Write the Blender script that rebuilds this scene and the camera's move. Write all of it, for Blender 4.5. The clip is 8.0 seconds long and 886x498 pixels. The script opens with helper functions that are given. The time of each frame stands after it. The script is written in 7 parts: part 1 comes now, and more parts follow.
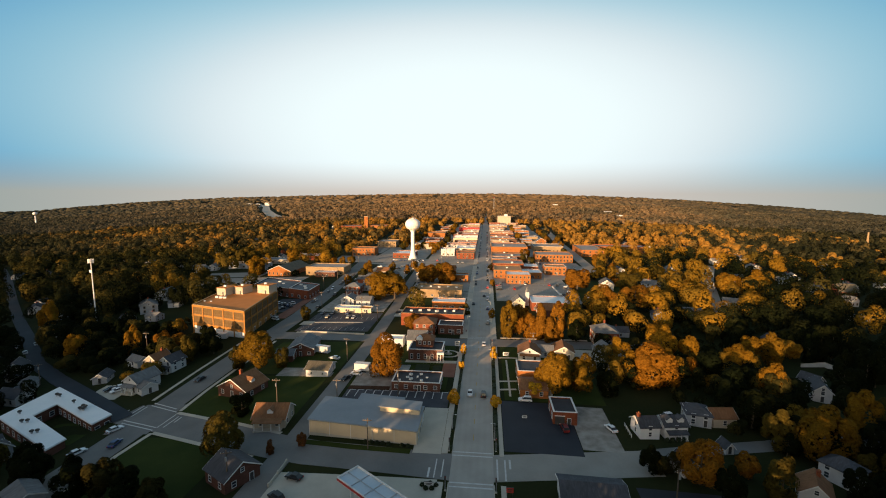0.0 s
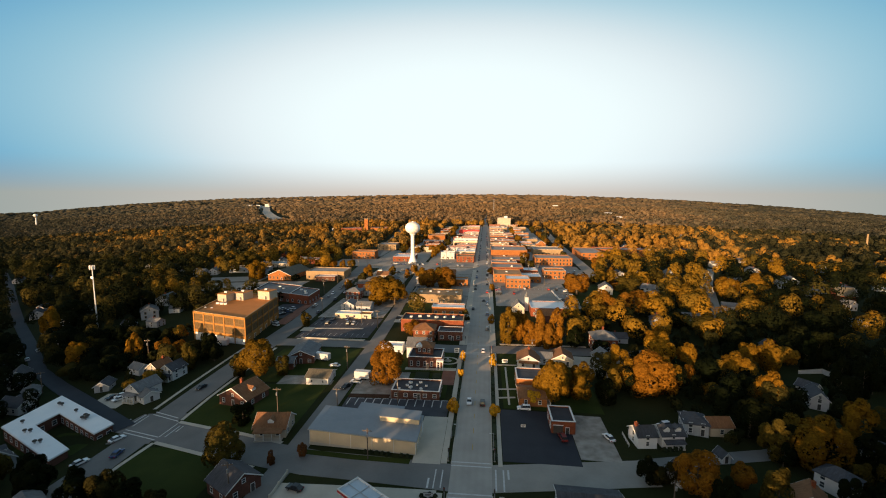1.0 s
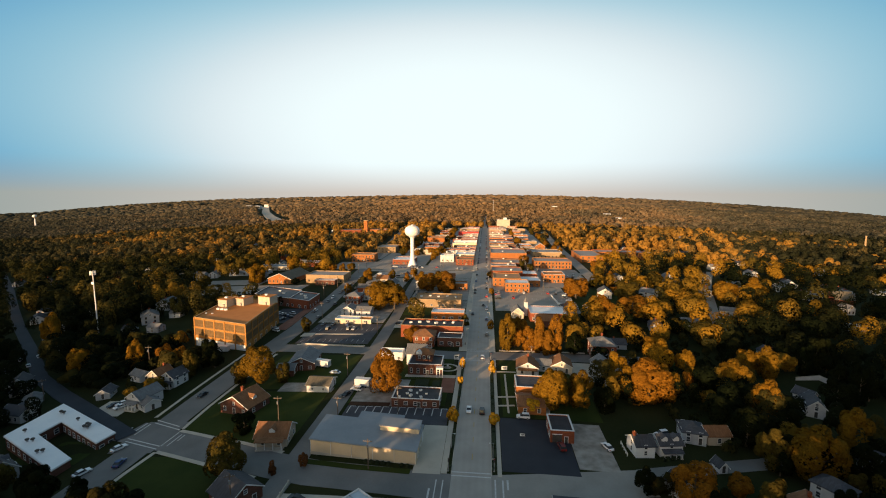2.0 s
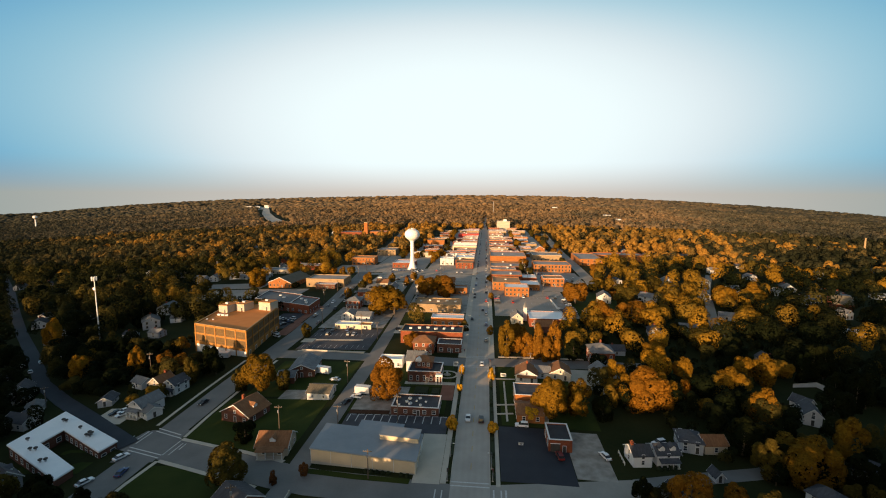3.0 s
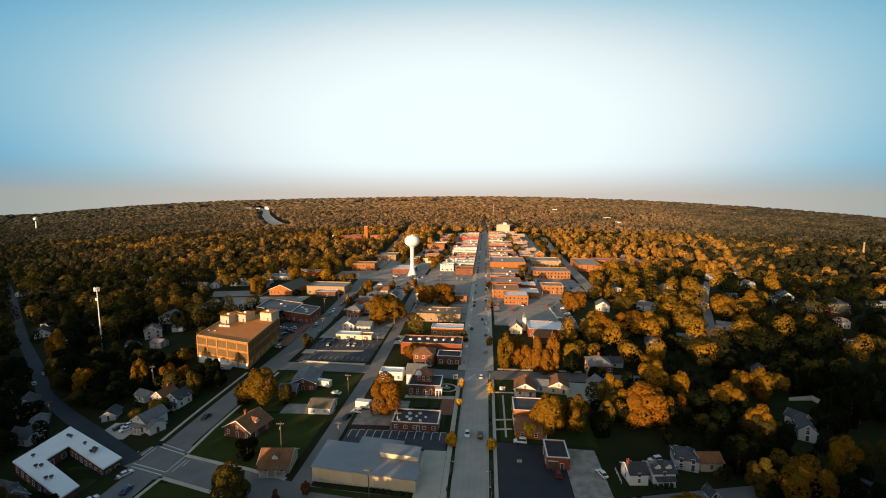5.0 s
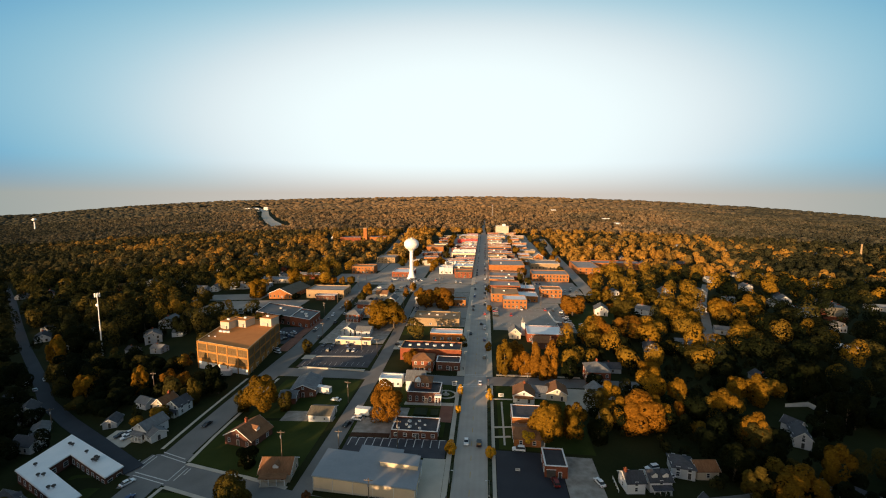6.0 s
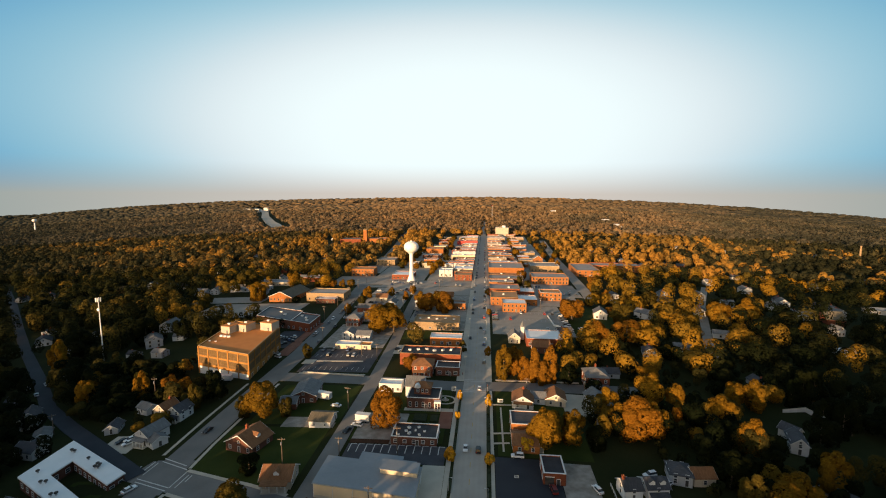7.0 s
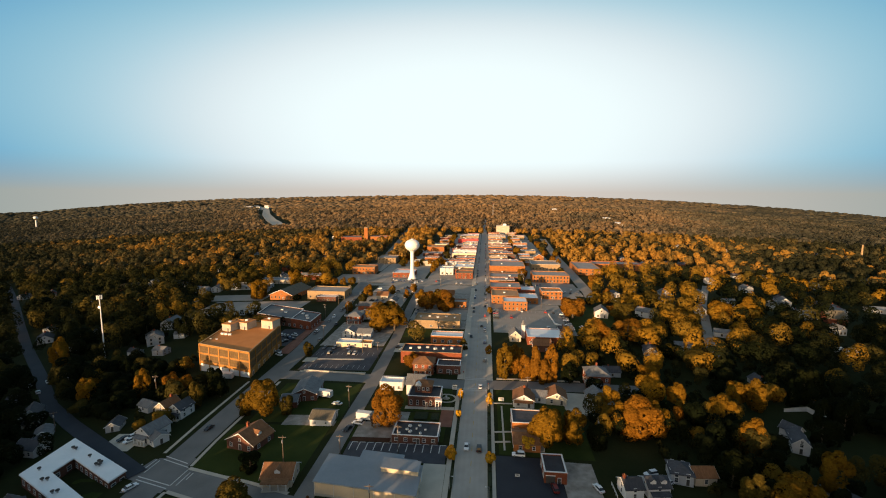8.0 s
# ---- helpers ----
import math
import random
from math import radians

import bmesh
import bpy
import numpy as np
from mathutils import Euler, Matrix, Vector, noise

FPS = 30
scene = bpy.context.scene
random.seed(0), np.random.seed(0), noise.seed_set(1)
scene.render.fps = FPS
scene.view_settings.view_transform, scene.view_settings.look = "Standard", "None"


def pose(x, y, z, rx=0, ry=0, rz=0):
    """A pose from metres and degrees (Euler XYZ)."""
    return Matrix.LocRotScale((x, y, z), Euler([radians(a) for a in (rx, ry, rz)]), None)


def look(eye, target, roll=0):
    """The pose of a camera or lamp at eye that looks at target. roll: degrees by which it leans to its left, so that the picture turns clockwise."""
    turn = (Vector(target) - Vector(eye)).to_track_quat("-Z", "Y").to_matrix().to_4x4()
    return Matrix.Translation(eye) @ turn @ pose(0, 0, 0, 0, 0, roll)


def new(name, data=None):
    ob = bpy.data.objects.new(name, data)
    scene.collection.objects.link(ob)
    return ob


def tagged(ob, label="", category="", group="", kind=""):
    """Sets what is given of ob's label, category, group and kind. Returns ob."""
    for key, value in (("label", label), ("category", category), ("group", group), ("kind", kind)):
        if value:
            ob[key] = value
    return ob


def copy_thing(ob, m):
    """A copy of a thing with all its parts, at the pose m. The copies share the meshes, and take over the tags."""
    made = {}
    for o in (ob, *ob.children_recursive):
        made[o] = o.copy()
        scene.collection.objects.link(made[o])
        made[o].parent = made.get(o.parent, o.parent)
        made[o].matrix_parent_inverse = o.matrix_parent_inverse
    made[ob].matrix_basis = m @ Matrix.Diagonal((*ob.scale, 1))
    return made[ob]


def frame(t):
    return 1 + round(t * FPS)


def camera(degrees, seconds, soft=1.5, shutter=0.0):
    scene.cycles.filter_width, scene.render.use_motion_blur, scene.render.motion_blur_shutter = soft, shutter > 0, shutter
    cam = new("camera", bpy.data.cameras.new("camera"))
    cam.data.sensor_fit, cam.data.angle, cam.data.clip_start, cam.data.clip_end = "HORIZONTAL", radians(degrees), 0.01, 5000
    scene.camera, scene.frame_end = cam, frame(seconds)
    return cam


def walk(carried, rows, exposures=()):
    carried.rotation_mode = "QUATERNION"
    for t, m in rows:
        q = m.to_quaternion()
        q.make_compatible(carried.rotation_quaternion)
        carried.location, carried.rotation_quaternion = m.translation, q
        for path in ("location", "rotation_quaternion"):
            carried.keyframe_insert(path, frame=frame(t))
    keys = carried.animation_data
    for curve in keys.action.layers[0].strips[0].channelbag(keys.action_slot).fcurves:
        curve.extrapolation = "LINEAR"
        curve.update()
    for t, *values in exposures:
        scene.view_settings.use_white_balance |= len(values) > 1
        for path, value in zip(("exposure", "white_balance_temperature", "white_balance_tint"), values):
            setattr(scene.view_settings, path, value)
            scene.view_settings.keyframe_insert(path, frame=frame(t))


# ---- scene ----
cam = camera(90.0, 8.0, soft=1.05)
PATH = [
    (0, (-0.69, 2.722, 69.226), (-0.882, 4.696, 68.974), 0.3),
    (0.5, (-0.575, 2.383, 70.941), (-0.766, 4.358, 70.689), 0.3),
    (1, (-0.261, 1.98, 72.492), (-0.454, 3.955, 72.242), 0.2),
    (1.5, (-0.491, 1.693, 74.102), (-0.681, 3.669, 73.852), 0.2),
    (3, (0.018, 0.556, 79.264), (-0.173, 2.531, 79.015), 0.2),
    (3.5, (-0.055, 0.231, 80.854), (-0.246, 2.206, 80.606), 0.2),
    (4, (-0.033, -0.264, 82.646), (-0.221, 1.712, 82.398), 0.2),
    (4.5, (0.198, -0.546, 84.206), (0.006, 1.429, 83.959), 0.2),
    (6, (0.327, -1.706, 89.426), (0.14, 0.27, 89.178), 0.2),
    (6.5, (0.72, -2.187, 91.243), (0.531, -0.212, 90.995), 0.1),
    (7, (0.61, -2.482, 92.33), (0.423, -0.506, 92.083), 0.2),
    (7.5, (0.267, -2.646, 92.569), (0.088, -0.67, 92.317), 0.3),
    (8, (0.379, -2.166, 92.464), (0.189, -0.192, 92.208), 0.3),
]
walk(cam, [(t, look(eye, target, roll)) for t, eye, target, roll in PATH], exposures=[(0.0, 1.06), (8.0, 1.06)])

# ---- world, sun ----
SUN_EL, SUN_AZ = radians(6.2), radians(28)  # behind the camera, to its left
world = bpy.data.worlds.new("sky")
scene.world = world
world.use_nodes = True
wn, wl = world.node_tree.nodes, world.node_tree.links
wn.clear()


def wmath(op, a, b=None, c=None, clamp=False):
    n = wn.new("ShaderNodeMath")
    n.operation, n.use_clamp = op, clamp
    for i, v in enumerate((a, b, c)):
        if v is None:
            continue
        if isinstance(v, (int, float)):
            n.inputs[i].default_value = v
        else:
            wl.new(v, n.inputs[i])
    return n.outputs[0]


sky = wn.new("ShaderNodeTexSky")
sky.sky_type, sky.sun_disc = "NISHITA", False
sky.sun_elevation, sky.sun_rotation = SUN_EL, math.pi + SUN_AZ
sky.air_density, sky.dust_density, sky.ozone_density = 1.0, 1.9, 1.3
# a broad bright veil of high haze to the north, pale blue round it, a rosy band over the horizon
way = wn.new("ShaderNodeTexCoord")
axes = wn.new("ShaderNodeSeparateXYZ")
wl.new(way.outputs["Generated"], axes.inputs[0])
dx, dy, dz = axes.outputs
across = wmath("MULTIPLY", wmath("ADD", dx, 0.05), 2.0)
over = wmath("MULTIPLY", wmath("SUBTRACT", dz, 0.14), 5.0)
spread = wmath("SQRT", wmath("ADD", wmath("MULTIPLY", across, across), wmath("MULTIPLY", over, over)))
veil = wn.new("ShaderNodeValToRGB")
veil.color_ramp.interpolation = "B_SPLINE"
el = veil.color_ramp.elements
el[0].position, el[0].color = 0.0, (0.43, 0.488, 0.495, 1)
el[1].position, el[1].color = 1.0, (0.092, 0.124, 0.128, 1)
for at, c in ((0.24, (0.43, 0.485, 0.49, 1)), (0.34, (0.38, 0.43, 0.445, 1)), (0.41, (0.33, 0.38, 0.40, 1)), (0.49, (0.20, 0.305, 0.355, 1)), (0.57, (0.115, 0.24, 0.31, 1)), (0.64, (0.055, 0.17, 0.285, 1)), (0.8, (0.06, 0.135, 0.215, 1))):
    e = el.new(at)
    e.color = c
wl.new(wmath("MULTIPLY", spread, 0.4), veil.inputs["Fac"])
low = wmath("POWER", wmath("SUBTRACT", 1.0, wmath("MULTIPLY", wmath("MAXIMUM", dz, 0.0), 15.0), clamp=True), 1.3)
band = wn.new("ShaderNodeMix")
band.data_type = "RGBA"
band.inputs["A"].default_value, band.inputs["B"].default_value = (0.325, 0.29, 0.26, 1), (0.165, 0.185, 0.175, 1)
wl.new(wmath("POWER", wmath("MINIMUM", wmath("MULTIPLY", wmath("ABSOLUTE", wmath("ADD", dx, 0.05)), 1.35), 1.0), 2.0), band.inputs["Factor"])
rosy = wn.new("ShaderNodeMix")
rosy.data_type = "RGBA"
wl.new(low, rosy.inputs["Factor"])
wl.new(veil.outputs["Color"], rosy.inputs["A"])
wl.new(band.outputs["Result"], rosy.inputs["B"])
north = wmath("MULTIPLY_ADD", dy, 1.6, 0.2, clamp=True)
veil_bg, bg = wn.new("ShaderNodeBackground"), wn.new("ShaderNodeBackground")
wl.new(rosy.outputs["Result"], veil_bg.inputs["Color"])
wl.new(north, veil_bg.inputs["Strength"])
wl.new(sky.outputs[0], bg.inputs["Color"])
wl.new(wmath("MULTIPLY_ADD", north, -0.104, 0.104), bg.inputs["Strength"])
both = wn.new("ShaderNodeAddShader")
wl.new(bg.outputs[0], both.inputs[0])
wl.new(veil_bg.outputs[0], both.inputs[1])
wout = wn.new("ShaderNodeOutputWorld")
wl.new(both.outputs[0], wout.inputs["Surface"])

sun_data = bpy.data.lights.new("sun", "SUN")
sun_data.energy, sun_data.angle, sun_data.color = 4.1, radians(0.6), (1.0, 0.62, 0.33)
sun = new("sun", sun_data)
sun.matrix_basis = look((-math.sin(SUN_AZ) * 900, -math.cos(SUN_AZ) * 900, math.tan(SUN_EL) * 900), (0, 0, 0))


# ---- materials ----
def mat(name, a, b, scale=0.6, rough=0.85, metal=0.0, bump=0.15, fine=9.0, vary=0.0, bricks=None, lines=None, spec=0.3):
    """Two colours mixed by a broad and a fine noise; optional courses of bricks or shingles (width, height, mortar)."""
    m = bpy.data.materials.new(name)
    m.use_nodes = True
    n, l = m.node_tree.nodes, m.node_tree.links
    p = n["Principled BSDF"]
    p.inputs["Roughness"].default_value, p.inputs["Metallic"].default_value = rough, metal
    p.inputs["Specular IOR Level"].default_value = spec
    tc = n.new("ShaderNodeTexCoord")
    big, small = n.new("ShaderNodeTexNoise"), n.new("ShaderNodeTexNoise")
    big.inputs["Scale"].default_value, big.inputs["Detail"].default_value = scale, 5
    small.inputs["Scale"].default_value, small.inputs["Detail"].default_value = scale * fine, 4
    for t in (big, small):
        l.new(tc.outputs["Object"], t.inputs["Vector"])
    mx = n.new("ShaderNodeMath")
    mx.operation = "MULTIPLY_ADD"
    mx.inputs[1].default_value = 0.45
    l.new(small.outputs["Fac"], mx.inputs[0])
    ad = n.new("ShaderNodeMath")
    ad.operation = "MULTIPLY_ADD"
    ad.inputs[1].default_value, ad.inputs[2].default_value = 1.5, -0.48
    l.new(big.outputs["Fac"], ad.inputs[0])
    l.new(ad.outputs[0], mx.inputs[2])
    ramp = n.new("ShaderNodeMix")
    ramp.data_type = "RGBA"
    ramp.clamp_factor = True
    ramp.inputs["A"].default_value, ramp.inputs["B"].default_value = (*a, 1), (*b, 1)
    l.new(mx.outputs[0], ramp.inputs["Factor"])
    col = ramp.outputs["Result"]
    if bricks:
        bt = n.new("ShaderNodeTexBrick")
        bt.inputs["Scale"].default_value = 1.0
        bt.inputs["Brick Width"].default_value, bt.inputs["Row Height"].default_value = bricks[0], bricks[1]
        bt.inputs["Mortar Size"].default_value = bricks[2]
        bt.inputs["Color1"].default_value, bt.inputs["Color2"].default_value = (1, 1, 1, 1), (0.72, 0.7, 0.68, 1)
        bt.inputs["Mortar"].default_value = (0.8, 0.8, 0.8, 1)
        mp = n.new("ShaderNodeMapping")
        mp.inputs["Rotation"].default_value = (radians(bricks[3] if len(bricks) > 3 else 90), 0, 0)
        l.new(tc.outputs["Object"], mp.inputs["Vector"])
        l.new(mp.outputs[0], bt.inputs["Vector"])
        mul = n.new("ShaderNodeMix")
        mul.data_type, mul.blend_type = "RGBA", "MULTIPLY"
        mul.inputs["Factor"].default_value = 1.0
        l.new(col, mul.inputs["A"])
        l.new(bt.outputs["Color"], mul.inputs["B"])
        col = mul.outputs["Result"]
    if lines:
        wv = n.new("ShaderNodeTexWave")
        wv.bands_direction = lines[0]
        wv.inputs["Scale"].default_value, wv.inputs["Distortion"].default_value = lines[1], 0.0
        l.new(tc.outputs["Object"], wv.inputs["Vector"])
        mul = n.new("ShaderNodeMix")
        mul.data_type, mul.blend_type = "RGBA", "MULTIPLY"
        mul.inputs["Factor"].default_value = lines[2]
        l.new(col, mul.inputs["A"])
        l.new(wv.outputs["Color"], mul.inputs["B"])
        col = mul.outputs["Result"]
    if vary:
        oi = n.new("ShaderNodeObjectInfo")
        hs = n.new("ShaderNodeHueSaturation")
        mr = n.new("ShaderNodeMapRange")
        mr.inputs["To Min"].default_value, mr.inputs["To Max"].default_value = 1 - vary, 1 + vary
        l.new(oi.outputs["Random"], mr.inputs["Value"])
        l.new(mr.outputs[0], hs.inputs["Value"])
        l.new(col, hs.inputs["Color"])
        col = hs.outputs["Color"]
    l.new(col, p.inputs["Base Color"])
    if bump:
        bp = n.new("ShaderNodeBump")
        bp.inputs["Strength"].default_value, bp.inputs["Distance"].default_value = bump, 0.05
        l.new(small.outputs["Fac"], bp.inputs["Height"])
        l.new(bp.outputs[0], p.inputs["Normal"])
    return m


M = {}
M["asphalt_pale"] = mat("pale_worn_asphalt", (0.265, 0.248, 0.22), (0.37, 0.348, 0.31), 0.12, 0.9, fine=14, bump=0.05, spec=0.15)
M["asphalt"] = mat("asphalt", (0.155, 0.151, 0.143), (0.235, 0.228, 0.216), 0.12, 0.9, fine=14, bump=0.05, spec=0.15)
M["asphalt_west"] = mat("grey_asphalt", (0.15, 0.15, 0.145), (0.225, 0.22, 0.21), 0.12, 0.9, fine=14, bump=0.05, spec=0.15)
M["asphalt_main"] = mat("asphalt_main", (0.345, 0.32, 0.285), (0.46, 0.43, 0.385), 0.16, 0.88, fine=20, bump=0.05, lines=("X", 0.17, 0.04), spec=0.15)
M["asphalt_new"] = mat("asphalt_new", (0.020, 0.023, 0.032), (0.036, 0.038, 0.048), 0.15, 0.75, fine=12, bump=0.04)
M["asphalt_lot"] = mat("asphalt_lot", (0.05, 0.052, 0.06), (0.10, 0.10, 0.11), 0.2, 0.85, fine=8, bump=0.05, spec=0.15)
M["concrete"] = mat("concrete", (0.44, 0.40, 0.33), (0.57, 0.52, 0.435), 0.25, 0.9, fine=9, bump=0.05, spec=0.15)
M["brick_paving"] = mat("brick_paving", (0.25, 0.105, 0.07), (0.36, 0.17, 0.115), 0.3, 0.9, bricks=(0.3, 0.15, 0.02), spec=0.15)
M["gravel"] = mat("gravel", (0.165, 0.145, 0.12), (0.47, 0.44, 0.395), 0.34, 0.95, fine=22, bump=0.3, spec=0.05)
M["lawn"] = mat("lawn", (0.022, 0.037, 0.009), (0.054, 0.066, 0.016), 0.10, 0.95, fine=25, bump=0.4, spec=0.05)
M["ground"] = mat("ground", (0.013, 0.021, 0.007), (0.038, 0.039, 0.015), 0.035, 0.95, fine=30, bump=0.4, spec=0.05)
M["mulch"] = mat("bark_mulch", (0.05, 0.028, 0.018), (0.10, 0.055, 0.035), 0.6, 0.95, fine=14, bump=0.4, spec=0.05)
M["paint"] = mat("road_paint", (0.45, 0.45, 0.43), (0.72, 0.72, 0.70), 1.2, 0.7, bump=0)
M["paint_yellow"] = mat("yellow_road_paint", (0.40, 0.26, 0.05), (0.55, 0.36, 0.08), 1.2, 0.7, bump=0)
M["brick_red"] = mat("red_brick", (0.19, 0.052, 0.024), (0.31, 0.088, 0.038), 0.5, 0.9, bricks=(0.6, 0.2, 0.03))
M["brick_orange"] = mat("orange_brick", (0.31, 0.112, 0.030), (0.43, 0.165, 0.048), 0.4, 0.9, bricks=(0.6, 0.2, 0.03))
M["brick_gold"] = mat("golden_brick", (0.37, 0.168, 0.036), (0.48, 0.235, 0.06), 0.4, 0.9, bricks=(0.6, 0.2, 0.03))
M["brick_tan"] = mat("tan_brick", (0.32, 0.22, 0.12), (0.45, 0.32, 0.18), 0.3, 0.9, bricks=(0.6, 0.2, 0.03))
M["brick_dark"] = mat("dark_brick", (0.10, 0.045, 0.03), (0.18, 0.075, 0.05), 0.5, 0.9, bricks=(0.6, 0.2, 0.03))
M["concrete_band"] = mat("concrete_band", (0.34, 0.235, 0.125), (0.45, 0.32, 0.18), 0.5, 0.9)
M["stucco_cream"] = mat("cream_metal_siding", (0.60, 0.49, 0.33), (0.72, 0.60, 0.42), 0.25, 0.6, lines=("X", 1.6, 0.12))
M["siding_white"] = mat("white_siding", (0.54, 0.54, 0.53), (0.70, 0.70, 0.69), 0.5, 0.7, lines=("Z", 2.6, 0.12))
# brighter copy of the white siding: sky light put into the paint colour
M["siding_bright"] = mat("fresh_white_siding", (0.70, 0.71, 0.72), (0.83, 0.84, 0.84), 0.5, 0.65, lines=("Z", 2.6, 0.12))
M["siding_grey"] = mat("grey_siding", (0.36, 0.38, 0.40), (0.50, 0.52, 0.54), 0.5, 0.75, lines=("Z", 2.6, 0.15), vary=0.15)
M["siding_tan"] = mat("tan_siding", (0.46, 0.40, 0.30), (0.58, 0.52, 0.42), 0.5, 0.75, lines=("Z", 2.6, 0.15), vary=0.15)
M["roof_grey"] = mat("grey_shingle", (0.13, 0.14, 0.15), (0.23, 0.24, 0.25), 0.35, 0.9, bricks=(0.9, 0.28, 0.02, 0), vary=0.2)
M["roof_brown"] = mat("brown_shingle", (0.20, 0.092, 0.04), (0.32, 0.158, 0.075), 0.35, 0.9, bricks=(0.9, 0.28, 0.02, 0))
M["roof_olive"] = mat("olive_brown_shingle", (0.11, 0.10, 0.075), (0.18, 0.16, 0.115), 0.35, 0.9, bricks=(0.9, 0.28, 0.02, 0))
M["roof_dark"] = mat("dark_shingle", (0.05, 0.055, 0.065), (0.10, 0.105, 0.12), 0.35, 0.9, bricks=(0.9, 0.28, 0.02, 0), vary=0.2)
M["roof_black"] = mat("black_membrane", (0.022, 0.023, 0.028), (0.055, 0.056, 0.064), 0.3, 0.7)
M["roof_white"] = mat("white_membrane", (0.72, 0.77, 0.79), (0.86, 0.88, 0.89), 0.2, 0.55)
M["roof_metal"] = mat("blue_grey_metal_roof", (0.19, 0.22, 0.25), (0.28, 0.31, 0.34), 0.12, 0.6, metal=0.1)
M["roof_slate"] = mat("dark_slate_membrane", (0.075, 0.085, 0.095), (0.13, 0.14, 0.15), 0.25, 0.7)
M["roof_tan"] = mat("tan_gravel_roof", (0.34, 0.20, 0.10), (0.46, 0.29, 0.15), 0.25, 0.9, fine=20)
M["roof_rust"] = mat("rusty_gravel_roof", (0.50, 0.185, 0.045), (0.62, 0.25, 0.068), 0.2, 0.9, fine=24)
M["roof_gravel"] = mat("grey_gravel_roof", (0.25, 0.24, 0.23), (0.40, 0.38, 0.36), 0.25, 0.9, fine=20)
M["trim"] = mat("white_trim", (0.62, 0.62, 0.60), (0.80, 0.80, 0.78), 0.8, 0.6, bump=0.05)
M["trim_dark"] = mat("dark_trim", (0.04, 0.038, 0.035), (0.08, 0.075, 0.07), 0.8, 0.6, bump=0.05)
M["tower_white"] = mat("white_steel_paint", (0.78, 0.78, 0.77), (0.88, 0.88, 0.87), 0.08, 0.4, bump=0.02)
M["glass"] = mat("window_glass", (0.025, 0.03, 0.036), (0.05, 0.058, 0.066), 0.4, 0.08, bump=0, spec=0.6)
M["bronze_glass"] = mat("bronze_window_panels", (0.10, 0.062, 0.022), (0.16, 0.098, 0.034), 0.4, 0.5, bump=0, spec=0.25)
M["trim_brown"] = mat("brown_trim", (0.14, 0.09, 0.05), (0.20, 0.13, 0.075), 0.8, 0.6, bump=0.05)
M["steel"] = mat("galvanised_steel", (0.32, 0.33, 0.34), (0.45, 0.46, 0.47), 1.0, 0.45, metal=0.6, bump=0.03)
M["wood_pole"] = mat("weathered_wood", (0.09, 0.07, 0.05), (0.16, 0.125, 0.095), 0.8, 0.9)
M["bark"] = mat("bark", (0.055, 0.042, 0.03), (0.12, 0.095, 0.07), 1.5, 0.95, bump=0.5)
M["tyre"] = mat("rubber", (0.012, 0.012, 0.012), (0.022, 0.022, 0.022), 3, 0.85)
M["red"] = mat("red_paint", (0.38, 0.03, 0.025), (0.50, 0.05, 0.04), 0.8, 0.5, bump=0.03)
M["lamp_red"] = mat("red_lens", (0.30, 0.01, 0.01), (0.40, 0.02, 0.02), 2, 0.3, bump=0)
M["lamp_clear"] = mat("clear_lens", (0.6, 0.6, 0.6), (0.75, 0.75, 0.75), 2, 0.2, bump=0)
M["canopy_top"] = mat("canopy_metal", (0.42, 0.52, 0.60), (0.55, 0.63, 0.70), 0.3, 0.5)
M["shrub"] = mat("shrub_leaves", (0.012, 0.02, 0.008), (0.035, 0.045, 0.015), 1.2, 0.9, bump=0.5)


def leaves(name, cols, per_tree=False, spread=0.3):
    """Foliage: a colour for each tree, broken up by noise and by each clump of leaves."""
    m = bpy.data.materials.new(name)
    m.use_nodes = True
    n, l = m.node_tree.nodes, m.node_tree.links
    p = n["Principled BSDF"]
    p.inputs["Roughness"].default_value, p.inputs["Specular IOR Level"].default_value = 0.85, 0.03
    ramp = n.new("ShaderNodeValToRGB")
    el = ramp.color_ramp.elements
    for i, c in enumerate(cols):
        e = el[i] if i < 2 else el.new(1.0)
        e.position, e.color = i / (len(cols) - 1), (*[v * 1.18 for v in c], 1)
    if per_tree:
        src = n.new("ShaderNodeAttribute")
        src.attribute_name = "tint"
        l.new(src.outputs["Fac"], ramp.inputs["Fac"])
    else:
        src = n.new("ShaderNodeObjectInfo")
        l.new(src.outputs["Random"], ramp.inputs["Fac"])
    geo = n.new("ShaderNodeNewGeometry")
    hs = n.new("ShaderNodeHueSaturation")
    mr = n.new("ShaderNodeMapRange")
    mr.inputs["To Min"].default_value, mr.inputs["To Max"].default_value = 1 - spread, 1 + spread
    l.new(geo.outputs["Random Per Island"], mr.inputs["Value"])
    l.new(mr.outputs[0], hs.inputs["Value"])
    l.new(ramp.outputs["Color"], hs.inputs["Color"])
    l.new(hs.outputs["Color"], p.inputs["Base Color"])
    thin, both_sides = n.new("ShaderNodeBsdfTranslucent"), n.new("ShaderNodeMixShader")
    both_sides.inputs[0].default_value = 0.3
    l.new(hs.outputs["Color"], thin.inputs["Color"])
    l.new(p.outputs[0], both_sides.inputs[1])
    l.new(thin.outputs[0], both_sides.inputs[2])
    l.new(both_sides.outputs[0], n["Material Output"].inputs["Surface"])
    return m


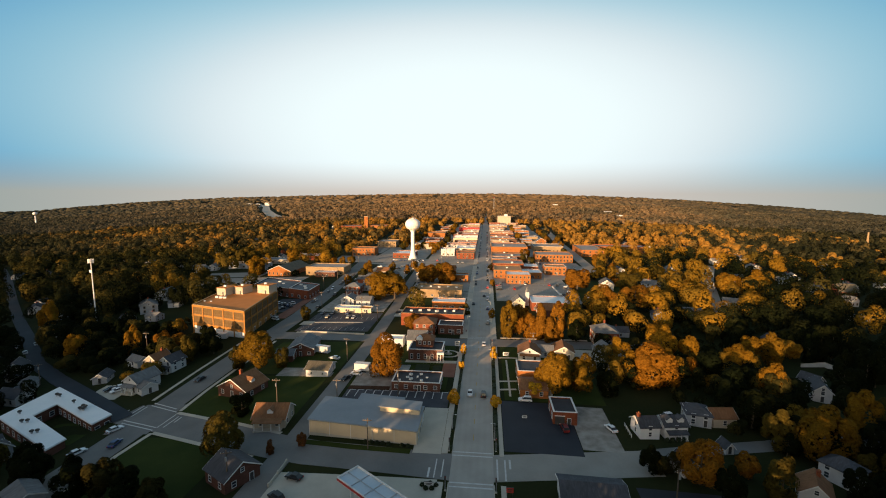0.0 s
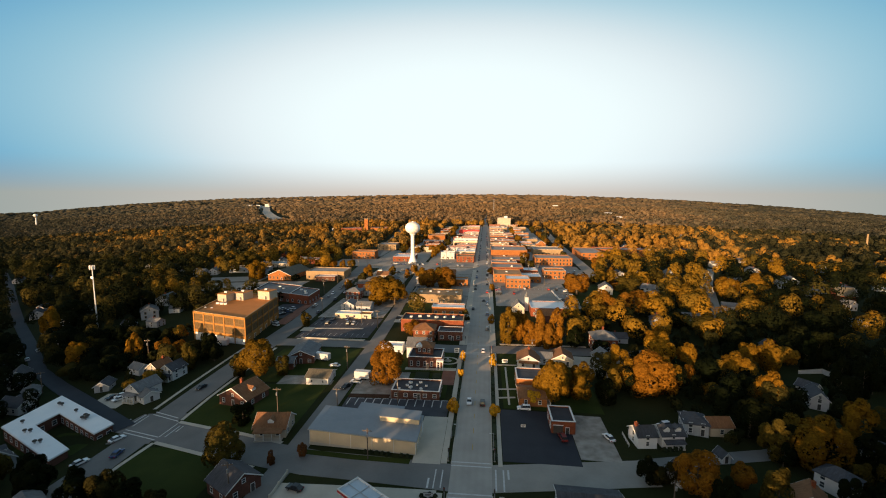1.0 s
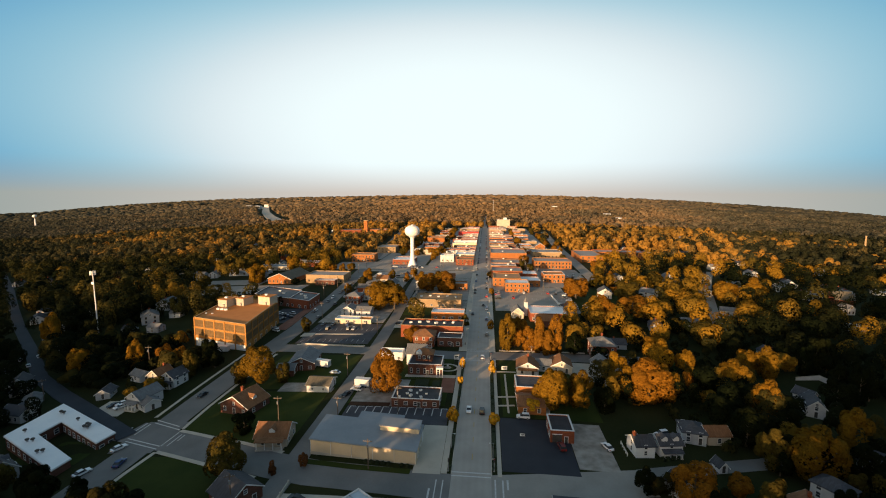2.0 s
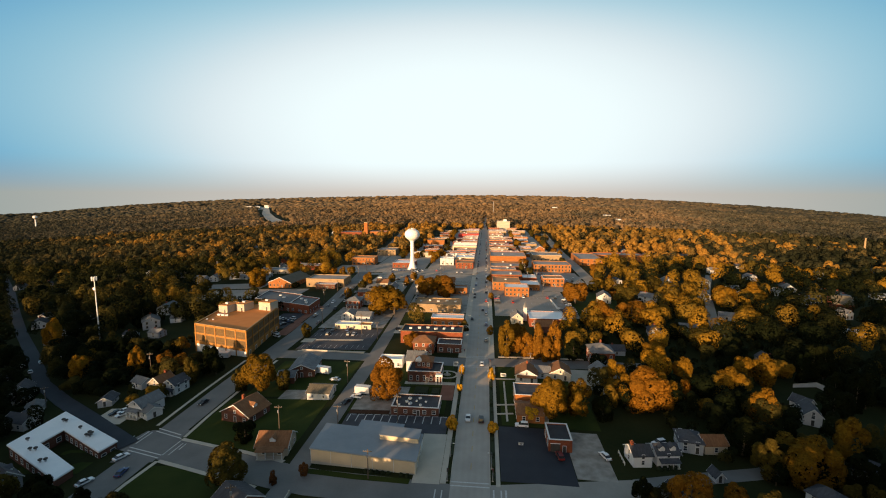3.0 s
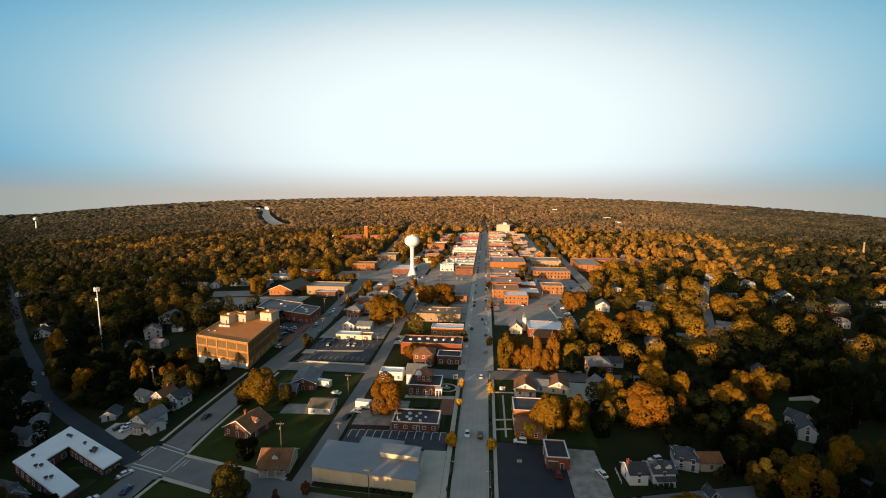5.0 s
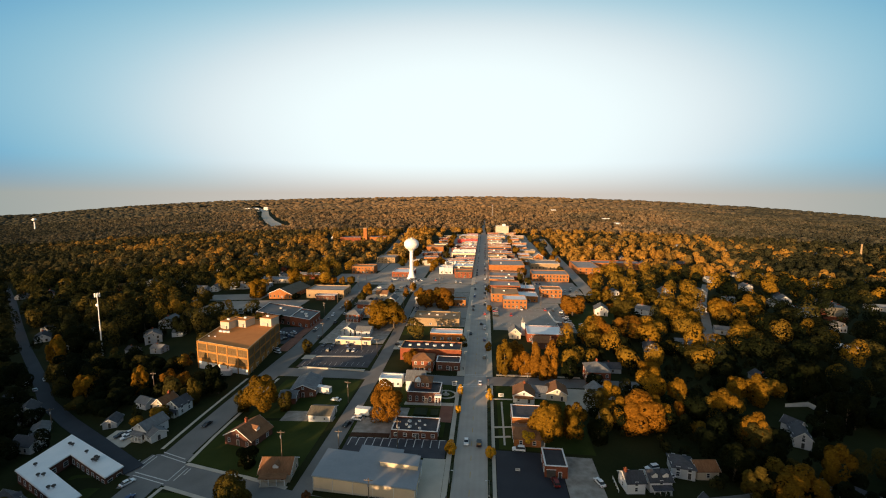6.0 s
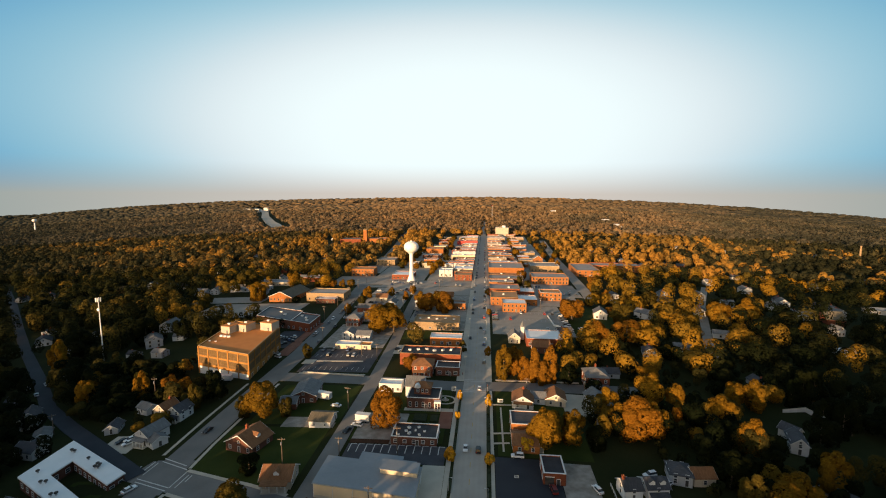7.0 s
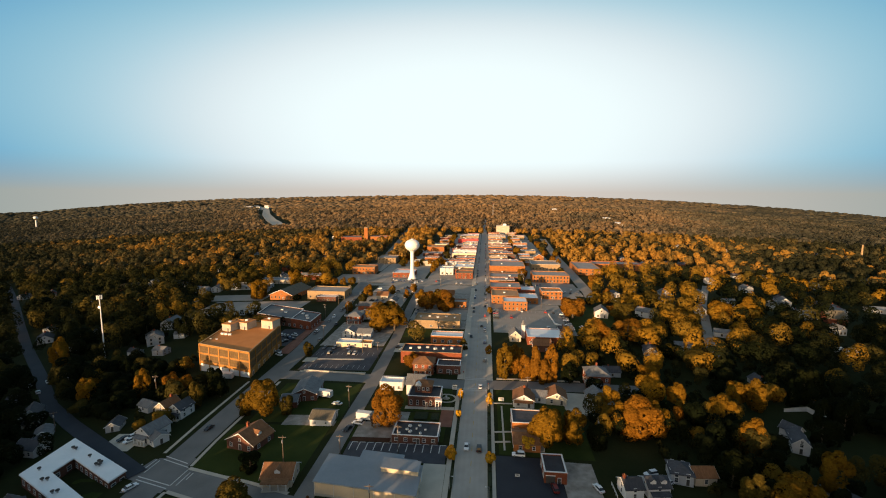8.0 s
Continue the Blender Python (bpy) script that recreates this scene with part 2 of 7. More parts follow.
LEAF = {
    "gold": leaves("golden_leaves", [(0.120, 0.068, 0.007), (0.17, 0.090, 0.008), (0.18, 0.088, 0.008)]),
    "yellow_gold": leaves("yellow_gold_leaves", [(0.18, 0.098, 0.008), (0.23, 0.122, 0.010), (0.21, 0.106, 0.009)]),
    "orange": leaves("orange_leaves", [(0.15, 0.066, 0.008), (0.20, 0.088, 0.009), (0.17, 0.078, 0.009)]),
    "yellow": leaves("yellow_leaves", [(0.42, 0.25, 0.02), (0.50, 0.28, 0.02), (0.46, 0.22, 0.02)]),
    "russet": leaves("russet_leaves", [(0.10, 0.042, 0.016), (0.13, 0.055, 0.02), (0.09, 0.045, 0.02)]),
    # dark olive and green go near black: crown shade put into the leaf colour
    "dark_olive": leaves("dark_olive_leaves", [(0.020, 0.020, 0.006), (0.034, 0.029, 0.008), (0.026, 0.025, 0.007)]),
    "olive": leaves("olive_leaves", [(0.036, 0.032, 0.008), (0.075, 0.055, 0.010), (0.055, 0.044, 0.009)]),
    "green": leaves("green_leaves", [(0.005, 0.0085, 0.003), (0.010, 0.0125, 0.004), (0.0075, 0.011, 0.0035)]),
}
# the first tint is near black and carries crown shade too
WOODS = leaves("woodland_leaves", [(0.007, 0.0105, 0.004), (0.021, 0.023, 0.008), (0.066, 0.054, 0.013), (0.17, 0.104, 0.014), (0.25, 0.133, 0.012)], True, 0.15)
# paler, browner leaves: the lift of distance haze is put into these two
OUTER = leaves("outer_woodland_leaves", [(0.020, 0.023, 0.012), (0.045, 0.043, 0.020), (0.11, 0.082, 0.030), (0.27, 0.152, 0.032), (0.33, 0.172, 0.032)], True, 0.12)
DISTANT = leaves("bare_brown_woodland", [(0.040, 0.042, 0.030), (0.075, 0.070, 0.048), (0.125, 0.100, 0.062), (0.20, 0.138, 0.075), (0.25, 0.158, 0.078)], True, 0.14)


# ---- ground form and mesh tools ----
def G(x, y):
    """The height of the ground: a broad low rise along the main street that falls off to both sides."""
    return -0.041 * x * x / max(y, 120.0, 0.9 * abs(x))


def again(ob, m):
    """A copy of a thing at m, free of the scale at which the first one stands."""
    return copy_thing(ob, m @ Matrix.Diagonal((*[1 / v for v in ob.scale], 1)))


KEEP = []  # plots where no wild tree stands: x0, x1, y0, y1


def plot(x0, x1, y0, y1):
    KEEP.append((x0, x1, y0, y1))


def make(name, verts, faces, material, smooth=False):
    me = bpy.data.meshes.new(name)
    me.from_pydata(verts, [], faces)
    me.materials.append(material)
    if smooth:
        for f in me.polygons:
            f.use_smooth = True
    return me


def bm_mesh(name, bm, material, smooth=False):
    me = bpy.data.meshes.new(name)
    bmesh.ops.recalc_face_normals(bm, faces=bm.faces)
    bm.to_mesh(me)
    bm.free()
    me.materials.append(material)
    if smooth:
        for f in me.polygons:
            f.use_smooth = True
    return me


def part(name, me, parent, label="", m=None):
    ob = new(name, me)
    ob.parent = parent
    if m is not None:
        ob.matrix_basis = m
    if label:
        ob["label"] = label
    return ob


def box(bm, x0, x1, y0, y1, z0, z1, taper=0.0):
    v = [bm.verts.new(p) for p in ((x0, y0, z0), (x1, y0, z0), (x1, y1, z0), (x0, y1, z0),
                                   (x0 + taper, y0 + taper, z1), (x1 - taper, y0 + taper, z1), (x1 - taper, y1 - taper, z1), (x0 + taper, y1 - taper, z1))]
    for f in ((3, 2, 1, 0), (4, 5, 6, 7), (0, 1, 5, 4), (1, 2, 6, 5), (2, 3, 7, 6), (3, 0, 4, 7)):
        bm.faces.new([v[i] for i in f])


def boxes(*rows):
    bm = bmesh.new()
    for r in rows:
        box(bm, *r)
    return bm


def prism_y(bm, poly, y0, y1):
    """A polygon in x and z, drawn out along y."""
    a = [bm.verts.new((x, y0, z)) for x, z in poly]
    b = [bm.verts.new((x, y1, z)) for x, z in poly]
    n = len(poly)
    bm.faces.new(a)
    bm.faces.new(b[::-1])
    for i in range(n):
        bm.faces.new((a[i], b[i], b[(i + 1) % n], a[(i + 1) % n]))


def tube(bm, rings, n=16, cx=0.0, cy=0.0):
    """Rings of (z, radius), closed at both ends."""
    loops = []
    for z, r in rings:
        loops.append([bm.verts.new((cx + r * math.cos(2 * math.pi * i / n), cy + r * math.sin(2 * math.pi * i / n), z)) for i in range(n)])
    for a, b in zip(loops, loops[1:]):
        for i in range(n):
            bm.faces.new((a[i], a[(i + 1) % n], b[(i + 1) % n], b[i]))
    bm.faces.new(loops[0][::-1])
    bm.faces.new(loops[-1])


def drape(name, x0, x1, y0, y1, up, material, step=5.0, thick=0.0):
    """A rectangle laid on the ground, up metres above it, with edges down to the ground."""
    nx, ny = max(1, math.ceil((x1 - x0) / step)), max(1, math.ceil((y1 - y0) / step))
    xs = [x0 + (x1 - x0) * i / nx for i in range(nx + 1)]
    ys = [y0 + (y1 - y0) * j / ny for j in range(ny + 1)]
    verts = [(x, y, G(x, y) + up) for y in ys for x in xs]
    w = nx + 1
    faces = [(j * w + i, j * w + i + 1, (j + 1) * w + i + 1, (j + 1) * w + i) for j in range(ny) for i in range(nx)]
    rim = [i for i in range(nx)] + [j * w + nx for j in range(ny)] + [ny * w + i for i in range(nx, 0, -1)] + [j * w for j in range(ny, 0, -1)]
    base = len(verts)
    verts += [(verts[i][0], verts[i][1], verts[i][2] - up - 0.3) for i in rim]
    n = len(rim)
    faces += [(rim[(k + 1) % n], rim[k], base + k, base + (k + 1) % n) for k in range(n)]
    return make(name, verts, faces, material)


def ribbon(name, line, width, up, material, step=5.0):
    """A strip along a line of (x, y), laid on the ground."""
    pts = []
    for (ax, ay), (bx, by) in zip(line, line[1:]):
        n = max(1, math.ceil(math.hypot(bx - ax, by - ay) / step))
        pts += [(ax + (bx - ax) * i / n, ay + (by - ay) * i / n) for i in range(n)]
    pts.append(line[-1])
    k = max(2, math.ceil(width / 4.0) + 1)
    verts, faces = [], []
    for i, (x, y) in enumerate(pts):
        ax, ay = pts[max(0, i - 1)]
        bx, by = pts[min(len(pts) - 1, i + 1)]
        d = math.hypot(bx - ax, by - ay)
        nx, ny = (by - ay) / d, -(bx - ax) / d
        for j in range(k):
            s = width * (j / (k - 1) - 0.5)
            qx, qy = x + nx * s, y + ny * s
            verts.append((qx, qy, ground_z(qx, qy) + up))
        for e, s in ((0, -0.5), (1, 0.5)):
            qx, qy = x + nx * s * width, y + ny * s * width
            verts.append((qx, qy, ground_z(qx, qy) - 0.3))
    w = k + 2
    for i in range(len(pts) - 1):
        a, b = i * w, (i + 1) * w
        faces += [(a + j, b + j, b + j + 1, a + j + 1)[::-1] for j in range(k - 1)]
        faces += [(a + k, b + k, b, a)[::-1], (a + k - 1, b + k - 1, b + k + 1, a + k + 1)[::-1]]
    me = make(name, verts, faces, material)
    bm = bmesh.new()
    bm.from_mesh(me)
    bmesh.ops.recalc_face_normals(bm, faces=bm.faces)
    bm.to_mesh(me)
    bm.free()
    return me


def structure(name, me, label, category=""):
    return tagged(new(name, me), label, category or name.replace("_", " "), kind="structure")


def thing(name, x, y, rz=0.0, label="", category="", group="", up=0.0):
    ob = new(name)
    ob.empty_display_size = 0.5
    ob.matrix_basis = pose(x, y, G(x, y) + up, 0, 0, rz)
    return tagged(ob, label, category or name.replace("_", " "), group)


# ---- the ground: one sheet to the horizon ----
def lattice(stops):
    out = []
    for (a, step), (b, _) in zip(stops, stops[1:]):
        n = max(1, round((b - a) / step))
        out += [a + (b - a) * i / n for i in range(n)]
    return out + [stops[-1][0]]


gx = lattice([(-5200, 200), (-1200, 50), (-400, 8), (400, 50), (1200, 200), (4600, 0)])
gy = lattice([(-900, 100), (-100, 8), (640, 50), (1600, 150), (4950, 0)])
W = len(gx)
far_hills = lambda x, y: -60.0 * max(0.0, min(0.6, x / max(y, 900) - 0.4)) ** 1.3 * 2.2 * max(0.0, min(1.0, (y - 1500) / 3000)) + 22.0 * max(0.0, min(1.0, (y - 1500) / 3000)) + 5 * math.sin(x / 600 + 1) * max(0.0, min(1.0, (y - 1500) / 1500)) - 0.0045 * x * max(0.0, min(1.0, (y - 1500) / 3000))


def ground_z(x, y):
    return G(x, y) + far_hills(x, y)


structure("ground", make("ground", [(x, y, ground_z(x, y)) for y in gy for x in gx],
                         [(j * W + i, j * W + i + 1, (j + 1) * W + i + 1, (j + 1) * W + i) for j in range(len(gy) - 1) for i in range(W - 1)], M["ground"]),
          "dark green grass and leaf litter reaching out to the horizon")

# ---- streets ----
MAIN = [(-3.2, -400), (-3.2, 420), (-2.9, 700), (-1.5, 1500)]
WEST = [(-108.5, -200), (-108, 175), (-107.5, 245), (-110, 290), (-119, 388), (-128, 476), (-150, 700), (-190, 1100)]
ALLEY = [(-56, 60), (-54, 113), (-53.5, 200), (-55, 260), (-60, 365), (-62, 425)]
CROSS = [(-119, 131.5), (-100, 125.8), (-76, 118.3), (-58, 113.4), (-47, 111), (-3.6, 107), (20, 110.8), (44, 115.5)]
LANE = [(43, 118.6), (62, 124.2), (82, 130), (120, 146)]
CROSS_WEST = [(-117, 128), (-148, 145.5), (-175, 160.5), (-204, 178), (-245, 211), (-307, 258), (-372, 310), (-470, 390), (-600, 492)]
SECOND = [(-108, 209), (-86, 207.5), (-61, 206), (-15, 202), (10, 203.5), (48, 205.5), (75, 207)]
THIRD = [(-120, 432), (-60, 428), (-3, 426), (60, 428), (100, 432)]
EAST_LANE = [(232, 480), (188, 391), (158, 319), (145, 288), (136, 262)]
EAST = [(95.5, 396), (97, 412), (100, 520), (102, 640), (115, 900)]
NORTH_WEST = [(-575, 1190), (-690, 1400), (-787, 1560), (-1010, 1960), (-1300, 2526), (-1800, 3330)]
structure("road", ribbon("road", CROSS[:6], 11.0, 0.05, M["asphalt"]), "grey worn asphalt side street", "road")
structure("road", ribbon("road", CROSS[5:], 11.0, 0.05, M["asphalt_pale"]), "pale worn asphalt side street", "road")
structure("road", ribbon("road", LANE, 5.0, 0.045, M["asphalt"]), "narrow grey lane between trees", "road")
# the tree cover's shade over this street is put into its black asphalt
structure("road", ribbon("road", CROSS_WEST, 5.8, 0.3, M["asphalt_new"]), "dark asphalt residential street between trees", "road")
structure("road", ribbon("road", SECOND, 10.0, 0.05, M["asphalt"]), "grey asphalt side street", "road")
structure("road", ribbon("road", THIRD, 10.0, 0.05, M["asphalt_pale"]), "grey asphalt downtown cross street", "road")
structure("road", ribbon("road", EAST, 11.0, 0.045, M["asphalt_pale"]), "grey asphalt street behind downtown", "road")
structure("road", ribbon("road", EAST_LANE, 6.0, 0.045, M["asphalt_pale"]), "narrow shaded asphalt street between the eastern houses", "road")
structure("road", ribbon("road", WEST, 11.0, 0.06, M["asphalt_west"]), "wide grey asphalt street", "road")
structure("road", ribbon("road", ALLEY, 6.6, 0.055, M["asphalt"]), "narrow grey asphalt back street", "road")
structure("main_street", ribbon("main_street", MAIN, 10.8, 0.065, M["asphalt_main"]), "wide light grey asphalt main street", "road")
for a, b in ((CROSS, 9), (LANE, 3.5), (SECOND, 8), (THIRD, 8), (EAST, 8), (EAST_LANE, 5.5), (WEST, 10), (ALLEY, 5), (MAIN, 12), (CROSS_WEST, 5), (NORTH_WEST, 32)):
    for (ax, ay), (bx, by) in zip(a, a[1:]):
        n = max(1, math.ceil(math.hypot(bx - ax, by - ay) / 8))
        for i in range(n + 1):
            x, y = ax + (bx - ax) * i / n, ay + (by - ay) * i / n
            k = 6 if a is MAIN and y > 930 else b
            plot(x - k, x + k, y - k, y + k)

# ---- pavements, lots, lawns ----
def lot(x0, x1, y0, y1, material, label, name="parking_lot", up=0.07):
    plot(x0 - 1, x1 + 1, y0 - 1, y1 + 1)
    return structure(name, drape(name, x0, x1, y0, y1, up, M[material]), label, name.replace("_", " "))


def marks(name, rects, material, up, label):
    """Painted strips (x0, x1, y0, y1) on the road, as one coat of paint."""
    verts, faces = [], []
    for x0, x1, y0, y1 in rects:
        b = len(verts)
        verts += [(x, y, G(x, y) + up) for x, y in ((x0, y0), (x1, y0), (x1, y1), (x0, y1))]
        faces.append((b, b + 1, b + 2, b + 3))
    return structure(name, make(name, verts, faces, M[material]), label, "road marking")


for x0, x1, lab in ((3.9, 5.1, "pale concrete pavement beside the main street"), (-11.6, -9.9, "pale concrete pavement along the main street")):
    for y0, y1 in ((113, 198), (40, 101), (208, 420), (432, 980)):
        x0, x1 = (x0, x1) if y1 < 200 else (2.4, 5.2) if x0 > 0 else (-12.4, -8.8)
        structure("pavement", drape("pavement", x0, x1, y0, y1, 0.16, M["concrete"]), lab, "pavement")
for xk in (2.2, -8.8):
    for y0, y1 in ((113, 198), (208, 420), (432, 980), (40, 101)):
        structure("kerb", drape("kerb", xk, xk + 0.2, y0, y1, 0.2, M["concrete"]), "low concrete kerb at the edge of the street", "kerb")
lot(5.3, 26.6, 115.6, 145, "asphalt_new", "fresh black asphalt parking lot")
lot(26.8, 38, 119, 144, "gravel", "pale gravel and broken concrete yard", "yard", 0.06)
lot(-19.4, -11.7, 112.6, 138, "concrete", "bare pale concrete apron beside the warehouse", "concrete_apron")
lot(-49, -12.2, 138.2, 149.5, "asphalt_lot", "dark asphalt parking lot behind the warehouse", up=0.075)
lot(-98, -59.5, 215, 249.5, "asphalt_lot", "wide dark asphalt parking lot")
lot(-52, -11.5, 70, 102, "concrete", "pale concrete filling station forecourt", "forecourt", 0.045)
lot(-100, -60, 115.8 + 8, 160, "lawn", "mown green lawn round the brick bungalows", "lawn", 0.03)
lot(-101, -70, 80, 117, "lawn", "dark green mown lawn", "lawn", 0.03)
lot(-96, -58, 162, 199, "lawn", "mown grass round the outbuildings", "lawn", 0.03)
lot(-81, -69.4, 160, 168, "gravel", "patch of worn gravel beside the shed", "yard", 0.05)
lot(-69.2, -59, 160, 164, "gravel", "gravel drive to the shed", "drive", 0.05)
lot(-50, -14, 151.5, 173, "lawn", "patchy lawn round the flat roofed office", "lawn", 0.03)
lot(-37, -13.6, 174, 197, "lawn", "clipped lawn of the funeral garden", "lawn", 0.028)
lot(-49, -30, 150, 173, "gravel", "worn gravel yard", "yard", 0.045)
lot(-49, -34, 149.9, 152.6, "mulch", "brown bark mulch bed behind the parking stalls", "planting_bed", 0.12)
lot(6.6, 40, 146, 198, "lawn", "front lawns of the houses", "lawn", 0.03)
lot(36, 64, 86, 104.5, "asphalt_new", "dark asphalt lot below the street", up=0.06)
lot(36, 48, 178, 199, "concrete", "concrete drive beside the white house", "drive", 0.05)
lot(-52, -12, 243, 258, "concrete", "concrete parking court", "parking_court", 0.06)
lot(-52, -12.5, 270, 288, "lawn", "open grass strip", "lawn", 0.03)
lot(-56, -12.5, 341, 394, "gravel", "gravel back yards behind the small stores", "yard", 0.045)
lot(-53, -12.5, 289, 310, "gravel", "worn gravel round the long tan block", "yard", 0.045)
lot(-60, -12.5, 395, 424, "asphalt_pale", "grey asphalt yard at the corner", "yard", 0.045)
lot(-54, -12.5, 311, 340, "asphalt_pale", "worn asphalt car park", "parking_lot")
lot(7, 62, 285, 345, "asphalt_pale", "grey asphalt car park behind the stores", "parking_lot")
lot(-104, -64, 395, 424, "asphalt_pale", "grey asphalt car park near the water tower", "parking_lot")
lot(-104, -12, 434, 462, "asphalt_pale", "grey asphalt car park", "parking_lot")
lot(-100, -60, 252, 300, "gravel", "gravel back yards", "yard", 0.05)
lot(46, 90, 400, 454, "asphalt_pale", "grey asphalt car park", "parking_lot")
lot(-137, -121.2, 251, 284, "asphalt_lot", "dark asphalt car park beside the brick office", "parking_lot", 0.05)
lot(-236, -150, 320, 362, "asphalt_pale", "wide grey asphalt yard among trees", "yard", 0.05)
lot(-262, -197, 366, 388, "asphalt_pale", "grey asphalt drive in front of the long building", "drive", 0.05)
lot(62.4, 104, 288, 362, "lawn", "open mown grass round the white house", "lawn", 0.03)
lot(68, 98, 190, 210, "lawn", "shaded grass", "lawn", 0.03)
lot(-116, -101.6, 119, 137, "asphalt_west", "grey asphalt crossing", "road", 0.07)

lot(-162, -114, 440, 486, "asphalt_pale", "grey asphalt car park beside the wide street", "parking_lot")
lot(-150, -122, 506, 560, "asphalt_pale", "grey asphalt yard behind the brick store", "yard", 0.05)
lot(-155, -120, 392, 424, "lawn", "mown green lawn behind the long tan building", "lawn", 0.03)
lot(-113.8, -104.2, 440, 486, "asphalt_pale", "grey asphalt strip beside the car park", "yard", 0.05)
lot(-121, -104.2, 487, 560, "asphalt_pale", "grey asphalt yard along the wide street", "yard", 0.045)
lot(-103, -67, 318, 392, "asphalt_pale", "worn asphalt yard behind the houses", "yard", 0.05)
lot(-61, -13.5, 463, 980, "asphalt_pale", "grey asphalt yards between downtown stores", "downtown_yard", 0.04)
lot(5, 61, 346, 363, "asphalt_pale", "grey asphalt yard behind the stores", "downtown_yard", 0.04)
lot(5, 82, 364, 425, "asphalt_pale", "grey asphalt yards behind the stores", "downtown_yard", 0.04)
lot(5, 86, 433, 980, "asphalt_pale", "grey asphalt yards between downtown stores", "downtown_yard", 0.04)
lot(-104, -64, 463, 700, "asphalt_pale", "grey asphalt yards near the tower", "downtown_yard", 0.04)
lot(-93, -66, 229.4, 231.0, "concrete", "narrow concrete island across the car park", "kerb_island", 0.16)
lot(-100, -93.4, 226, 232, "concrete", "concrete corner of the car park", "kerb_island", 0.14)
structure("low_wall", ribbon("low_wall", [(-94, 214.0), (-60, 210.0)], 0.5, 0.7, M["concrete"]), "low concrete wall along the car park", "wall")
structure("low_wall", ribbon("low_wall", [(49.1, 332.0), (50.4, 308.0), (58.4, 300.6), (62, 300.2)], 0.5, 1.3, M["trim"]), "low white wall round the car park corner", "wall")
# painted lines
dash = [(-3.3, -3.12, y, y + 3) for y in range(120, 420, 9)]
marks("lane_marking", dash, "paint_yellow", 0.075, "faded yellow centre dashes on the main street")
marks("crosswalk", [(-8.7, 2.1, 112.2, 112.65), (-8.7, 2.1, 113.8, 114.25), (-8.5, 2.1, 99.5, 99.95), (-8.5, 2.1, 101.0, 101.45), (3.0, 3.4, 103, 111.6), (5.0, 5.4, 103, 111.6), (6.2, 6.7, 107.8, 111.8), (-14.2, -13.7, 102.6, 106.6),
                    (-10.8, -10.5, 103, 110.2), (-12.6, -12.3, 102.6, 110.4)], "paint", 0.09, "white painted crosswalk lines at the crossing")
marks("crosswalk", [(-8.6, 2.1, 196.2, 196.5), (-8.6, 2.1, 198, 198.3), (-8.6, 2.1, 208, 208.3), (-8.6, 2.1, 209.8, 210.1)], "paint", 0.082, "faint white crosswalk lines")
for a, b in (((-114, 138.1), (-102.8, 133.9)), ((-113.8, 136.4), (-101.2, 131.8)), ((-120.6, 130.8), (-119.8, 133.7)), ((-117.2, 128.9), (-116.4, 136.3)), ((-115.4, 128.9), (-114.8, 135.6)), ((-116, 127), (-101.2, 122.5)),
             ((-115.4, 125.4), (-101.2, 121)), ((-100.9, 122.5), (-100.4, 130.3)), ((-98.9, 122.5), (-98.5, 129)), ((-97.4, 125.4), (-97.2, 128.7))):
    structure("crosswalk", ribbon("crosswalk", [a, b], 0.32, 0.13, M["paint"]), "white crosswalk line at the residential crossing", "road marking")
marks("stall_lines", [(x, x + 0.3, 144.2, 149.2) for x in range(-48, -14, 3)] + [(x, x + 2.2, 149.1, 149.4) for x in range(-48, -14, 3)], "paint", 0.1, "white parking stall lines")
marks("stall_lines", [(x, x + 0.12, y, y + 5) for x in range(-96, -62, 3) for y in (217, 236)], "paint", 0.09, "thin white parking stall lines")
marks("stall_lines", [(x, x + 0.12, y, y + 5) for x in range(10, 60, 3) for y in (296, 318, 336)], "paint", 0.09, "thin white parking stall lines")
structure("pavement", ribbon("pavement", [(-116.3, 140), (-116.8, 163.5), (-116.8, 200)], 1.2, 0.12, M["concrete"]), "narrow pale concrete pavement", "pavement")
structure("pavement", ribbon("pavement", [(-100.6, 132.4), (-101.2, 148.5), (-100.6, 200)], 1.2, 0.12, M["concrete"]), "narrow pale concrete pavement", "pavement")
structure("pavement", ribbon("pavement", [(-100.5, 131.4), (-85, 127.0), (-75.7, 124.8), (-59.5, 119.9)], 1.3, 0.12, M["concrete"]), "narrow pale concrete pavement", "pavement")
structure("pavement", ribbon("pavement", [(-100, 119.6), (-77, 112.4), (-62, 107.8)], 1.3, 0.12, M["concrete"]), "narrow pale concrete pavement", "pavement")
structure("pavement", ribbon("pavement", [(-100.3, 119.4), (-101.4, 108), (-101.6, 80)], 1.3, 0.12, M["concrete"]), "narrow pale concrete pavement", "pavement")
structure("lawn", ribbon("lawn", [(-52, 116.0), (-36, 114.0), (-20, 113.0)], 2.2, 0.1, M["lawn"]), "narrow dark grass verge before the warehouse", "lawn")
for yq, xq in ((153.6, 11.0), (160.6, 11.8)):
    structure("pavement", ribbon("pavement", [(5.1, yq), (xq, yq + 0.9)], 1.0, 0.12, M["concrete"]), "narrow concrete garden path to the house", "pavement")
structure("pavement", ribbon("pavement", [(5.1, 184.5), (13.5, 184.8)], 1.0, 0.12, M["concrete"]), "narrow concrete garden path to the house", "pavement")
structure("pavement", ribbon("pavement", [(8.6, 148.5), (8.6, 182)], 0.7, 0.11, M["concrete"]), "narrow concrete garden path across the lawns", "pavement")
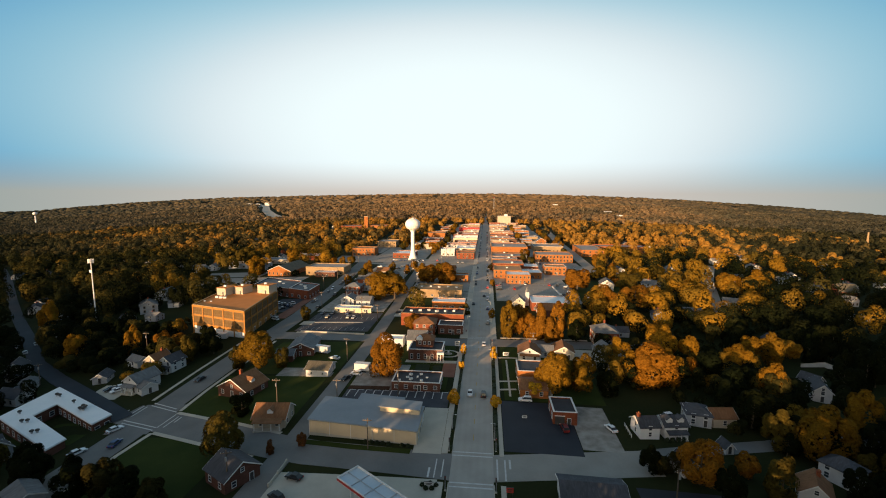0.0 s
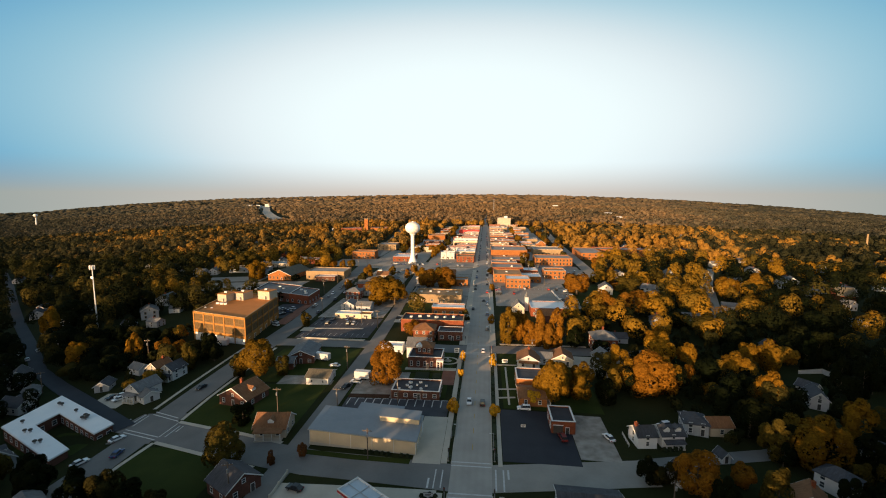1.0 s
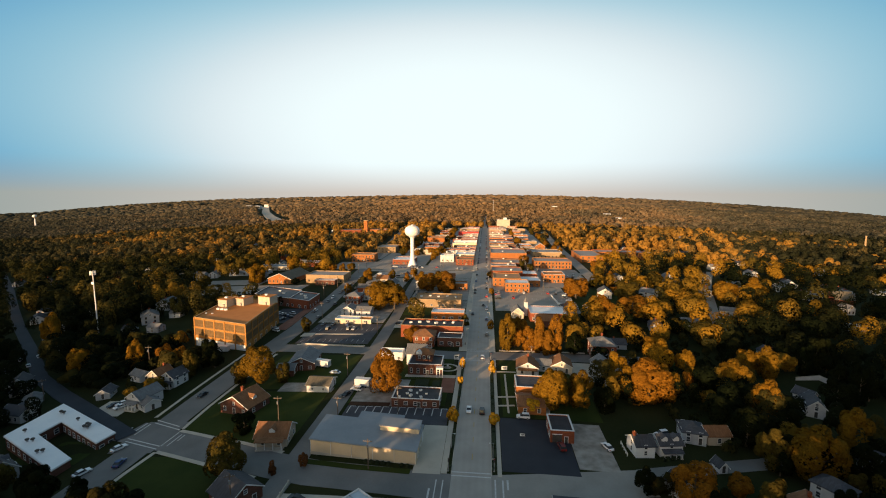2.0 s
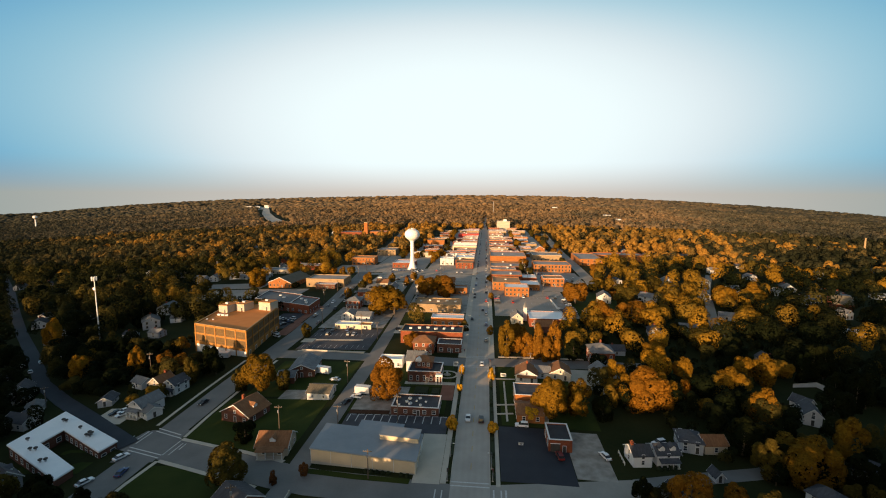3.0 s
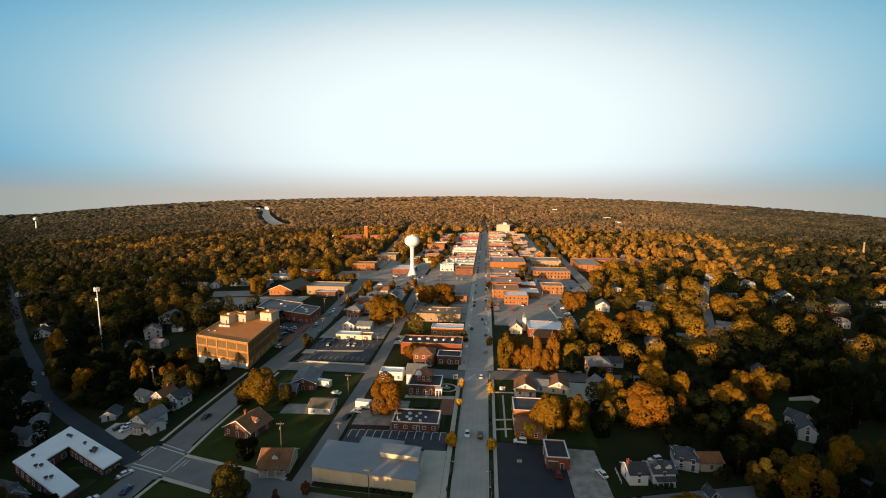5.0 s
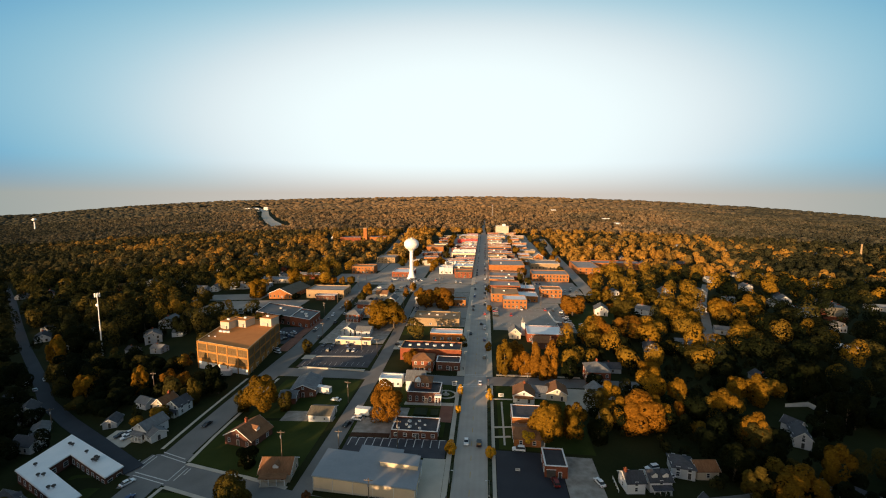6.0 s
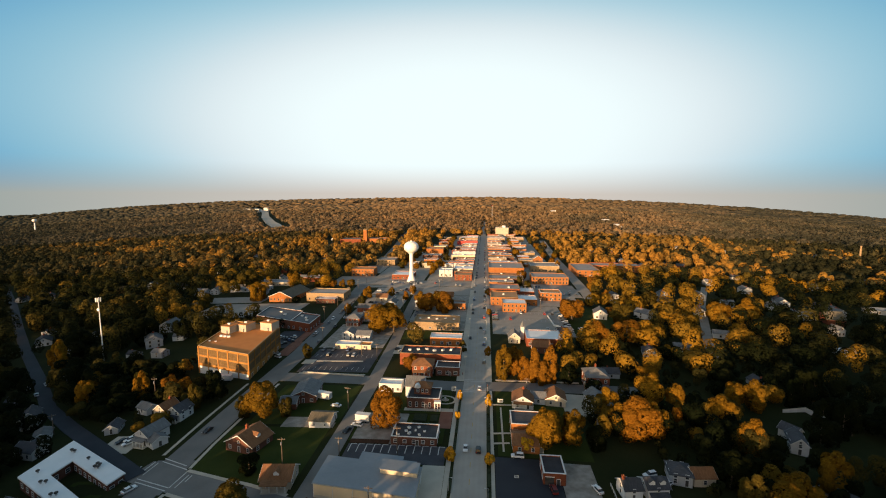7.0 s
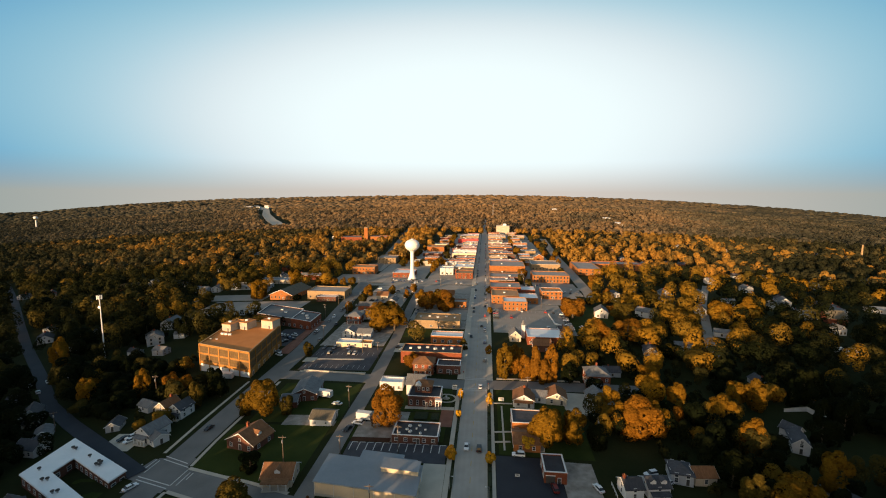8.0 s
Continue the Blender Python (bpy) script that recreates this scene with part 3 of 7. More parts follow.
lot(-17.0, -11.8, 162.5, 176, "brick_paving", "brown brick patio beside the pavement", "patio", 0.05)
structure("pavement", ribbon("pavement", [(-33, 177.2), (-11.8, 177.4)], 2.6, 0.12, M["concrete"]), "pale concrete path behind the garden", "pavement")
lot(-121, -113.6, 238, 262, "brick_paving", "reddish brick paved strip by the street", "pavement", 0.06)
lot(-121, -115.2, 262.2, 303, "brick_paving", "wide reddish brick paved strip by the street", "pavement", 0.075)
structure("pavement", ribbon("pavement", [(7, 210.6), (48, 212.2)], 1.6, 0.12, M["concrete"]), "pale concrete pavement", "pavement")
structure("pavement", ribbon("pavement", [(-96, 213.3), (-60, 211.8)], 1.5, 0.12, M["concrete"]), "pale concrete pavement beside the car park", "pavement")
bm = bmesh.new()
N = 40
for r0, r1 in ((3.4, 4.3), (0.9, 1.4)):
    vs = [[bm.verts.new((-16 + r * 1.15 * math.cos(2 * math.pi * i / N), 187 + r * math.sin(2 * math.pi * i / N), G(-16, 187) + z)) for i in range(N)] for r, z in ((r0, 0.02), (r0, 0.1), (r1, 0.1), (r1, 0.02))]
    for a, b in zip(vs, vs[1:]):
        for i in range(N):
            bm.faces.new((a[i], a[(i + 1) % N], b[(i + 1) % N], b[i]))
structure("garden_path", bm_mesh("garden_path", bm, M["concrete"]), "oval concrete garden path round a small fountain", "path")

# ---- building parts ----
CACHE = {}


def window_meshes(w, h, frame_mat="trim"):
    key = (round(w, 2), round(h, 2), frame_mat)
    if key not in CACHE:
        t = 0.1
        fr = boxes((-w / 2 - t, w / 2 + t, -0.08, 0.02, h, h + t), (-w / 2 - t, -w / 2, -0.08, 0.02, 0, h), (w / 2, w / 2 + t, -0.08, 0.02, 0, h),
                   (-w / 2 - t - 0.05, w / 2 + t + 0.05, -0.14, 0.02, -t, 0), (-w / 2, w / 2, -0.07, 0.02, h * 0.5 - 0.04, h * 0.5 + 0.04))
        CACHE[key] = (bm_mesh("window", fr, M[frame_mat]), bm_mesh("pane", boxes((-w / 2, w / 2, -0.035, 0.01, 0.0, h * 0.5 - 0.04), (-w / 2, w / 2, -0.035, 0.01, h * 0.5 + 0.04, h)), M["glass"]))
    return CACHE[key]


def window(parent, x, y, z, w, h, turn=0, frame_mat="trim", plain=False):
    """A window set on a wall; turn: degrees about z, 0 faces -y. A plain one, far off, has frame and glass in one mesh."""
    if plain or parent.matrix_basis.translation.y > 330:
        frame_mat = "concrete_band" if frame_mat == "trim" else frame_mat
        key = ("plain", round(w, 2), round(h, 2), frame_mat)
        if key not in CACHE:
            me = bm_mesh("window", boxes((-w / 2, w / 2, -0.04, 0.01, 0, h), (-w / 2 - 0.12, w / 2 + 0.12, -0.12, 0.01, h, h + 0.14), (-w / 2 - 0.12, w / 2 + 0.12, -0.14, 0.01, -0.14, 0),
                                         (-w / 2 - 0.12, -w / 2, -0.1, 0.01, 0, h), (w / 2, w / 2 + 0.12, -0.1, 0.01, 0, h)), M["glass"])
            me.materials.append(M[frame_mat])
            for i, f in enumerate(me.polygons):
                f.material_index = 0 if i < 6 else 1
            CACHE[key] = me
        part("window", CACHE[key], parent, m=pose(x, y, z, 0, 0, turn))
        return
    fr, pane = window_meshes(w, h, frame_mat)
    o = part("window", fr, parent, m=pose(x, y, z, 0, 0, turn))
    part("pane", pane, o)


def door(parent, x, y, z, turn=0, w=1.0, h=2.1, colour="trim_dark"):
    key = ("door", w, h, colour)
    if key not in CACHE:
        CACHE[key] = (bm_mesh("door", boxes((-w / 2, w / 2, -0.06, 0.02, 0, h)), M[colour]),
                      bm_mesh("door_frame", boxes((-w / 2 - 0.1, -w / 2, -0.1, 0.02, 0, h), (w / 2, w / 2 + 0.1, -0.1, 0.02, 0, h), (-w / 2 - 0.1, w / 2 + 0.1, -0.1, 0.02, h, h + 0.12)), M["trim"]),
                      bm_mesh("door_handle", boxes((w / 2 - 0.14, w / 2 - 0.08, -0.12, -0.06, 0.95, 1.1)), M["steel"]))
    d, f, k = CACHE[key]
    o = part("door", d, parent, m=pose(x, y, z, 0, 0, turn))
    part("door_frame", f, o)
    part("door_handle", k, o)


def wall_windows(parent, x0, x1, y0, y1, z0, rows, storey, gap, w, h, sides="SEWN", frame_mat="trim", skip_low=()):
    """Rows of windows on the named sides of a block."""
    for side in sides if parent.matrix_basis.translation.y < 640 or rows > 3 else ():
        if side in "EW" and parent.matrix_basis.translation.y > 470:
            continue
        a, b = (x0, x1) if side in "SN" else (y0, y1)
        n = max(1, int((b - a - 0.8) / gap))
        for r in range(rows):
            if (side, r) in skip_low:
                continue
            for i in range(n):
                s = a + (b - a) * (i + 0.5) / n
                z = z0 + r * storey + 0.95
                if side == "S":
                    window(parent, s, y0, z, w, h, 0, frame_mat)
                elif side == "N":
                    window(parent, s, y1, z, w, h, 180, frame_mat)
                elif side == "E":
                    window(parent, x1, s, z, w, h, 90, frame_mat)
                else:
                    window(parent, x0, s, z, w, h, -90, frame_mat)


ROOFS = []  # centre, size and level of each flat roof


def flat_building(x0, x1, y0, y1, h, wall="brick_red", roof="roof_gravel", rows=1, gap=3.4, win=(1.1, 1.5), sides="SE", label="", name="commercial_building", cope="concrete_band", parapet=0.6, doors=1, shop=False, frame_mat="trim", rz=0.0):
    """A flat roofed block with a parapet, coping, windows and doors."""
    cx, cy = (x0 + x1) / 2, (y0 + y1) / 2
    plot(x0 - 3, x1 + 3, y0 - 3, y1 + 3)
    t = thing(name, cx, cy, rz, label, "building")
    low = min(G(a, b) for a in (x0, x1) for b in (y0, y1)) - G(cx, cy) - 0.5
    a, b, c, d, th = x0 - cx, x1 - cx, y0 - cy, y1 - cy, 0.35
    part("wall", bm_mesh("wall", boxes((a, b, c, c + th, low, h), (a, b, d - th, d, low, h), (a, a + th, c + th, d - th, low, h), (b - th, b, c + th, d - th, low, h)), M[wall]), t)
    part("roof", bm_mesh("roof", boxes((a + th, b - th, c + th, d - th, h - parapet - 0.3, h - parapet)), M[roof]), t)
    o = 0.08
    part("coping", bm_mesh("coping", boxes((a - o, b + o, c - o, c + th + o, h, h + 0.12), (a - o, b + o, d - th - o, d + o, h, h + 0.12), (a - o, a + th + o, c + th + o, d - th - o, h, h + 0.12), (b - th - o, b + o, c + th + o, d - th - o, h, h + 0.12)), M[cope]), t)
    ROOFS.append((cx, cy, x1 - x0, y1 - y0, G(cx, cy) + h - parapet))
    st = (h - parapet) / max(1, rows)
    wh = min(win[1], st * 0.6)
    if rows:
        wall_windows(t, a, b, c, d, 0.0, rows, st, gap, win[0], wh, sides, frame_mat, skip_low=(("S", 0),) if shop else ())
    if shop:
        n = max(1, int((b - a) / 4.5))
        for i in range(n):
            window(t, a + (b - a) * (i + 0.5) / n, c, 0.5, 2.6, 2.0, 0, frame_mat)
    for i in range(doors):
        door(t, a + (b - a) * (i + 0.5) / max(1, doors) + 1.2, c, 0.0)
    return t


def house(x, y, w, d, h, rh, rz=0.0, wall="siding_white", roof="roof_grey", rows=1, label="", hip=False, chimney=None, porch=0.0, dormer=0, name="house", win=(1.0, 1.4), back=True, register=True, lite=False, porch_side=False):
    """A house with its ridge along its own y and gables at both ends (or hipped), d long, w wide."""
    t = thing(name, x, y, rz, label, "house")
    if register:
        q = max(w, d) / 2 + 3
        plot(x - q, x + q, y - q, y + q)
    a, c = w / 2, d / 2
    low = -2.2
    bm = bmesh.new()
    if hip:
        box(bm, -a, a, -c, c, low, h)
    else:
        prism_y(bm, [(-a, low), (a, low), (a, h), (0, h + rh - 0.06), (-a, h)], -c, c)
    part("wall", bm_mesh("wall", bm, M[wall]), t)
    o, th = 0.45, 0.16
    bm = bmesh.new()
    if hip:
        k = max(0.2, c - a) if c > a else 0.2
        ka = 0.2 if c > a else a - c + 0.2
        e = [bm.verts.new(p) for p in ((-a - o, -c - o, h - 0.05), (a + o, -c - o, h - 0.05), (a + o, c + o, h - 0.05), (-a - o, c + o, h - 0.05))]
        e2 = [bm.verts.new((v.co.x, v.co.y, h + th)) for v in e]
        r = [bm.verts.new((-ka if c <= a else 0, -k if c > a else 0, h + rh)), bm.verts.new((ka if c <= a else 0, k if c > a else 0, h + rh))]
        bm.faces.new(e[::-1])
        for i in range(4):
            bm.faces.new((e[i], e[(i + 1) % 4], e2[(i + 1) % 4], e2[i]))
        if c > a:
            bm.faces.new((e2[0], e2[1], r[0]))
            bm.faces.new((e2[1], e2[2], r[1], r[0]))
            bm.faces.new((e2[2], e2[3], r[1]))
            bm.faces.new((e2[3], e2[0], r[0], r[1]))
        else:
            bm.faces.new((e2[0], e2[1], r[1], r[0]))
            bm.faces.new((e2[1], e2[2], r[1]))
            bm.faces.new((e2[2], e2[3], r[0], r[1]))
            bm.faces.new((e2[3], e2[0], r[0]))
    else:
        s = rh / a
        prism_y(bm, [(-a - o, h - o * s), (0, h + rh), (a + o, h - o * s), (a + o, h - o * s + th), (0, h + rh + th * 1.3), (-a - o, h - o * s + th)], -c - o, c + o)
    part("roof", bm_mesh("roof", bm, M[roof]), t)
    if not hip and not lite:
        s = rh / a
        for yy in (-c - o - 0.05, c + o + 0.01):
            bm = bmesh.new()
            lo, hi = h - o * s, h + rh
            prism_y(bm, [(-a - o, lo - 0.12), (0, hi - 0.14), (a + o, lo - 0.12), (a + o, lo + th), (0, hi + th * 1.3), (-a - o, lo + th)], yy, yy + 0.04)
            part("bargeboard", bm_mesh("bargeboard", bm, M["trim"]), t, "white painted gable boards")
    st = h / rows
    for r in range(rows):
        z = r * st + 0.9
        for side, turn in ((-1, 0), (1, 180)) if back else ((-1, 0),):
            n = 2 if lite else max(1, int(w / 3.2))
            for i in range(n):
                xx = -a + w * (i + 0.5) / n
                if side == -1 and r == 0 and i == n // 2 and not lite:
                    door(t, xx, -c, 0.2, 0)
                elif not lite or (side == -1):
                    window(t, xx, side * c, z, *win, turn, plain=lite)
        for side, turn in ((1, 90), (-1, -90)):
            n = 1 if lite else max(1, int(d / 3.6))
            for i in range(n):
                window(t, side * a, -c + d * (i + 0.5) / n, z, *win, turn, plain=lite)
    if not hip and rh > 2.2:
        window(t, 0, -c, h + 0.3, 0.8, 1.0, 0)
    if chimney:
        px, py = chimney
        ch = part("chimney", bm_mesh("chimney", boxes((px - 0.4, px + 0.4, py - 0.4, py + 0.4, h * 0.5, h + rh + 0.9), (px - 0.48, px + 0.48, py - 0.48, py + 0.48, h + rh + 0.9, h + rh + 1.05)), M["brick_red"]), t, "red brick chimney")
        if lite:
            return t
        bm = bmesh.new()
        tube(bm, [(h + rh + 1.05, 0.16), (h + rh + 1.4, 0.14)], 8, px, py)
        part("flue", bm_mesh("flue", bm, M["brick_orange"]), ch)
    if porch:
        ph = min(2.7, st)
        pa, pc = (c, a) if porch_side else (a, c)
        p = part("porch", bm_mesh("porch", boxes((-pa * 0.85, pa * 0.85, -pc - porch, -pc - 0.01, low, 0.25)), M["concrete"]), t, "raised porch with a shed roof", pose(0, 0, 0, 0, 0, 90) if porch_side else None)
        bm = bmesh.new()
        v = [bm.verts.new(q) for q in ((-pa * 0.9, -pc - porch - 0.3, ph), (pa * 0.9, -pc - porch - 0.3, ph), (pa * 0.9, -pc - 0.02, ph + 0.55), (-pa * 0.9, -pc - 0.02, ph + 0.55))]
        v2 = [bm.verts.new(q.co + Vector((0, 0, 0.14))) for q in v]
        bm.faces.new(v[::-1])
        bm.faces.new(v2)
        for i in range(4):
            bm.faces.new((v[i], v[(i + 1) % 4], v2[(i + 1) % 4], v2[i]))
        part("porch_roof", bm_mesh("porch_roof", bm, M[roof]), p)
        for i in range(4):
            xx = -pa * 0.78 + pa * 1.56 * i / 3
            part("post", bm_mesh("post", boxes((xx - 0.1, xx + 0.1, -pc - porch + 0.1, -pc - porch + 0.3, 0.25, ph + 0.02)), M["trim"]), p)
    for i in range(dormer):
        yy = -c + d * (i + 0.5) / dormer
        for sg in (1,):
            dm = bmesh.new()
            s = rh / a
            zb = h + rh * 0.25
            x_out = a * 0.72
            v = [(x_out, yy - 0.9, zb), (x_out, yy + 0.9, zb), (x_out, yy + 0.9, zb + 1.1), (x_out, yy, zb + 1.8), (x_out, yy - 0.9, zb + 1.1)]
            f = [dm.verts.new(q) for q in v]
            bk = [dm.verts.new((0.1, q[1], q[2])) for q in v]
            dm.faces.new(f)
            dm.faces.new(bk[::-1])
            for j in range(5):
                dm.faces.new((f[j], bk[j], bk[(j + 1) % 5], f[(j + 1) % 5]))
            dob = part("dormer", bm_mesh("dormer", dm, M["trim"]), t, "white gabled dormer")
            rf = bmesh.new()
            q = [(yy - 1.15, zb + 0.98), (yy, zb + 1.88), (yy + 1.15, zb + 0.98), (yy + 1.15, zb + 1.1), (yy, zb + 2.02), (yy - 1.15, zb + 1.1)]
            fa = [rf.verts.new((x_out + 0.25, p0, p1)) for p0, p1 in q]
            fb = [rf.verts.new((0.1, p0, p1)) for p0, p1 in q]
            rf.faces.new(fa)
            rf.faces.new(fb[::-1])
            for j in range(6):
                rf.faces.new((fa[j], fb[j], fb[(j + 1) % 6], fa[(j + 1) % 6]))
            part("dormer_roof", bm_mesh("dormer_roof", rf, M[roof]), dob)
            fr, pane = window_meshes(0.8, 0.9)
            part("pane", fr, dob, m=pose(x_out, yy, zb + 0.15, 0, 0, 90))
    return t


def lean(t, kx, ky):
    """Skews a finished building on its plan, to streets that don't meet square: x += kx * y, y += ky * x."""
    k = Matrix(((1, kx, 0, 0), (ky, 1, 0, 0), (0, 0, 1, 0), (0, 0, 0, 1)))
    for o in t.children:
        low = [(c, o.matrix_basis @ c.matrix_basis) for c in o.children]
        for q, m in [(o, o.matrix_basis.copy()), *low]:
            q.data = q.data.copy()
            q.data.transform(k @ m)
            q.matrix_basis = Matrix()
    return t


UNIT = {}


def rooftop_unit(x, y, z, s=1.0, rz=0.0):
    """An air handling box standing on a roof; z is the roof's height over the ground there."""
    m = Matrix.Translation((x, y, z)) @ Matrix.Rotation(radians(rz), 4, "Z") @ Matrix.Diagonal((s, s, s, 1))
    if "u" in UNIT:
        return again(UNIT["u"], m)
    t = UNIT["u"] = tagged(new("rooftop_unit"), "pale grey metal air handling box on a flat roof", "air conditioner", "rooftop units")
    part("casing", bm_mesh("casing", boxes((-0.9, 0.9, -0.7, 0.7, 0.12, 1.1)), M["trim"]), t)
    part("skid", bm_mesh("skid", boxes((-0.9, 0.9, -0.6, -0.45, 0, 0.12), (-0.9, 0.9, 0.45, 0.6, 0, 0.12)), M["steel"]), t)
    bm = bmesh.new()
    tube(bm, [(1.1, 0.45), (1.22, 0.45)], 14)
    part("fan_cowl", bm_mesh("fan_cowl", bm, M["steel"]), t)
    t.matrix_basis = m
    return t


# ---- warehouse ----
def warehouse():
    x0, x1, y0, y1, h = -50.9, -18.8, 117.9, 132.0, 4.4
    plot(x0 - 3, x1 + 3, y0 - 3, y1 + 8)
    cx, cy = (x0 + x1) / 2, (y0 + y1) / 2
    t = thing("warehouse", cx, cy, 0.0, "low cream metal warehouse with a blue-grey metal roof", "building")
    a, b, c, d = x0 - cx, x1 - cx, y0 - cy, y1 - cy
    ridge = 0.7
    bm = bmesh.new()
    prism_y(bm, [(a, -1.5), (b, -1.5), (b, h - 0.15), (0, h - 0.05), (a, h - 0.15)], c, d)
    box(bm, -5.2, 9.2, d, d + 4.4, -1.5, h - 0.15)
    box(bm, 9.2, 14.0, d, d + 2.4, -1.5, h - 0.15)
    part("wall", bm_mesh("wall", bm, M["stucco_cream"]), t)
    part("plinth", bm_mesh("plinth", boxes((a - 0.06, b + 0.06, c - 0.06, c + 0.3, -1.5, 0.45)), M["concrete"]), t)
    bm = bmesh.new()
    box(bm, a - 0.3, b + 0.3, c - 0.3, d + 0.25, h - 0.08, h + 0.16)
    box(bm, -5.4, 9.4, d + 0.25, d + 4.7, h - 0.08, h + 0.152)
    box(bm, 9.4, 14.2, d + 0.25, d + 2.7, h - 0.08, h + 0.15)
    part("roof", bm_mesh("roof", bm, M["roof_metal"]), t)
    for i in range(9):
        xx = a + (b - a) * (i + 0.5) / 9
        part("roof_seam", bm_mesh("roof_seam", boxes((xx - 0.03, xx + 0.03, c - 0.28, d + 0.2, h + 0.16, h + 0.18)), M["roof_metal"]), t)
    part("gutter", bm_mesh("gutter", boxes((a - 0.3, b + 0.3, c - 0.48, c - 0.302, h - 0.1, h + 0.1)), M["steel"]), t)
    for i in range(6):
        xx = a + (b - a) * i / 5
        part("downpipe", bm_mesh("downpipe", boxes((xx - 0.06 + (0.1 if i == 0 else -0.1 if i == 5 else 0), xx + 0.06 + (0.1 if i == 0 else -0.1 if i == 5 else 0), c - 0.16, c - 0.04, 0.1, h - 0.1)), M["trim"]), t)
    lan = part("roof_lantern", bm_mesh("roof_lantern", boxes((b - 12.6, b - 0.5, d - 5.6, d - 0.6, h + 0.16, h + 1.7)), M["stucco_cream"]), t, "raised cream roof section")
    part("lantern_roof", bm_mesh("lantern_roof", boxes((b - 12.9, b - 0.2, d - 5.9, d - 0.3, h + 1.7, h + 1.85)), M["roof_metal"]), lan)
    for yy in (-4.0, 2.0):
        window(t, b, yy, 1.0, 1.2, 1.2, 90)
    door(t, b, -0.5, 0.0, 90)
    door(t, b, 5.2, 0.0, 90, 2.6, 2.8, "trim")
    for i in range(7):
        xx = a + 17.5 + [0, 1.7, 3.4, 5.1, 6.8, 10.6, 12.4][i]
        shrub(cx + xx, cy + c - 1.2 - 0.105 * xx, 0.6)
    return lean(t, 0.0, -0.105)


SHRUB = {}


def shrub(x, y, r=0.7, h=None, label="small rounded dark green clipped shrub"):
    m = Matrix.Translation((x, y, G(x, y) + 0.03)) @ Matrix.Rotation(random.random() * 6, 4, "Z") @ Matrix.Diagonal((r, r, (h or r * 1.4), 1))
    if "s" in SHRUB:
        return again(SHRUB["s"], m)
    rng = np.random.default_rng(5)
    n = 220
    v = rng.normal(size=(n, 3))
    v /= np.linalg.norm(v, axis=1)[:, None]
    v[:, 2] = np.abs(v[:, 2])
    me = leaf_mesh("foliage", v * (0.85 + 0.25 * rng.random((n, 1))), v, 0.42, M["shrub"], rng)
    t = SHRUB["s"] = tagged(new("shrub"), label, "shrub", "clipped shrubs")
    part("foliage", me, t)
    bm = bmesh.new()
    tube(bm, [(-0.1, 0.16), (0.6, 0.1)], 6)
    part("stem", bm_mesh("stem", bm, M["bark"]), t)
    t.matrix_basis = m
    return t


def facets(corners):
    """A mesh of loose three sided leaves from an array of n x 3 corners."""
    n = len(corners)
    me = bpy.data.meshes.new("leaves")
    me.vertices.add(3 * n)
    me.loops.add(3 * n)
    me.polygons.add(n)
    me.vertices.foreach_set("co", np.ascontiguousarray(corners, np.float32).ravel())
    me.loops.foreach_set("vertex_index", np.arange(3 * n, dtype=np.int32))
    me.polygons.foreach_set("loop_start", np.arange(0, 3 * n, 3, dtype=np.int32))
    me.update(calc_edges=True)
    return me


def leaf_corners(centres, normals, size, rng, jitter=0.4):
    """Three corners of a leafy tuft at each centre, lying roughly across the normal."""
    n = len(centres)
    nm = normals + rng.normal(size=(n, 3)) * jitter
    nm /= np.linalg.norm(nm, axis=1)[:, None]
    u = np.cross(nm, rng.normal(size=(n, 3)))
    u /= np.linalg.norm(u, axis=1)[:, None] + 1e-9
    v = np.cross(nm, u)
    s = np.asarray(size).reshape(-1, 1) * (0.7 + 0.6 * rng.random((n, 1)))
    k = 0.5 + 0.3 * rng.random((n, 3, 1))
    return centres[:, None] + np.stack([u, -0.5 * u + 0.87 * v, -0.5 * u - 0.87 * v], 1) * s[:, None] * k


def leaf_mesh(name, centres, normals, size, material, rng, jitter=0.4):
    me = facets(leaf_corners(centres, normals, size, rng, jitter))
    me.name = name
    me.materials.append(material)
    return me


def lobed(rng, n, n_leaf, lobes, spread=0.62, small=0.3, big=0.46):
    """Tufts over n crowns of unit size, each a heap of round boughs: places, normals, and which of them lie on the outside."""
    d = rng.normal(size=(n, lobes, 3))
    d /= np.linalg.norm(d, axis=2)[..., None]
    d[..., 2] = d[..., 2] * 1.05
    c = d * spread * (0.7 + 0.45 * rng.random((n, lobes, 1)))
    rho = small + (big - small) * rng.random((n, lobes))
    c[:, 0], rho[:, 0] = (0, 0, 0.0), 0.62
    which = rng.integers(0, lobes, (n, n_leaf))
    v = rng.normal(size=(n, n_leaf, 3))
    v /= np.linalg.norm(v, axis=2)[..., None]
    v[..., 2] = np.where(v[..., 2] < -0.75, -v[..., 2], v[..., 2])
    rows = np.arange(n)[:, None]
    p = c[rows, which] + v * rho[rows, which][..., None] * (0.88 + 0.2 * rng.random((n, n_leaf, 1)))
    out = np.ones((n, n_leaf), bool)
    for j in range(lobes):
        out &= np.linalg.norm(p - c[:, j][:, None], axis=2) > rho[:, j][:, None] * 0.84
    return p, v * 0.6 + p * 0.6, out


# ---- trees ----
TREES = {}
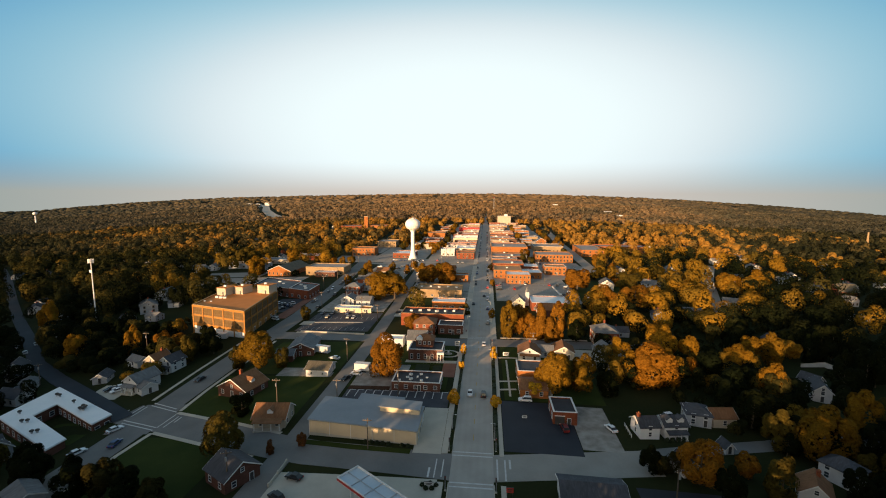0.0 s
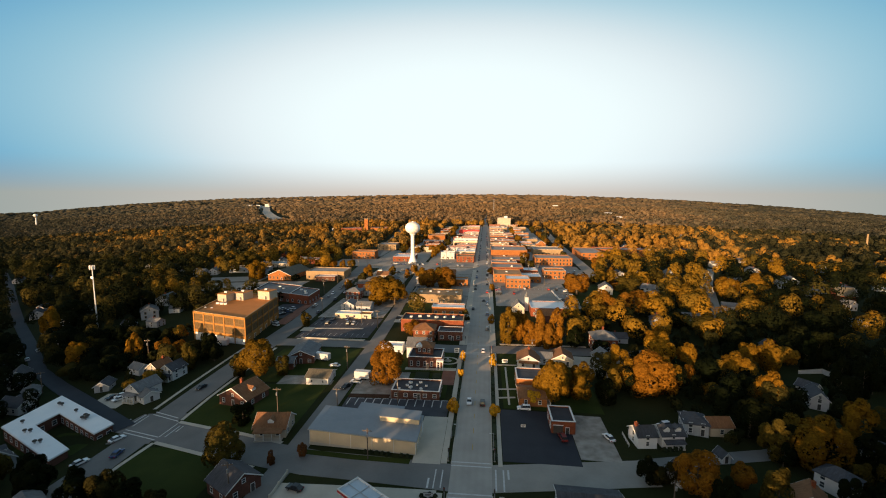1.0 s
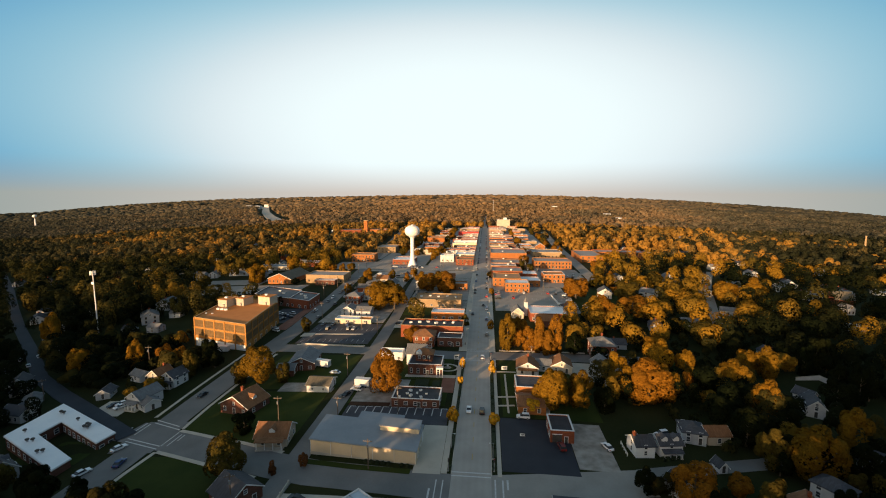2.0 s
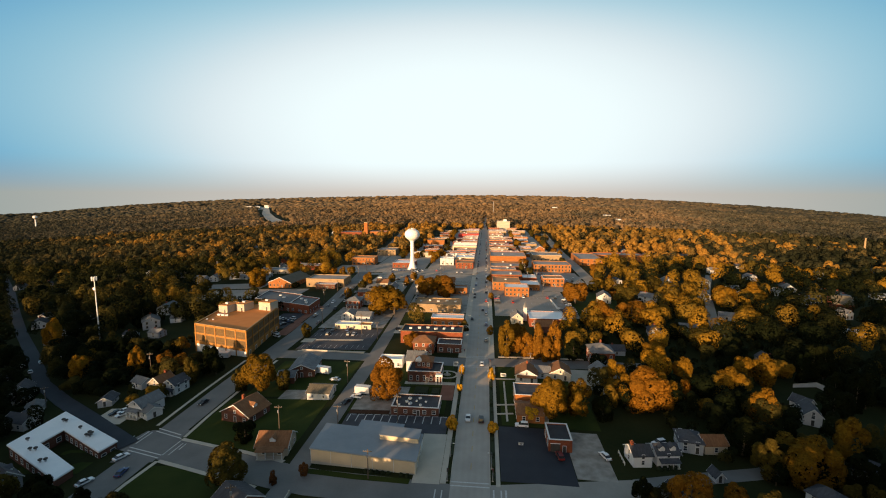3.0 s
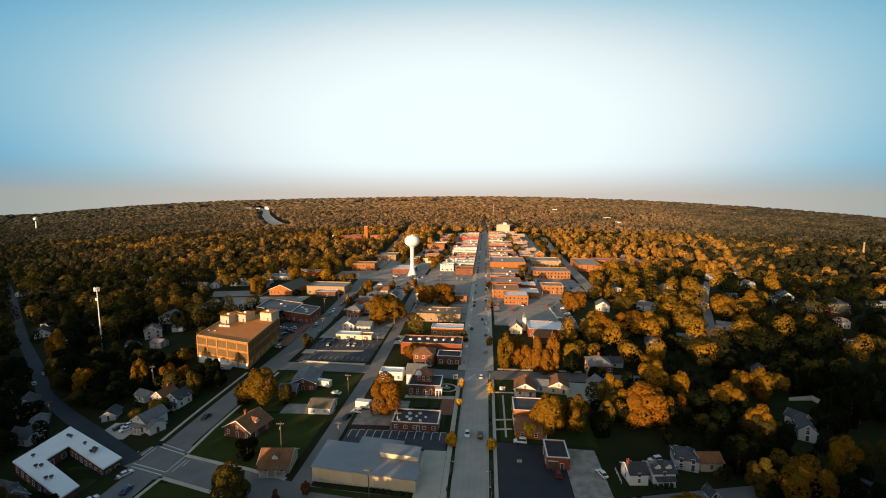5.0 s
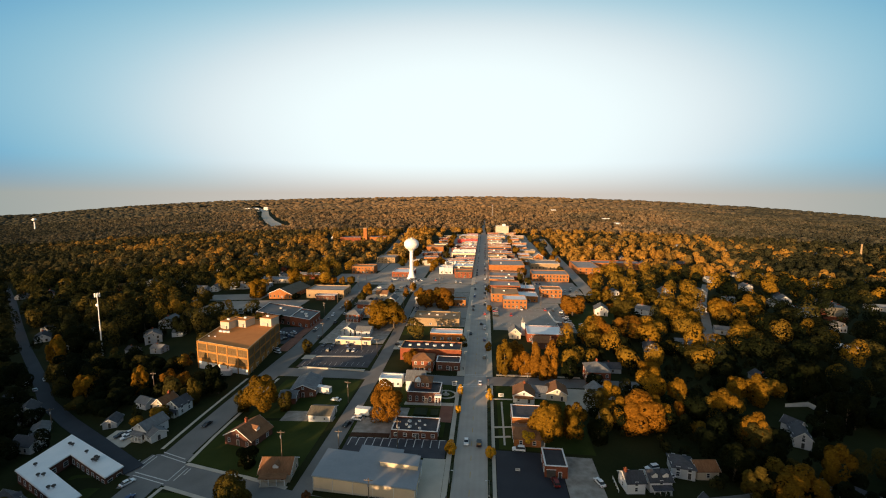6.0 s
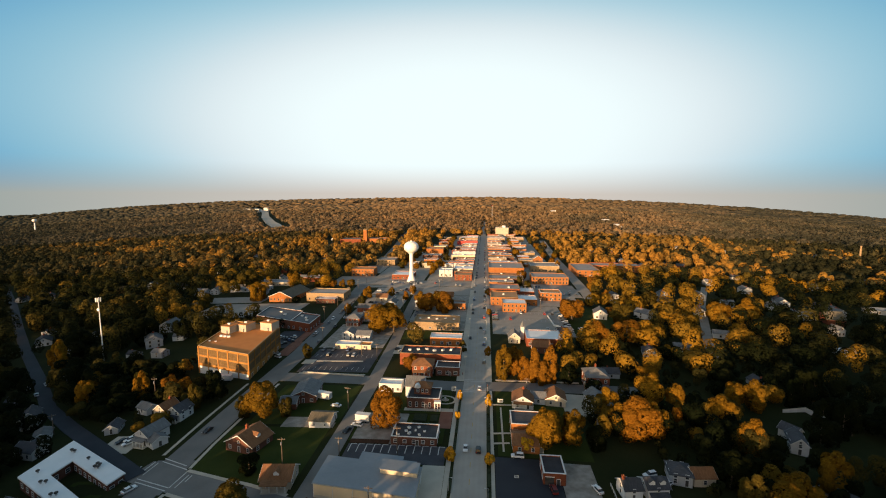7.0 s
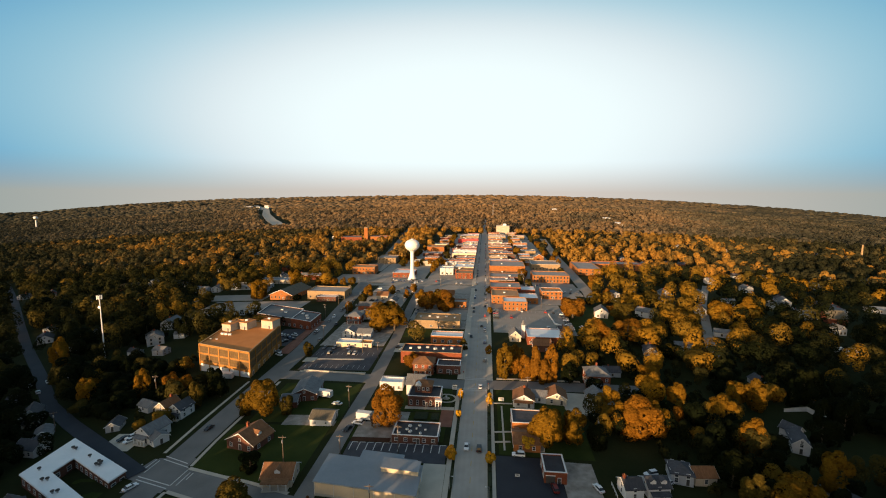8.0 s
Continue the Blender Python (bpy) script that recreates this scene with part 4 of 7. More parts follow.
TREE_LABEL = {"russet": "small thin tree with russet leaves", "dark_olive": "dense dark olive tree in the shade", "yellow_gold": "bright yellow autumn tree catching the sun", "yellow": "small street tree with bright yellow leaves", "gold": "broad tree with golden yellow autumn leaves", "orange": "broad tree in orange autumn leaf", "olive": "tall tree with olive leaves turning yellow", "green": "tall dark green leafy tree"}


def tree(x, y, h, r, kind="green", group=""):
    v = random.randrange(3)
    m = Matrix.Translation((x, y, G(x, y))) @ Matrix.Rotation(random.random() * 6.28, 4, "Z") @ Matrix.Diagonal((r / 5.5, r / 5.5, h / 14.0, 1))
    big = r > 5.6 and y < 300
    if (kind, v, big) in TREES:
        return again(TREES[kind, v, big], m)
    rng = np.random.default_rng(100 + 10 * v + len(kind))
    n = 11000 if big else 4300
    p, nm, out = lobed(rng, 1, n, 26 if big else 17, 0.66, 0.2, 0.36)
    p, nm = p[out] * (5.5, 5.5, 7.4) + (0, 0, 6.1), nm[out]
    t = tagged(new("tree"), TREE_LABEL[kind], "tree", group or "town trees")
    part("crown", leaf_mesh("crown", p, nm, 0.52 if big else 0.82, LEAF[kind], rng, 0.28), t)
    bm = bmesh.new()
    tube(bm, [(-1.5, 0.42), (0.0, 0.36), (2.5, 0.27), (6.5, 0.18), (10.5, 0.06)], 8)
    for k in range(6):
        a, z = k * 1.05 + v, 2.4 + k * 0.9
        d, e = Vector((math.cos(a), math.sin(a), 0)), 2.2 + 0.25 * (k % 3)
        q = [bm.verts.new(Vector((0, 0, z)) + d.cross(Vector((0, 0, 1))) * s * 0.1 + Vector((0, 0, u * 0.1))) for s, u in ((1, 0), (0, 1), (-1, 0), (0, -1))]
        tip = bm.verts.new(Vector((0, 0, z + 2.0)) + d * e)
        for i in range(4):
            bm.faces.new((q[i], q[(i + 1) % 4], tip))
    part("trunk", bm_mesh("trunk", bm, M["bark"]), t)
    t.matrix_basis = m
    TREES[kind, v, big] = t
    return t

# ---- vehicles ----
CARS = {}
PAINT = {"white": (0.75, 0.75, 0.75), "black": (0.02, 0.02, 0.022), "silver": (0.45, 0.46, 0.47), "red": (0.40, 0.03, 0.02), "dark_red": (0.17, 0.02, 0.016), "blue": (0.03, 0.06, 0.16), "grey": (0.14, 0.145, 0.15)}


def car(x, y, rz=0.0, colour="silver", tall=0.0, up=0.08):
    """A car standing on the road, its nose along its own y."""
    m = pose(x, y, G(x, y) + up, 0, 0, rz)
    near = y < 200
    key = (colour, tall > 0, near)
    if key in CARS:
        return copy_thing(CARS[key], m)
    c = PAINT[colour]
    paint = CACHE.get(colour) or mat(colour + "_car_paint", c, tuple(min(1, v * 1.15) for v in c), 0.6, 0.3, metal=0.2 if colour != "white" else 0.0, bump=0, spec=0.5)
    CACHE[colour] = paint
    kind = "sport utility car" if tall else "saloon car"
    t = tagged(new("car"), colour + " " + kind + " standing on the asphalt", "car", "cars in town")
    k = tall
    bm = bmesh.new()
    prof = [(-2.25, 0.35), (-2.3, 0.62), (-2.2, 0.88 + k * 0.4), (-1.5, 0.94 + k * 0.4), (0.9, 0.94 + k * 0.25), (2.0, 0.82 + k * 0.25), (2.28, 0.6), (2.25, 0.35)]
    for sx, y0, y1 in ((1, -0.88, 0.88),):
        a = [bm.verts.new((y0, p, z)) for p, z in prof]
        b = [bm.verts.new((y1, p, z)) for p, z in prof]
        bm.faces.new(a)
        bm.faces.new(b[::-1])
        for i in range(len(prof)):
            bm.faces.new((a[i], b[i], b[(i + 1) % len(prof)], a[(i + 1) % len(prof)]))
    bmesh.ops.bevel(bm, geom=bm.edges[:], offset=0.06, segments=1, affect="EDGES")
    part("body", bm_mesh("body", bm, paint), t)
    z0, z1 = 0.92 + k * 0.3, 1.42 + k * 0.7
    bm = bmesh.new()
    lo = [(-0.8, -1.75 if not tall else -2.15), (0.8, -1.75 if not tall else -2.15), (0.8, 1.05), (-0.8, 1.05)]
    hi = [(-0.62, -1.1 if not tall else -1.95), (0.62, -1.1 if not tall else -1.95), (0.62, 0.3), (-0.62, 0.3)]
    a = [bm.verts.new((p, q, z0)) for p, q in lo]
    b = [bm.verts.new((p, q, z1)) for p, q in hi]
    bm.faces.new(a[::-1])
    bm.faces.new(b)
    for i in range(4):
        bm.faces.new((a[i], a[(i + 1) % 4], b[(i + 1) % 4], b[i]))
    part("cabin_glass", bm_mesh("cabin_glass", bm, M["glass"]), t, "dark car glass")
    part("roof", bm_mesh("roof", boxes((-0.64, 0.64, (-1.12 if not tall else -1.97), 0.32, z1, z1 + 0.06)), paint), t)
    if not near:
        bm = boxes((-0.75, 0.75, -2.0, 2.0, 0.25, 0.4), *[(sx * 0.82 - 0.1, sx * 0.82 + 0.1, py - 0.3, py + 0.3, 0.0, 0.62, 0.04) for sx in (-1, 1) for py in (-1.4, 1.4)])
        part("running_gear", bm_mesh("running_gear", bm, M["tyre"]), t, "black tyres and floor pan")
    for sx in (-1, 1) if near else ():
        for py in (-1.4, 1.4):
            bm = bmesh.new()
            tube(bm, [(-0.11, 0.33), (0.11, 0.33)], 12)
            bmesh.ops.rotate(bm, verts=bm.verts, matrix=Matrix.Rotation(radians(90), 3, "Y"))
            w = part("wheel", bm_mesh("wheel", bm, M["tyre"]), t, m=pose(sx * 0.82, py, 0.33))
            bm = bmesh.new()
            tube(bm, [(-0.125, 0.2), (0.125, 0.2)], 10)
            bmesh.ops.rotate(bm, verts=bm.verts, matrix=Matrix.Rotation(radians(90), 3, "Y"))
            part("rim", bm_mesh("rim", bm, M["steel"]), w)
        part("headlight", bm_mesh("headlight", boxes((sx * 0.68 - 0.16, sx * 0.68 + 0.16, 2.2, 2.31, 0.6, 0.76)), M["lamp_clear"]), t)
        part("tail_light", bm_mesh("tail_light", boxes((sx * 0.68 - 0.16, sx * 0.68 + 0.16, -2.33, -2.2, 0.66, 0.84)), M["lamp_red"]), t)
    t.matrix_basis = m
    CARS[key] = t
    return t


def box_truck(x, y, rz=0.0, length=6.5, label="white box trailer parked on the grass"):
    t = thing("box_trailer", x, y, rz, label, "trailer")
    L = length / 2
    part("box_body", bm_mesh("box_body", boxes((-1.25, 1.25, -L, L, 0.75, 3.3)), M["siding_white"]), t)
    part("roof_edge", bm_mesh("roof_edge", boxes((-1.3, 1.3, -L - 0.05, L + 0.05, 3.3, 3.4)), M["trim"]), t)
    part("chassis", bm_mesh("chassis", boxes((-0.5, 0.5, -L, L + 1.0, 0.5, 0.75)), M["trim_dark"]), t)
    for sx in (-1, 1):
        for py in (-L * 0.5, -L * 0.5 + 1.1):
            bm = bmesh.new()
            tube(bm, [(-0.14, 0.45), (0.14, 0.45)], 12)
            bmesh.ops.rotate(bm, verts=bm.verts, matrix=Matrix.Rotation(radians(90), 3, "Y"))
            part("wheel", bm_mesh("wheel", bm, M["tyre"]), t, m=pose(sx * 1.05, py, 0.45))
    part("stand", bm_mesh("stand", boxes((-0.1, 0.1, L + 0.7, L + 0.9, -0.2, 0.5)), M["steel"]), t)
    return t


# ---- poles, lamps, masts ----
POLES = {}


def utility_pole(x, y, rz=0.0, h=10.0):
    m = pose(x, y, G(x, y), 0, 0, rz) @ Matrix.Diagonal((1, 1, h / 10, 1))
    if "p" in POLES:
        return again(POLES["p"], m)
    t = POLES["p"] = tagged(new("utility_pole"), "weathered wooden utility pole with a crossarm", "utility pole", "utility poles")
    bm = bmesh.new()
    tube(bm, [(-1, 0.2), (0, 0.18), (10, 0.12)], 8)
    part("pole", bm_mesh("pole", bm, M["wood_pole"]), t)
    part("crossarm", bm_mesh("crossarm", boxes((-1.3, 1.3, -0.2, -0.08, 9.2, 9.4)), M["wood_pole"]), t)
    for sx in (-1.15, -0.5, 0.5, 1.15):
        bm = bmesh.new()
        tube(bm, [(9.4, 0.07), (9.62, 0.05)], 6, sx, -0.14)
        part("insulator", bm_mesh("insulator", bm, M["steel"]), t)
    bm = bmesh.new()
    tube(bm, [(7.4, 0.25), (8.4, 0.25)], 8, 0.0, -0.42)
    part("transformer", bm_mesh("transformer", bm, M["steel"]), t)
    t.matrix_basis = m
    return t


def street_lamp(x, y, rz=0.0, h=8.0):
    m = pose(x, y, G(x, y), 0, 0, rz) @ Matrix.Diagonal((1, 1, h / 8, 1))
    if "l" in POLES:
        return again(POLES["l"], m)
    t = POLES["l"] = tagged(new("street_lamp"), "grey steel street lamp with one short arm", "street lamp", "street lamps")
    bm = bmesh.new()
    tube(bm, [(-0.5, 0.14), (0, 0.12), (8, 0.07)], 8)
    part("pole", bm_mesh("pole", bm, M["steel"]), t)
    part("arm", bm_mesh("arm", boxes((0, 0.9, -0.04, 0.04, 7.8, 7.9)), M["steel"]), t)
    part("lamp_head", bm_mesh("lamp_head", boxes((0.7, 1.2, -0.12, 0.12, 7.7, 7.9)), M["trim"]), t)
    part("base", bm_mesh("base", boxes((-0.25, 0.25, -0.25, 0.25, -0.4, 0.3)), M["concrete"]), t)
    t.matrix_basis = m
    return t


def small_sign(x, y, w=1.6, h=1.0, up=0.6, label="small white sign board on two posts", face="trim", rz=0):
    t = thing("sign_board", x, y, rz, label, "sign")
    part("board", bm_mesh("board", boxes((-w / 2, w / 2, -0.06, 0.06, up, up + h)), M[face]), t)
    part("rim", bm_mesh("rim", boxes((-w / 2 - 0.06, w / 2 + 0.06, -0.08, 0.08, up + h, up + h + 0.08)), M["trim_dark"]), t)
    part("lettering_bar", bm_mesh("lettering_bar", boxes((-w * 0.35, w * 0.35, -0.075, -0.06, up + h * 0.55, up + h * 0.75), (-w * 0.3, w * 0.25, -0.075, -0.06, up + h * 0.25, up + h * 0.4)), M["trim_dark"]), t)
    for sx in (-w * 0.4, w * 0.4):
        part("post", bm_mesh("post", boxes((sx - 0.05, sx + 0.05, -0.05, 0.05, -0.3, up)), M["trim_dark"]), t)
    return t


def water_tower(x, y):
    t = thing("water_tower", x, y, 0, "tall white steel water tower with a round tank", "water tower")
    plot(x - 10, x + 10, y - 10, y + 10)
    bm = bmesh.new()
    tube(bm, [(-1, 5.6), (0, 5.4), (1.5, 4.7), (4, 3.6), (7, 2.6), (10, 2.15), (14, 2.0), (27.0, 2.0), (28.4, 2.3), (29.2, 3.2)], 32)
    part("pedestal", bm_mesh("pedestal", bm, M["tower_white"], True), t)
    bm = bmesh.new()
    prof = [(29.2, 3.2)] + [(35.4 - 5.6 * math.cos(a), 8.2 * math.sin(a) ** 0.8 if a < math.pi else 0.0) for a in [0.42 + i * (math.pi - 0.42 - 0.3) / 16 for i in range(17)]]
    tube(bm, prof, 48)
    tank = part("tank", bm_mesh("tank", bm, M["tower_white"], True), t)
    bm = bmesh.new()
    tube(bm, [(34.9, 8.12), (35.0, 8.22), (35.3, 8.22), (35.4, 8.12)], 48)
    part("seam", bm_mesh("seam", bm, M["tower_white"], True), tank)
    bm = bmesh.new()
    tube(bm, [(40.8, 0.9), (41.7, 0.9), (41.9, 0.5)], 14)
    part("vent_cap", bm_mesh("vent_cap", bm, M["tower_white"]), tank)
    bm = bmesh.new()
    for i in range(16):
        a = 2 * math.pi * i / 16
        q = Vector((3.4 * math.cos(a), 3.4 * math.sin(a), 0))
        box(bm, q.x - 0.05, q.x + 0.05, q.y - 0.05, q.y + 0.05, 40.0, 41.6)
        nx = Vector((3.4 * math.cos(a + 0.3927), 3.4 * math.sin(a + 0.3927), 0))
        for z in (41.0, 41.55):
            vs = [bm.verts.new((p.x, p.y, z + e)) for p, e in ((q, 0), (nx, 0), (nx, 0.08), (q, 0.08))]
            bm.faces.new(vs)
    part("railing", bm_mesh("railing", bm, M["steel"]), tank)
    door(t, 0, -5.1, 0.0)
    t.matrix_basis = pose(x, y, G(x, y)) @ Matrix.Diagonal((0.95, 0.95, 1.05, 1))
    return t


def cell_mast(x, y, h=39.0):
    t = thing("cell_mast", x, y, 0, "tall slim pale steel antenna mast among trees", "antenna mast")
    plot(x - 5, x + 5, y - 5, y + 5)
    bm = bmesh.new()
    tube(bm, [(-1, 0.45), (0, 0.4), (h, 0.22)], 12)
    part("pole", bm_mesh("pole", bm, M["tower_white"]), t)
    part("platform", bm_mesh("platform", boxes((-1.8, 1.8, -0.1, 0.1, h - 1.6, h - 1.4), (-0.1, 0.1, -1.8, 1.8, h - 1.39, h - 1.2)), M["steel"]), t)
    for i in range(6):
        a = i * math.pi / 3
        px, py = 1.3 * math.cos(a), 1.3 * math.sin(a)
        part("antenna_panel", bm_mesh("antenna_panel", boxes((px - 0.2, px + 0.2, py - 0.12, py + 0.12, h - 2.3, h + 0.1)), M["tower_white"]), t)
    bm = bmesh.new()
    tube(bm, [(-0.3, 0.05), (-0.1, 0.7), (0.15, 0.9)], 14)
    part("dish", bm_mesh("dish", bm, M["tower_white"]), t, "white drum antenna", m=pose(0.1, -0.75, h - 7, 90, 0, 0))
    return t


def lattice_mast(x, y, h, base=0.0, label="distant thin lattice radio mast"):
    t = tagged(new("radio_mast"), label, "radio mast")
    t.matrix_basis = pose(x, y, ground_z(x, y))
    bm = bmesh.new()
    tube(bm, [(-2, 0.9), (h, 0.6)], 6)
    part("lattice", bm_mesh("lattice", bm, M["steel"]), t)
    part("beacon", bm_mesh("beacon", boxes((-0.8, 0.8, -0.8, 0.8, h, h + 1.5)), M["red"]), t)
    return t


def canopy():
    t = thing("station_canopy", -24.6, 90.3, 0, "long flat filling station canopy with a red edge", "canopy")
    w, l = 2.75, 8.5
    part("roof_tray", bm_mesh("roof_tray", boxes((-w, w, -l, l, 4.75, 5.0)), M["canopy_top"]), t, "pale blue metal canopy top")
    for r in ((-w - 0.2, -w, -l - 0.2, l + 0.2), (w, w + 0.2, -l - 0.2, l + 0.2), (-w, w, l, l + 0.2), (-w, w, -l - 0.2, -l)):
        part("fascia", bm_mesh("fascia", boxes((*r, 4.45, 5.45)), M["trim"]), t, "white canopy edge")
    part("red_stripe", bm_mesh("red_stripe", boxes((-w - 0.23, -w - 0.204, -l - 0.2, l + 0.2, 4.6, 5.2)), M["red"]), t, "red stripe along the canopy edge")
    for yy in (-5.2, -0.4, 4.2):
        part("roof_rib", bm_mesh("roof_rib", boxes((-w, w, yy - 0.1, yy + 0.1, 5.0, 5.16)), M["steel"]), t)
    part("roof_rib", bm_mesh("roof_rib", boxes((-0.1, 0.1, -l, l, 5.164, 5.24)), M["steel"]), t)
    for xx, yy in ((-1.4, -6), (1.4, -6), (-1.4, 5.5), (1.4, 5.5)):
        part("column", bm_mesh("column", boxes((xx - 0.2, xx + 0.2, yy - 0.2, yy + 0.2, -0.3, 4.75)), M["trim"]), t)
    t.matrix_basis = pose(-24.6, 90.3, G(-24.6, 90.3), 0, 0, 54)
    return t


# ---- near block: west of the main street ----
warehouse()
office = flat_building(-33.0, -15.8, 149.6, 159.8, 3.2, "brick_dark", "roof_black", 1, 3.0, (1.2, 1.2), "SE", "low dark brick office with a black flat roof and white coping", "office_building", "trim", 0.35)
for i, (x, y) in enumerate(((-30.5, 151), (-28, 153.6), (-26.5, 152), (-24.5, 154.4), (-22.6, 151.2), (-27.2, 156), (-21, 154), (-23.5, 156.6))):
    rooftop_unit(x, y + 0.4, G(-24.4, 154.7) + 2.86, 0.45 + 0.1 * (i % 3), 30 * i)
garden_hall = flat_building(-32, -17.8, 178, 189, 4.8, "brick_dark", "roof_black", 1, 2.4, (0.9, 2.0), "SE", "dark red brick hall with tall white windows and black roof", "funeral_home", "trim", 0.4)
upper = part("upper_storey", bm_mesh("upper_storey", boxes((-4.6, 2.8, -1.0, 4.9, 4.4, 7.4)), M["brick_dark"]), garden_hall, "dark red brick upper storey")
bm = bmesh.new()
e = [bm.verts.new(q) for q in ((-5.1, -1.5, 7.4), (3.3, -1.5, 7.4), (3.3, 5.4, 7.4), (-5.1, 5.4, 7.4))]
k = [bm.verts.new(q) for q in ((-1.6, 1.95, 9.3), (-0.2, 1.95, 9.3))]
for f in ((e[0], e[1], k[1], k[0]), (e[1], e[2], k[1]), (e[2], e[3], k[0], k[1]), (e[3], e[0], k[0]), e[::-1]):
    bm.faces.new(f)
part("upper_roof", bm_mesh("upper_roof", bm, M["roof_brown"]), upper, "brown hipped roof")
for xx in (-2.9, -0.9, 1.1):
    window(upper, xx, -1.0, 5.5, 0.9, 1.3)
bm = bmesh.new()
prism_y(bm, [(-4.4, 7.3), (-1.8, 7.3), (-1.8, 8.1), (-3.1, 9.0), (-4.4, 8.1)], -1.4, 1.0)
part("roof_dormer", bm_mesh("roof_dormer", bm, M["trim"]), upper, "white gabled dormer")
portico = part("portico", bm_mesh("portico", boxes((5.0, 7.9, -7.6, -5.56, 3.6, 4.3)), M["trim"]), garden_hall, "white columned portico")
part("step", bm_mesh("step", boxes((5.0, 7.9, -7.6, -5.56, -1.5, 0.2)), M["concrete"]), portico)
for xx in (5.25, 6.5, 7.65):
    bm = bmesh.new()
    tube(bm, [(0.2, 0.22), (3.6, 0.17)], 10, xx, -7.35)
    part("column", bm_mesh("column", bm, M["trim"]), portico)
house(-30.5, 194.2, 11, 8, 5.2, 2.6, 90, "siding_white", "roof_grey", 1, "white sided wing with a grey gabled roof", register=False)
flat_building(-48, -37.2, 193, 199, 4.0, "siding_white", "roof_white", 1, 3, (1, 1.2), "S", "low white flat roofed annex", "annex", "trim", 0.3)
small_sign(-12.6, 193.4, 2.2, 2.2, 1.4, "tall white sign board beside the pavement")
fountain = thing("fountain", -16, 187, 0, "small pale stone garden fountain in an oval path", "fountain")
bm = bmesh.new()
tube(bm, [(-0.3, 0.85), (0.45, 0.85), (0.45, 0.7), (0.2, 0.65)], 20)
part("basin", bm_mesh("basin", bm, M["concrete"]), fountain)
bm = bmesh.new()
tube(bm, [(0.2, 0.2), (0.9, 0.12), (1.0, 0.5), (1.1, 0.5), (1.15, 0.1), (1.6, 0.06)], 14)
part("pedestal", bm_mesh("pedestal", bm, M["trim"]), fountain)
car(-49.5, 161.8, 80, "white", 0.5)
car(-52.2, 157.5, 160, "black", up=0.1)
box_truck(-48, 165.6, 84, 6.0, "white box trailer parked beside the back street")
box_truck(-71.8, 184.6, 76, 7.5, "long white box trailer parked beside a garage")
house(-64.3, 164, 8.5, 8.8, 2.8, 1.6, 90, "siding_white", "roof_olive", 1, "white shed with a low brown roof", name="shed", win=(0.7, 0.8))
car(-63.5, 177.6, 80, "white")
house(-80.5, 187, 11, 14, 3.6, 2.4, 8, "brick_dark", "roof_grey", 1, "dark brick garage with a pale grey gabled roof", win=(1.2, 1.2))
house(-84.5, 177.5, 8, 7, 3.0, 1.4, 98, "brick_dark", "roof_grey", 1, "low dark brick side building")
house(-86.6, 147.0, 12.6, 10.5, 3.2, 3.4, -15, "brick_dark", "roof_brown", 1, "red brick bungalow with a wide brown roof and porch", chimney=(-1.5, 0.5), dormer=1)
house(-65.0, 126.6, 8.6, 9.6, 3.2, 2.8, -84, "siding_tan", "roof_brown", 1, "brown roofed bungalow with a white front dormer", porch=2.0, dormer=1, porch_side=True)
house(-62, 99, 9, 9, 3.4, 2.8, 60, "brick_dark", "roof_dark", 1, "dark roofed brick cottage near the filling station")
utility_pole(-68.4, 135.6, 5)
utility_pole(-60.9, 95, 20)
utility_pole(-69.6, 240.3, 0, 12)
utility_pole(-31.8, 113.4, 0, 9.0)
utility_pole(-29.3, 143.0, 0, 11)
utility_pole(43.7, 160, 80, 9)
utility_pole(47, 196, 0)
utility_pole(21, 196.6, 0, 8)
utility_pole(-49.6, 140.2, 0, 8)
canopy()
wall_w = thing("boundary_wall", -51.4, 101, 0, "low pale concrete boundary wall of the filling station", "wall")
part("wall_panel", bm_mesh("wall_panel", boxes((-0.12, 0.12, -4.8, 4.8, -0.5, 0.9))  , M["concrete"]), wall_w)
for yy in (-4.8, 0.0, 4.8):
    part("pier", bm_mesh("pier", boxes((-0.2, 0.2, yy - 0.2, yy + 0.2, -0.5, 1.1)), M["concrete"]), wall_w)
house(-107.5, 88.5, 6, 8, 3.0, 1.4, 60, "siding_grey", "roof_grey", 1, "low grey roofed house behind dark trees")
car(-46.6, 99.6, 75, "black")
car(-47.6, 92.2, 60, "black", 0.5)
car(-51, 88.6, 40, "grey")
car(-45.2, 89.5, 70, "black", 0.5)

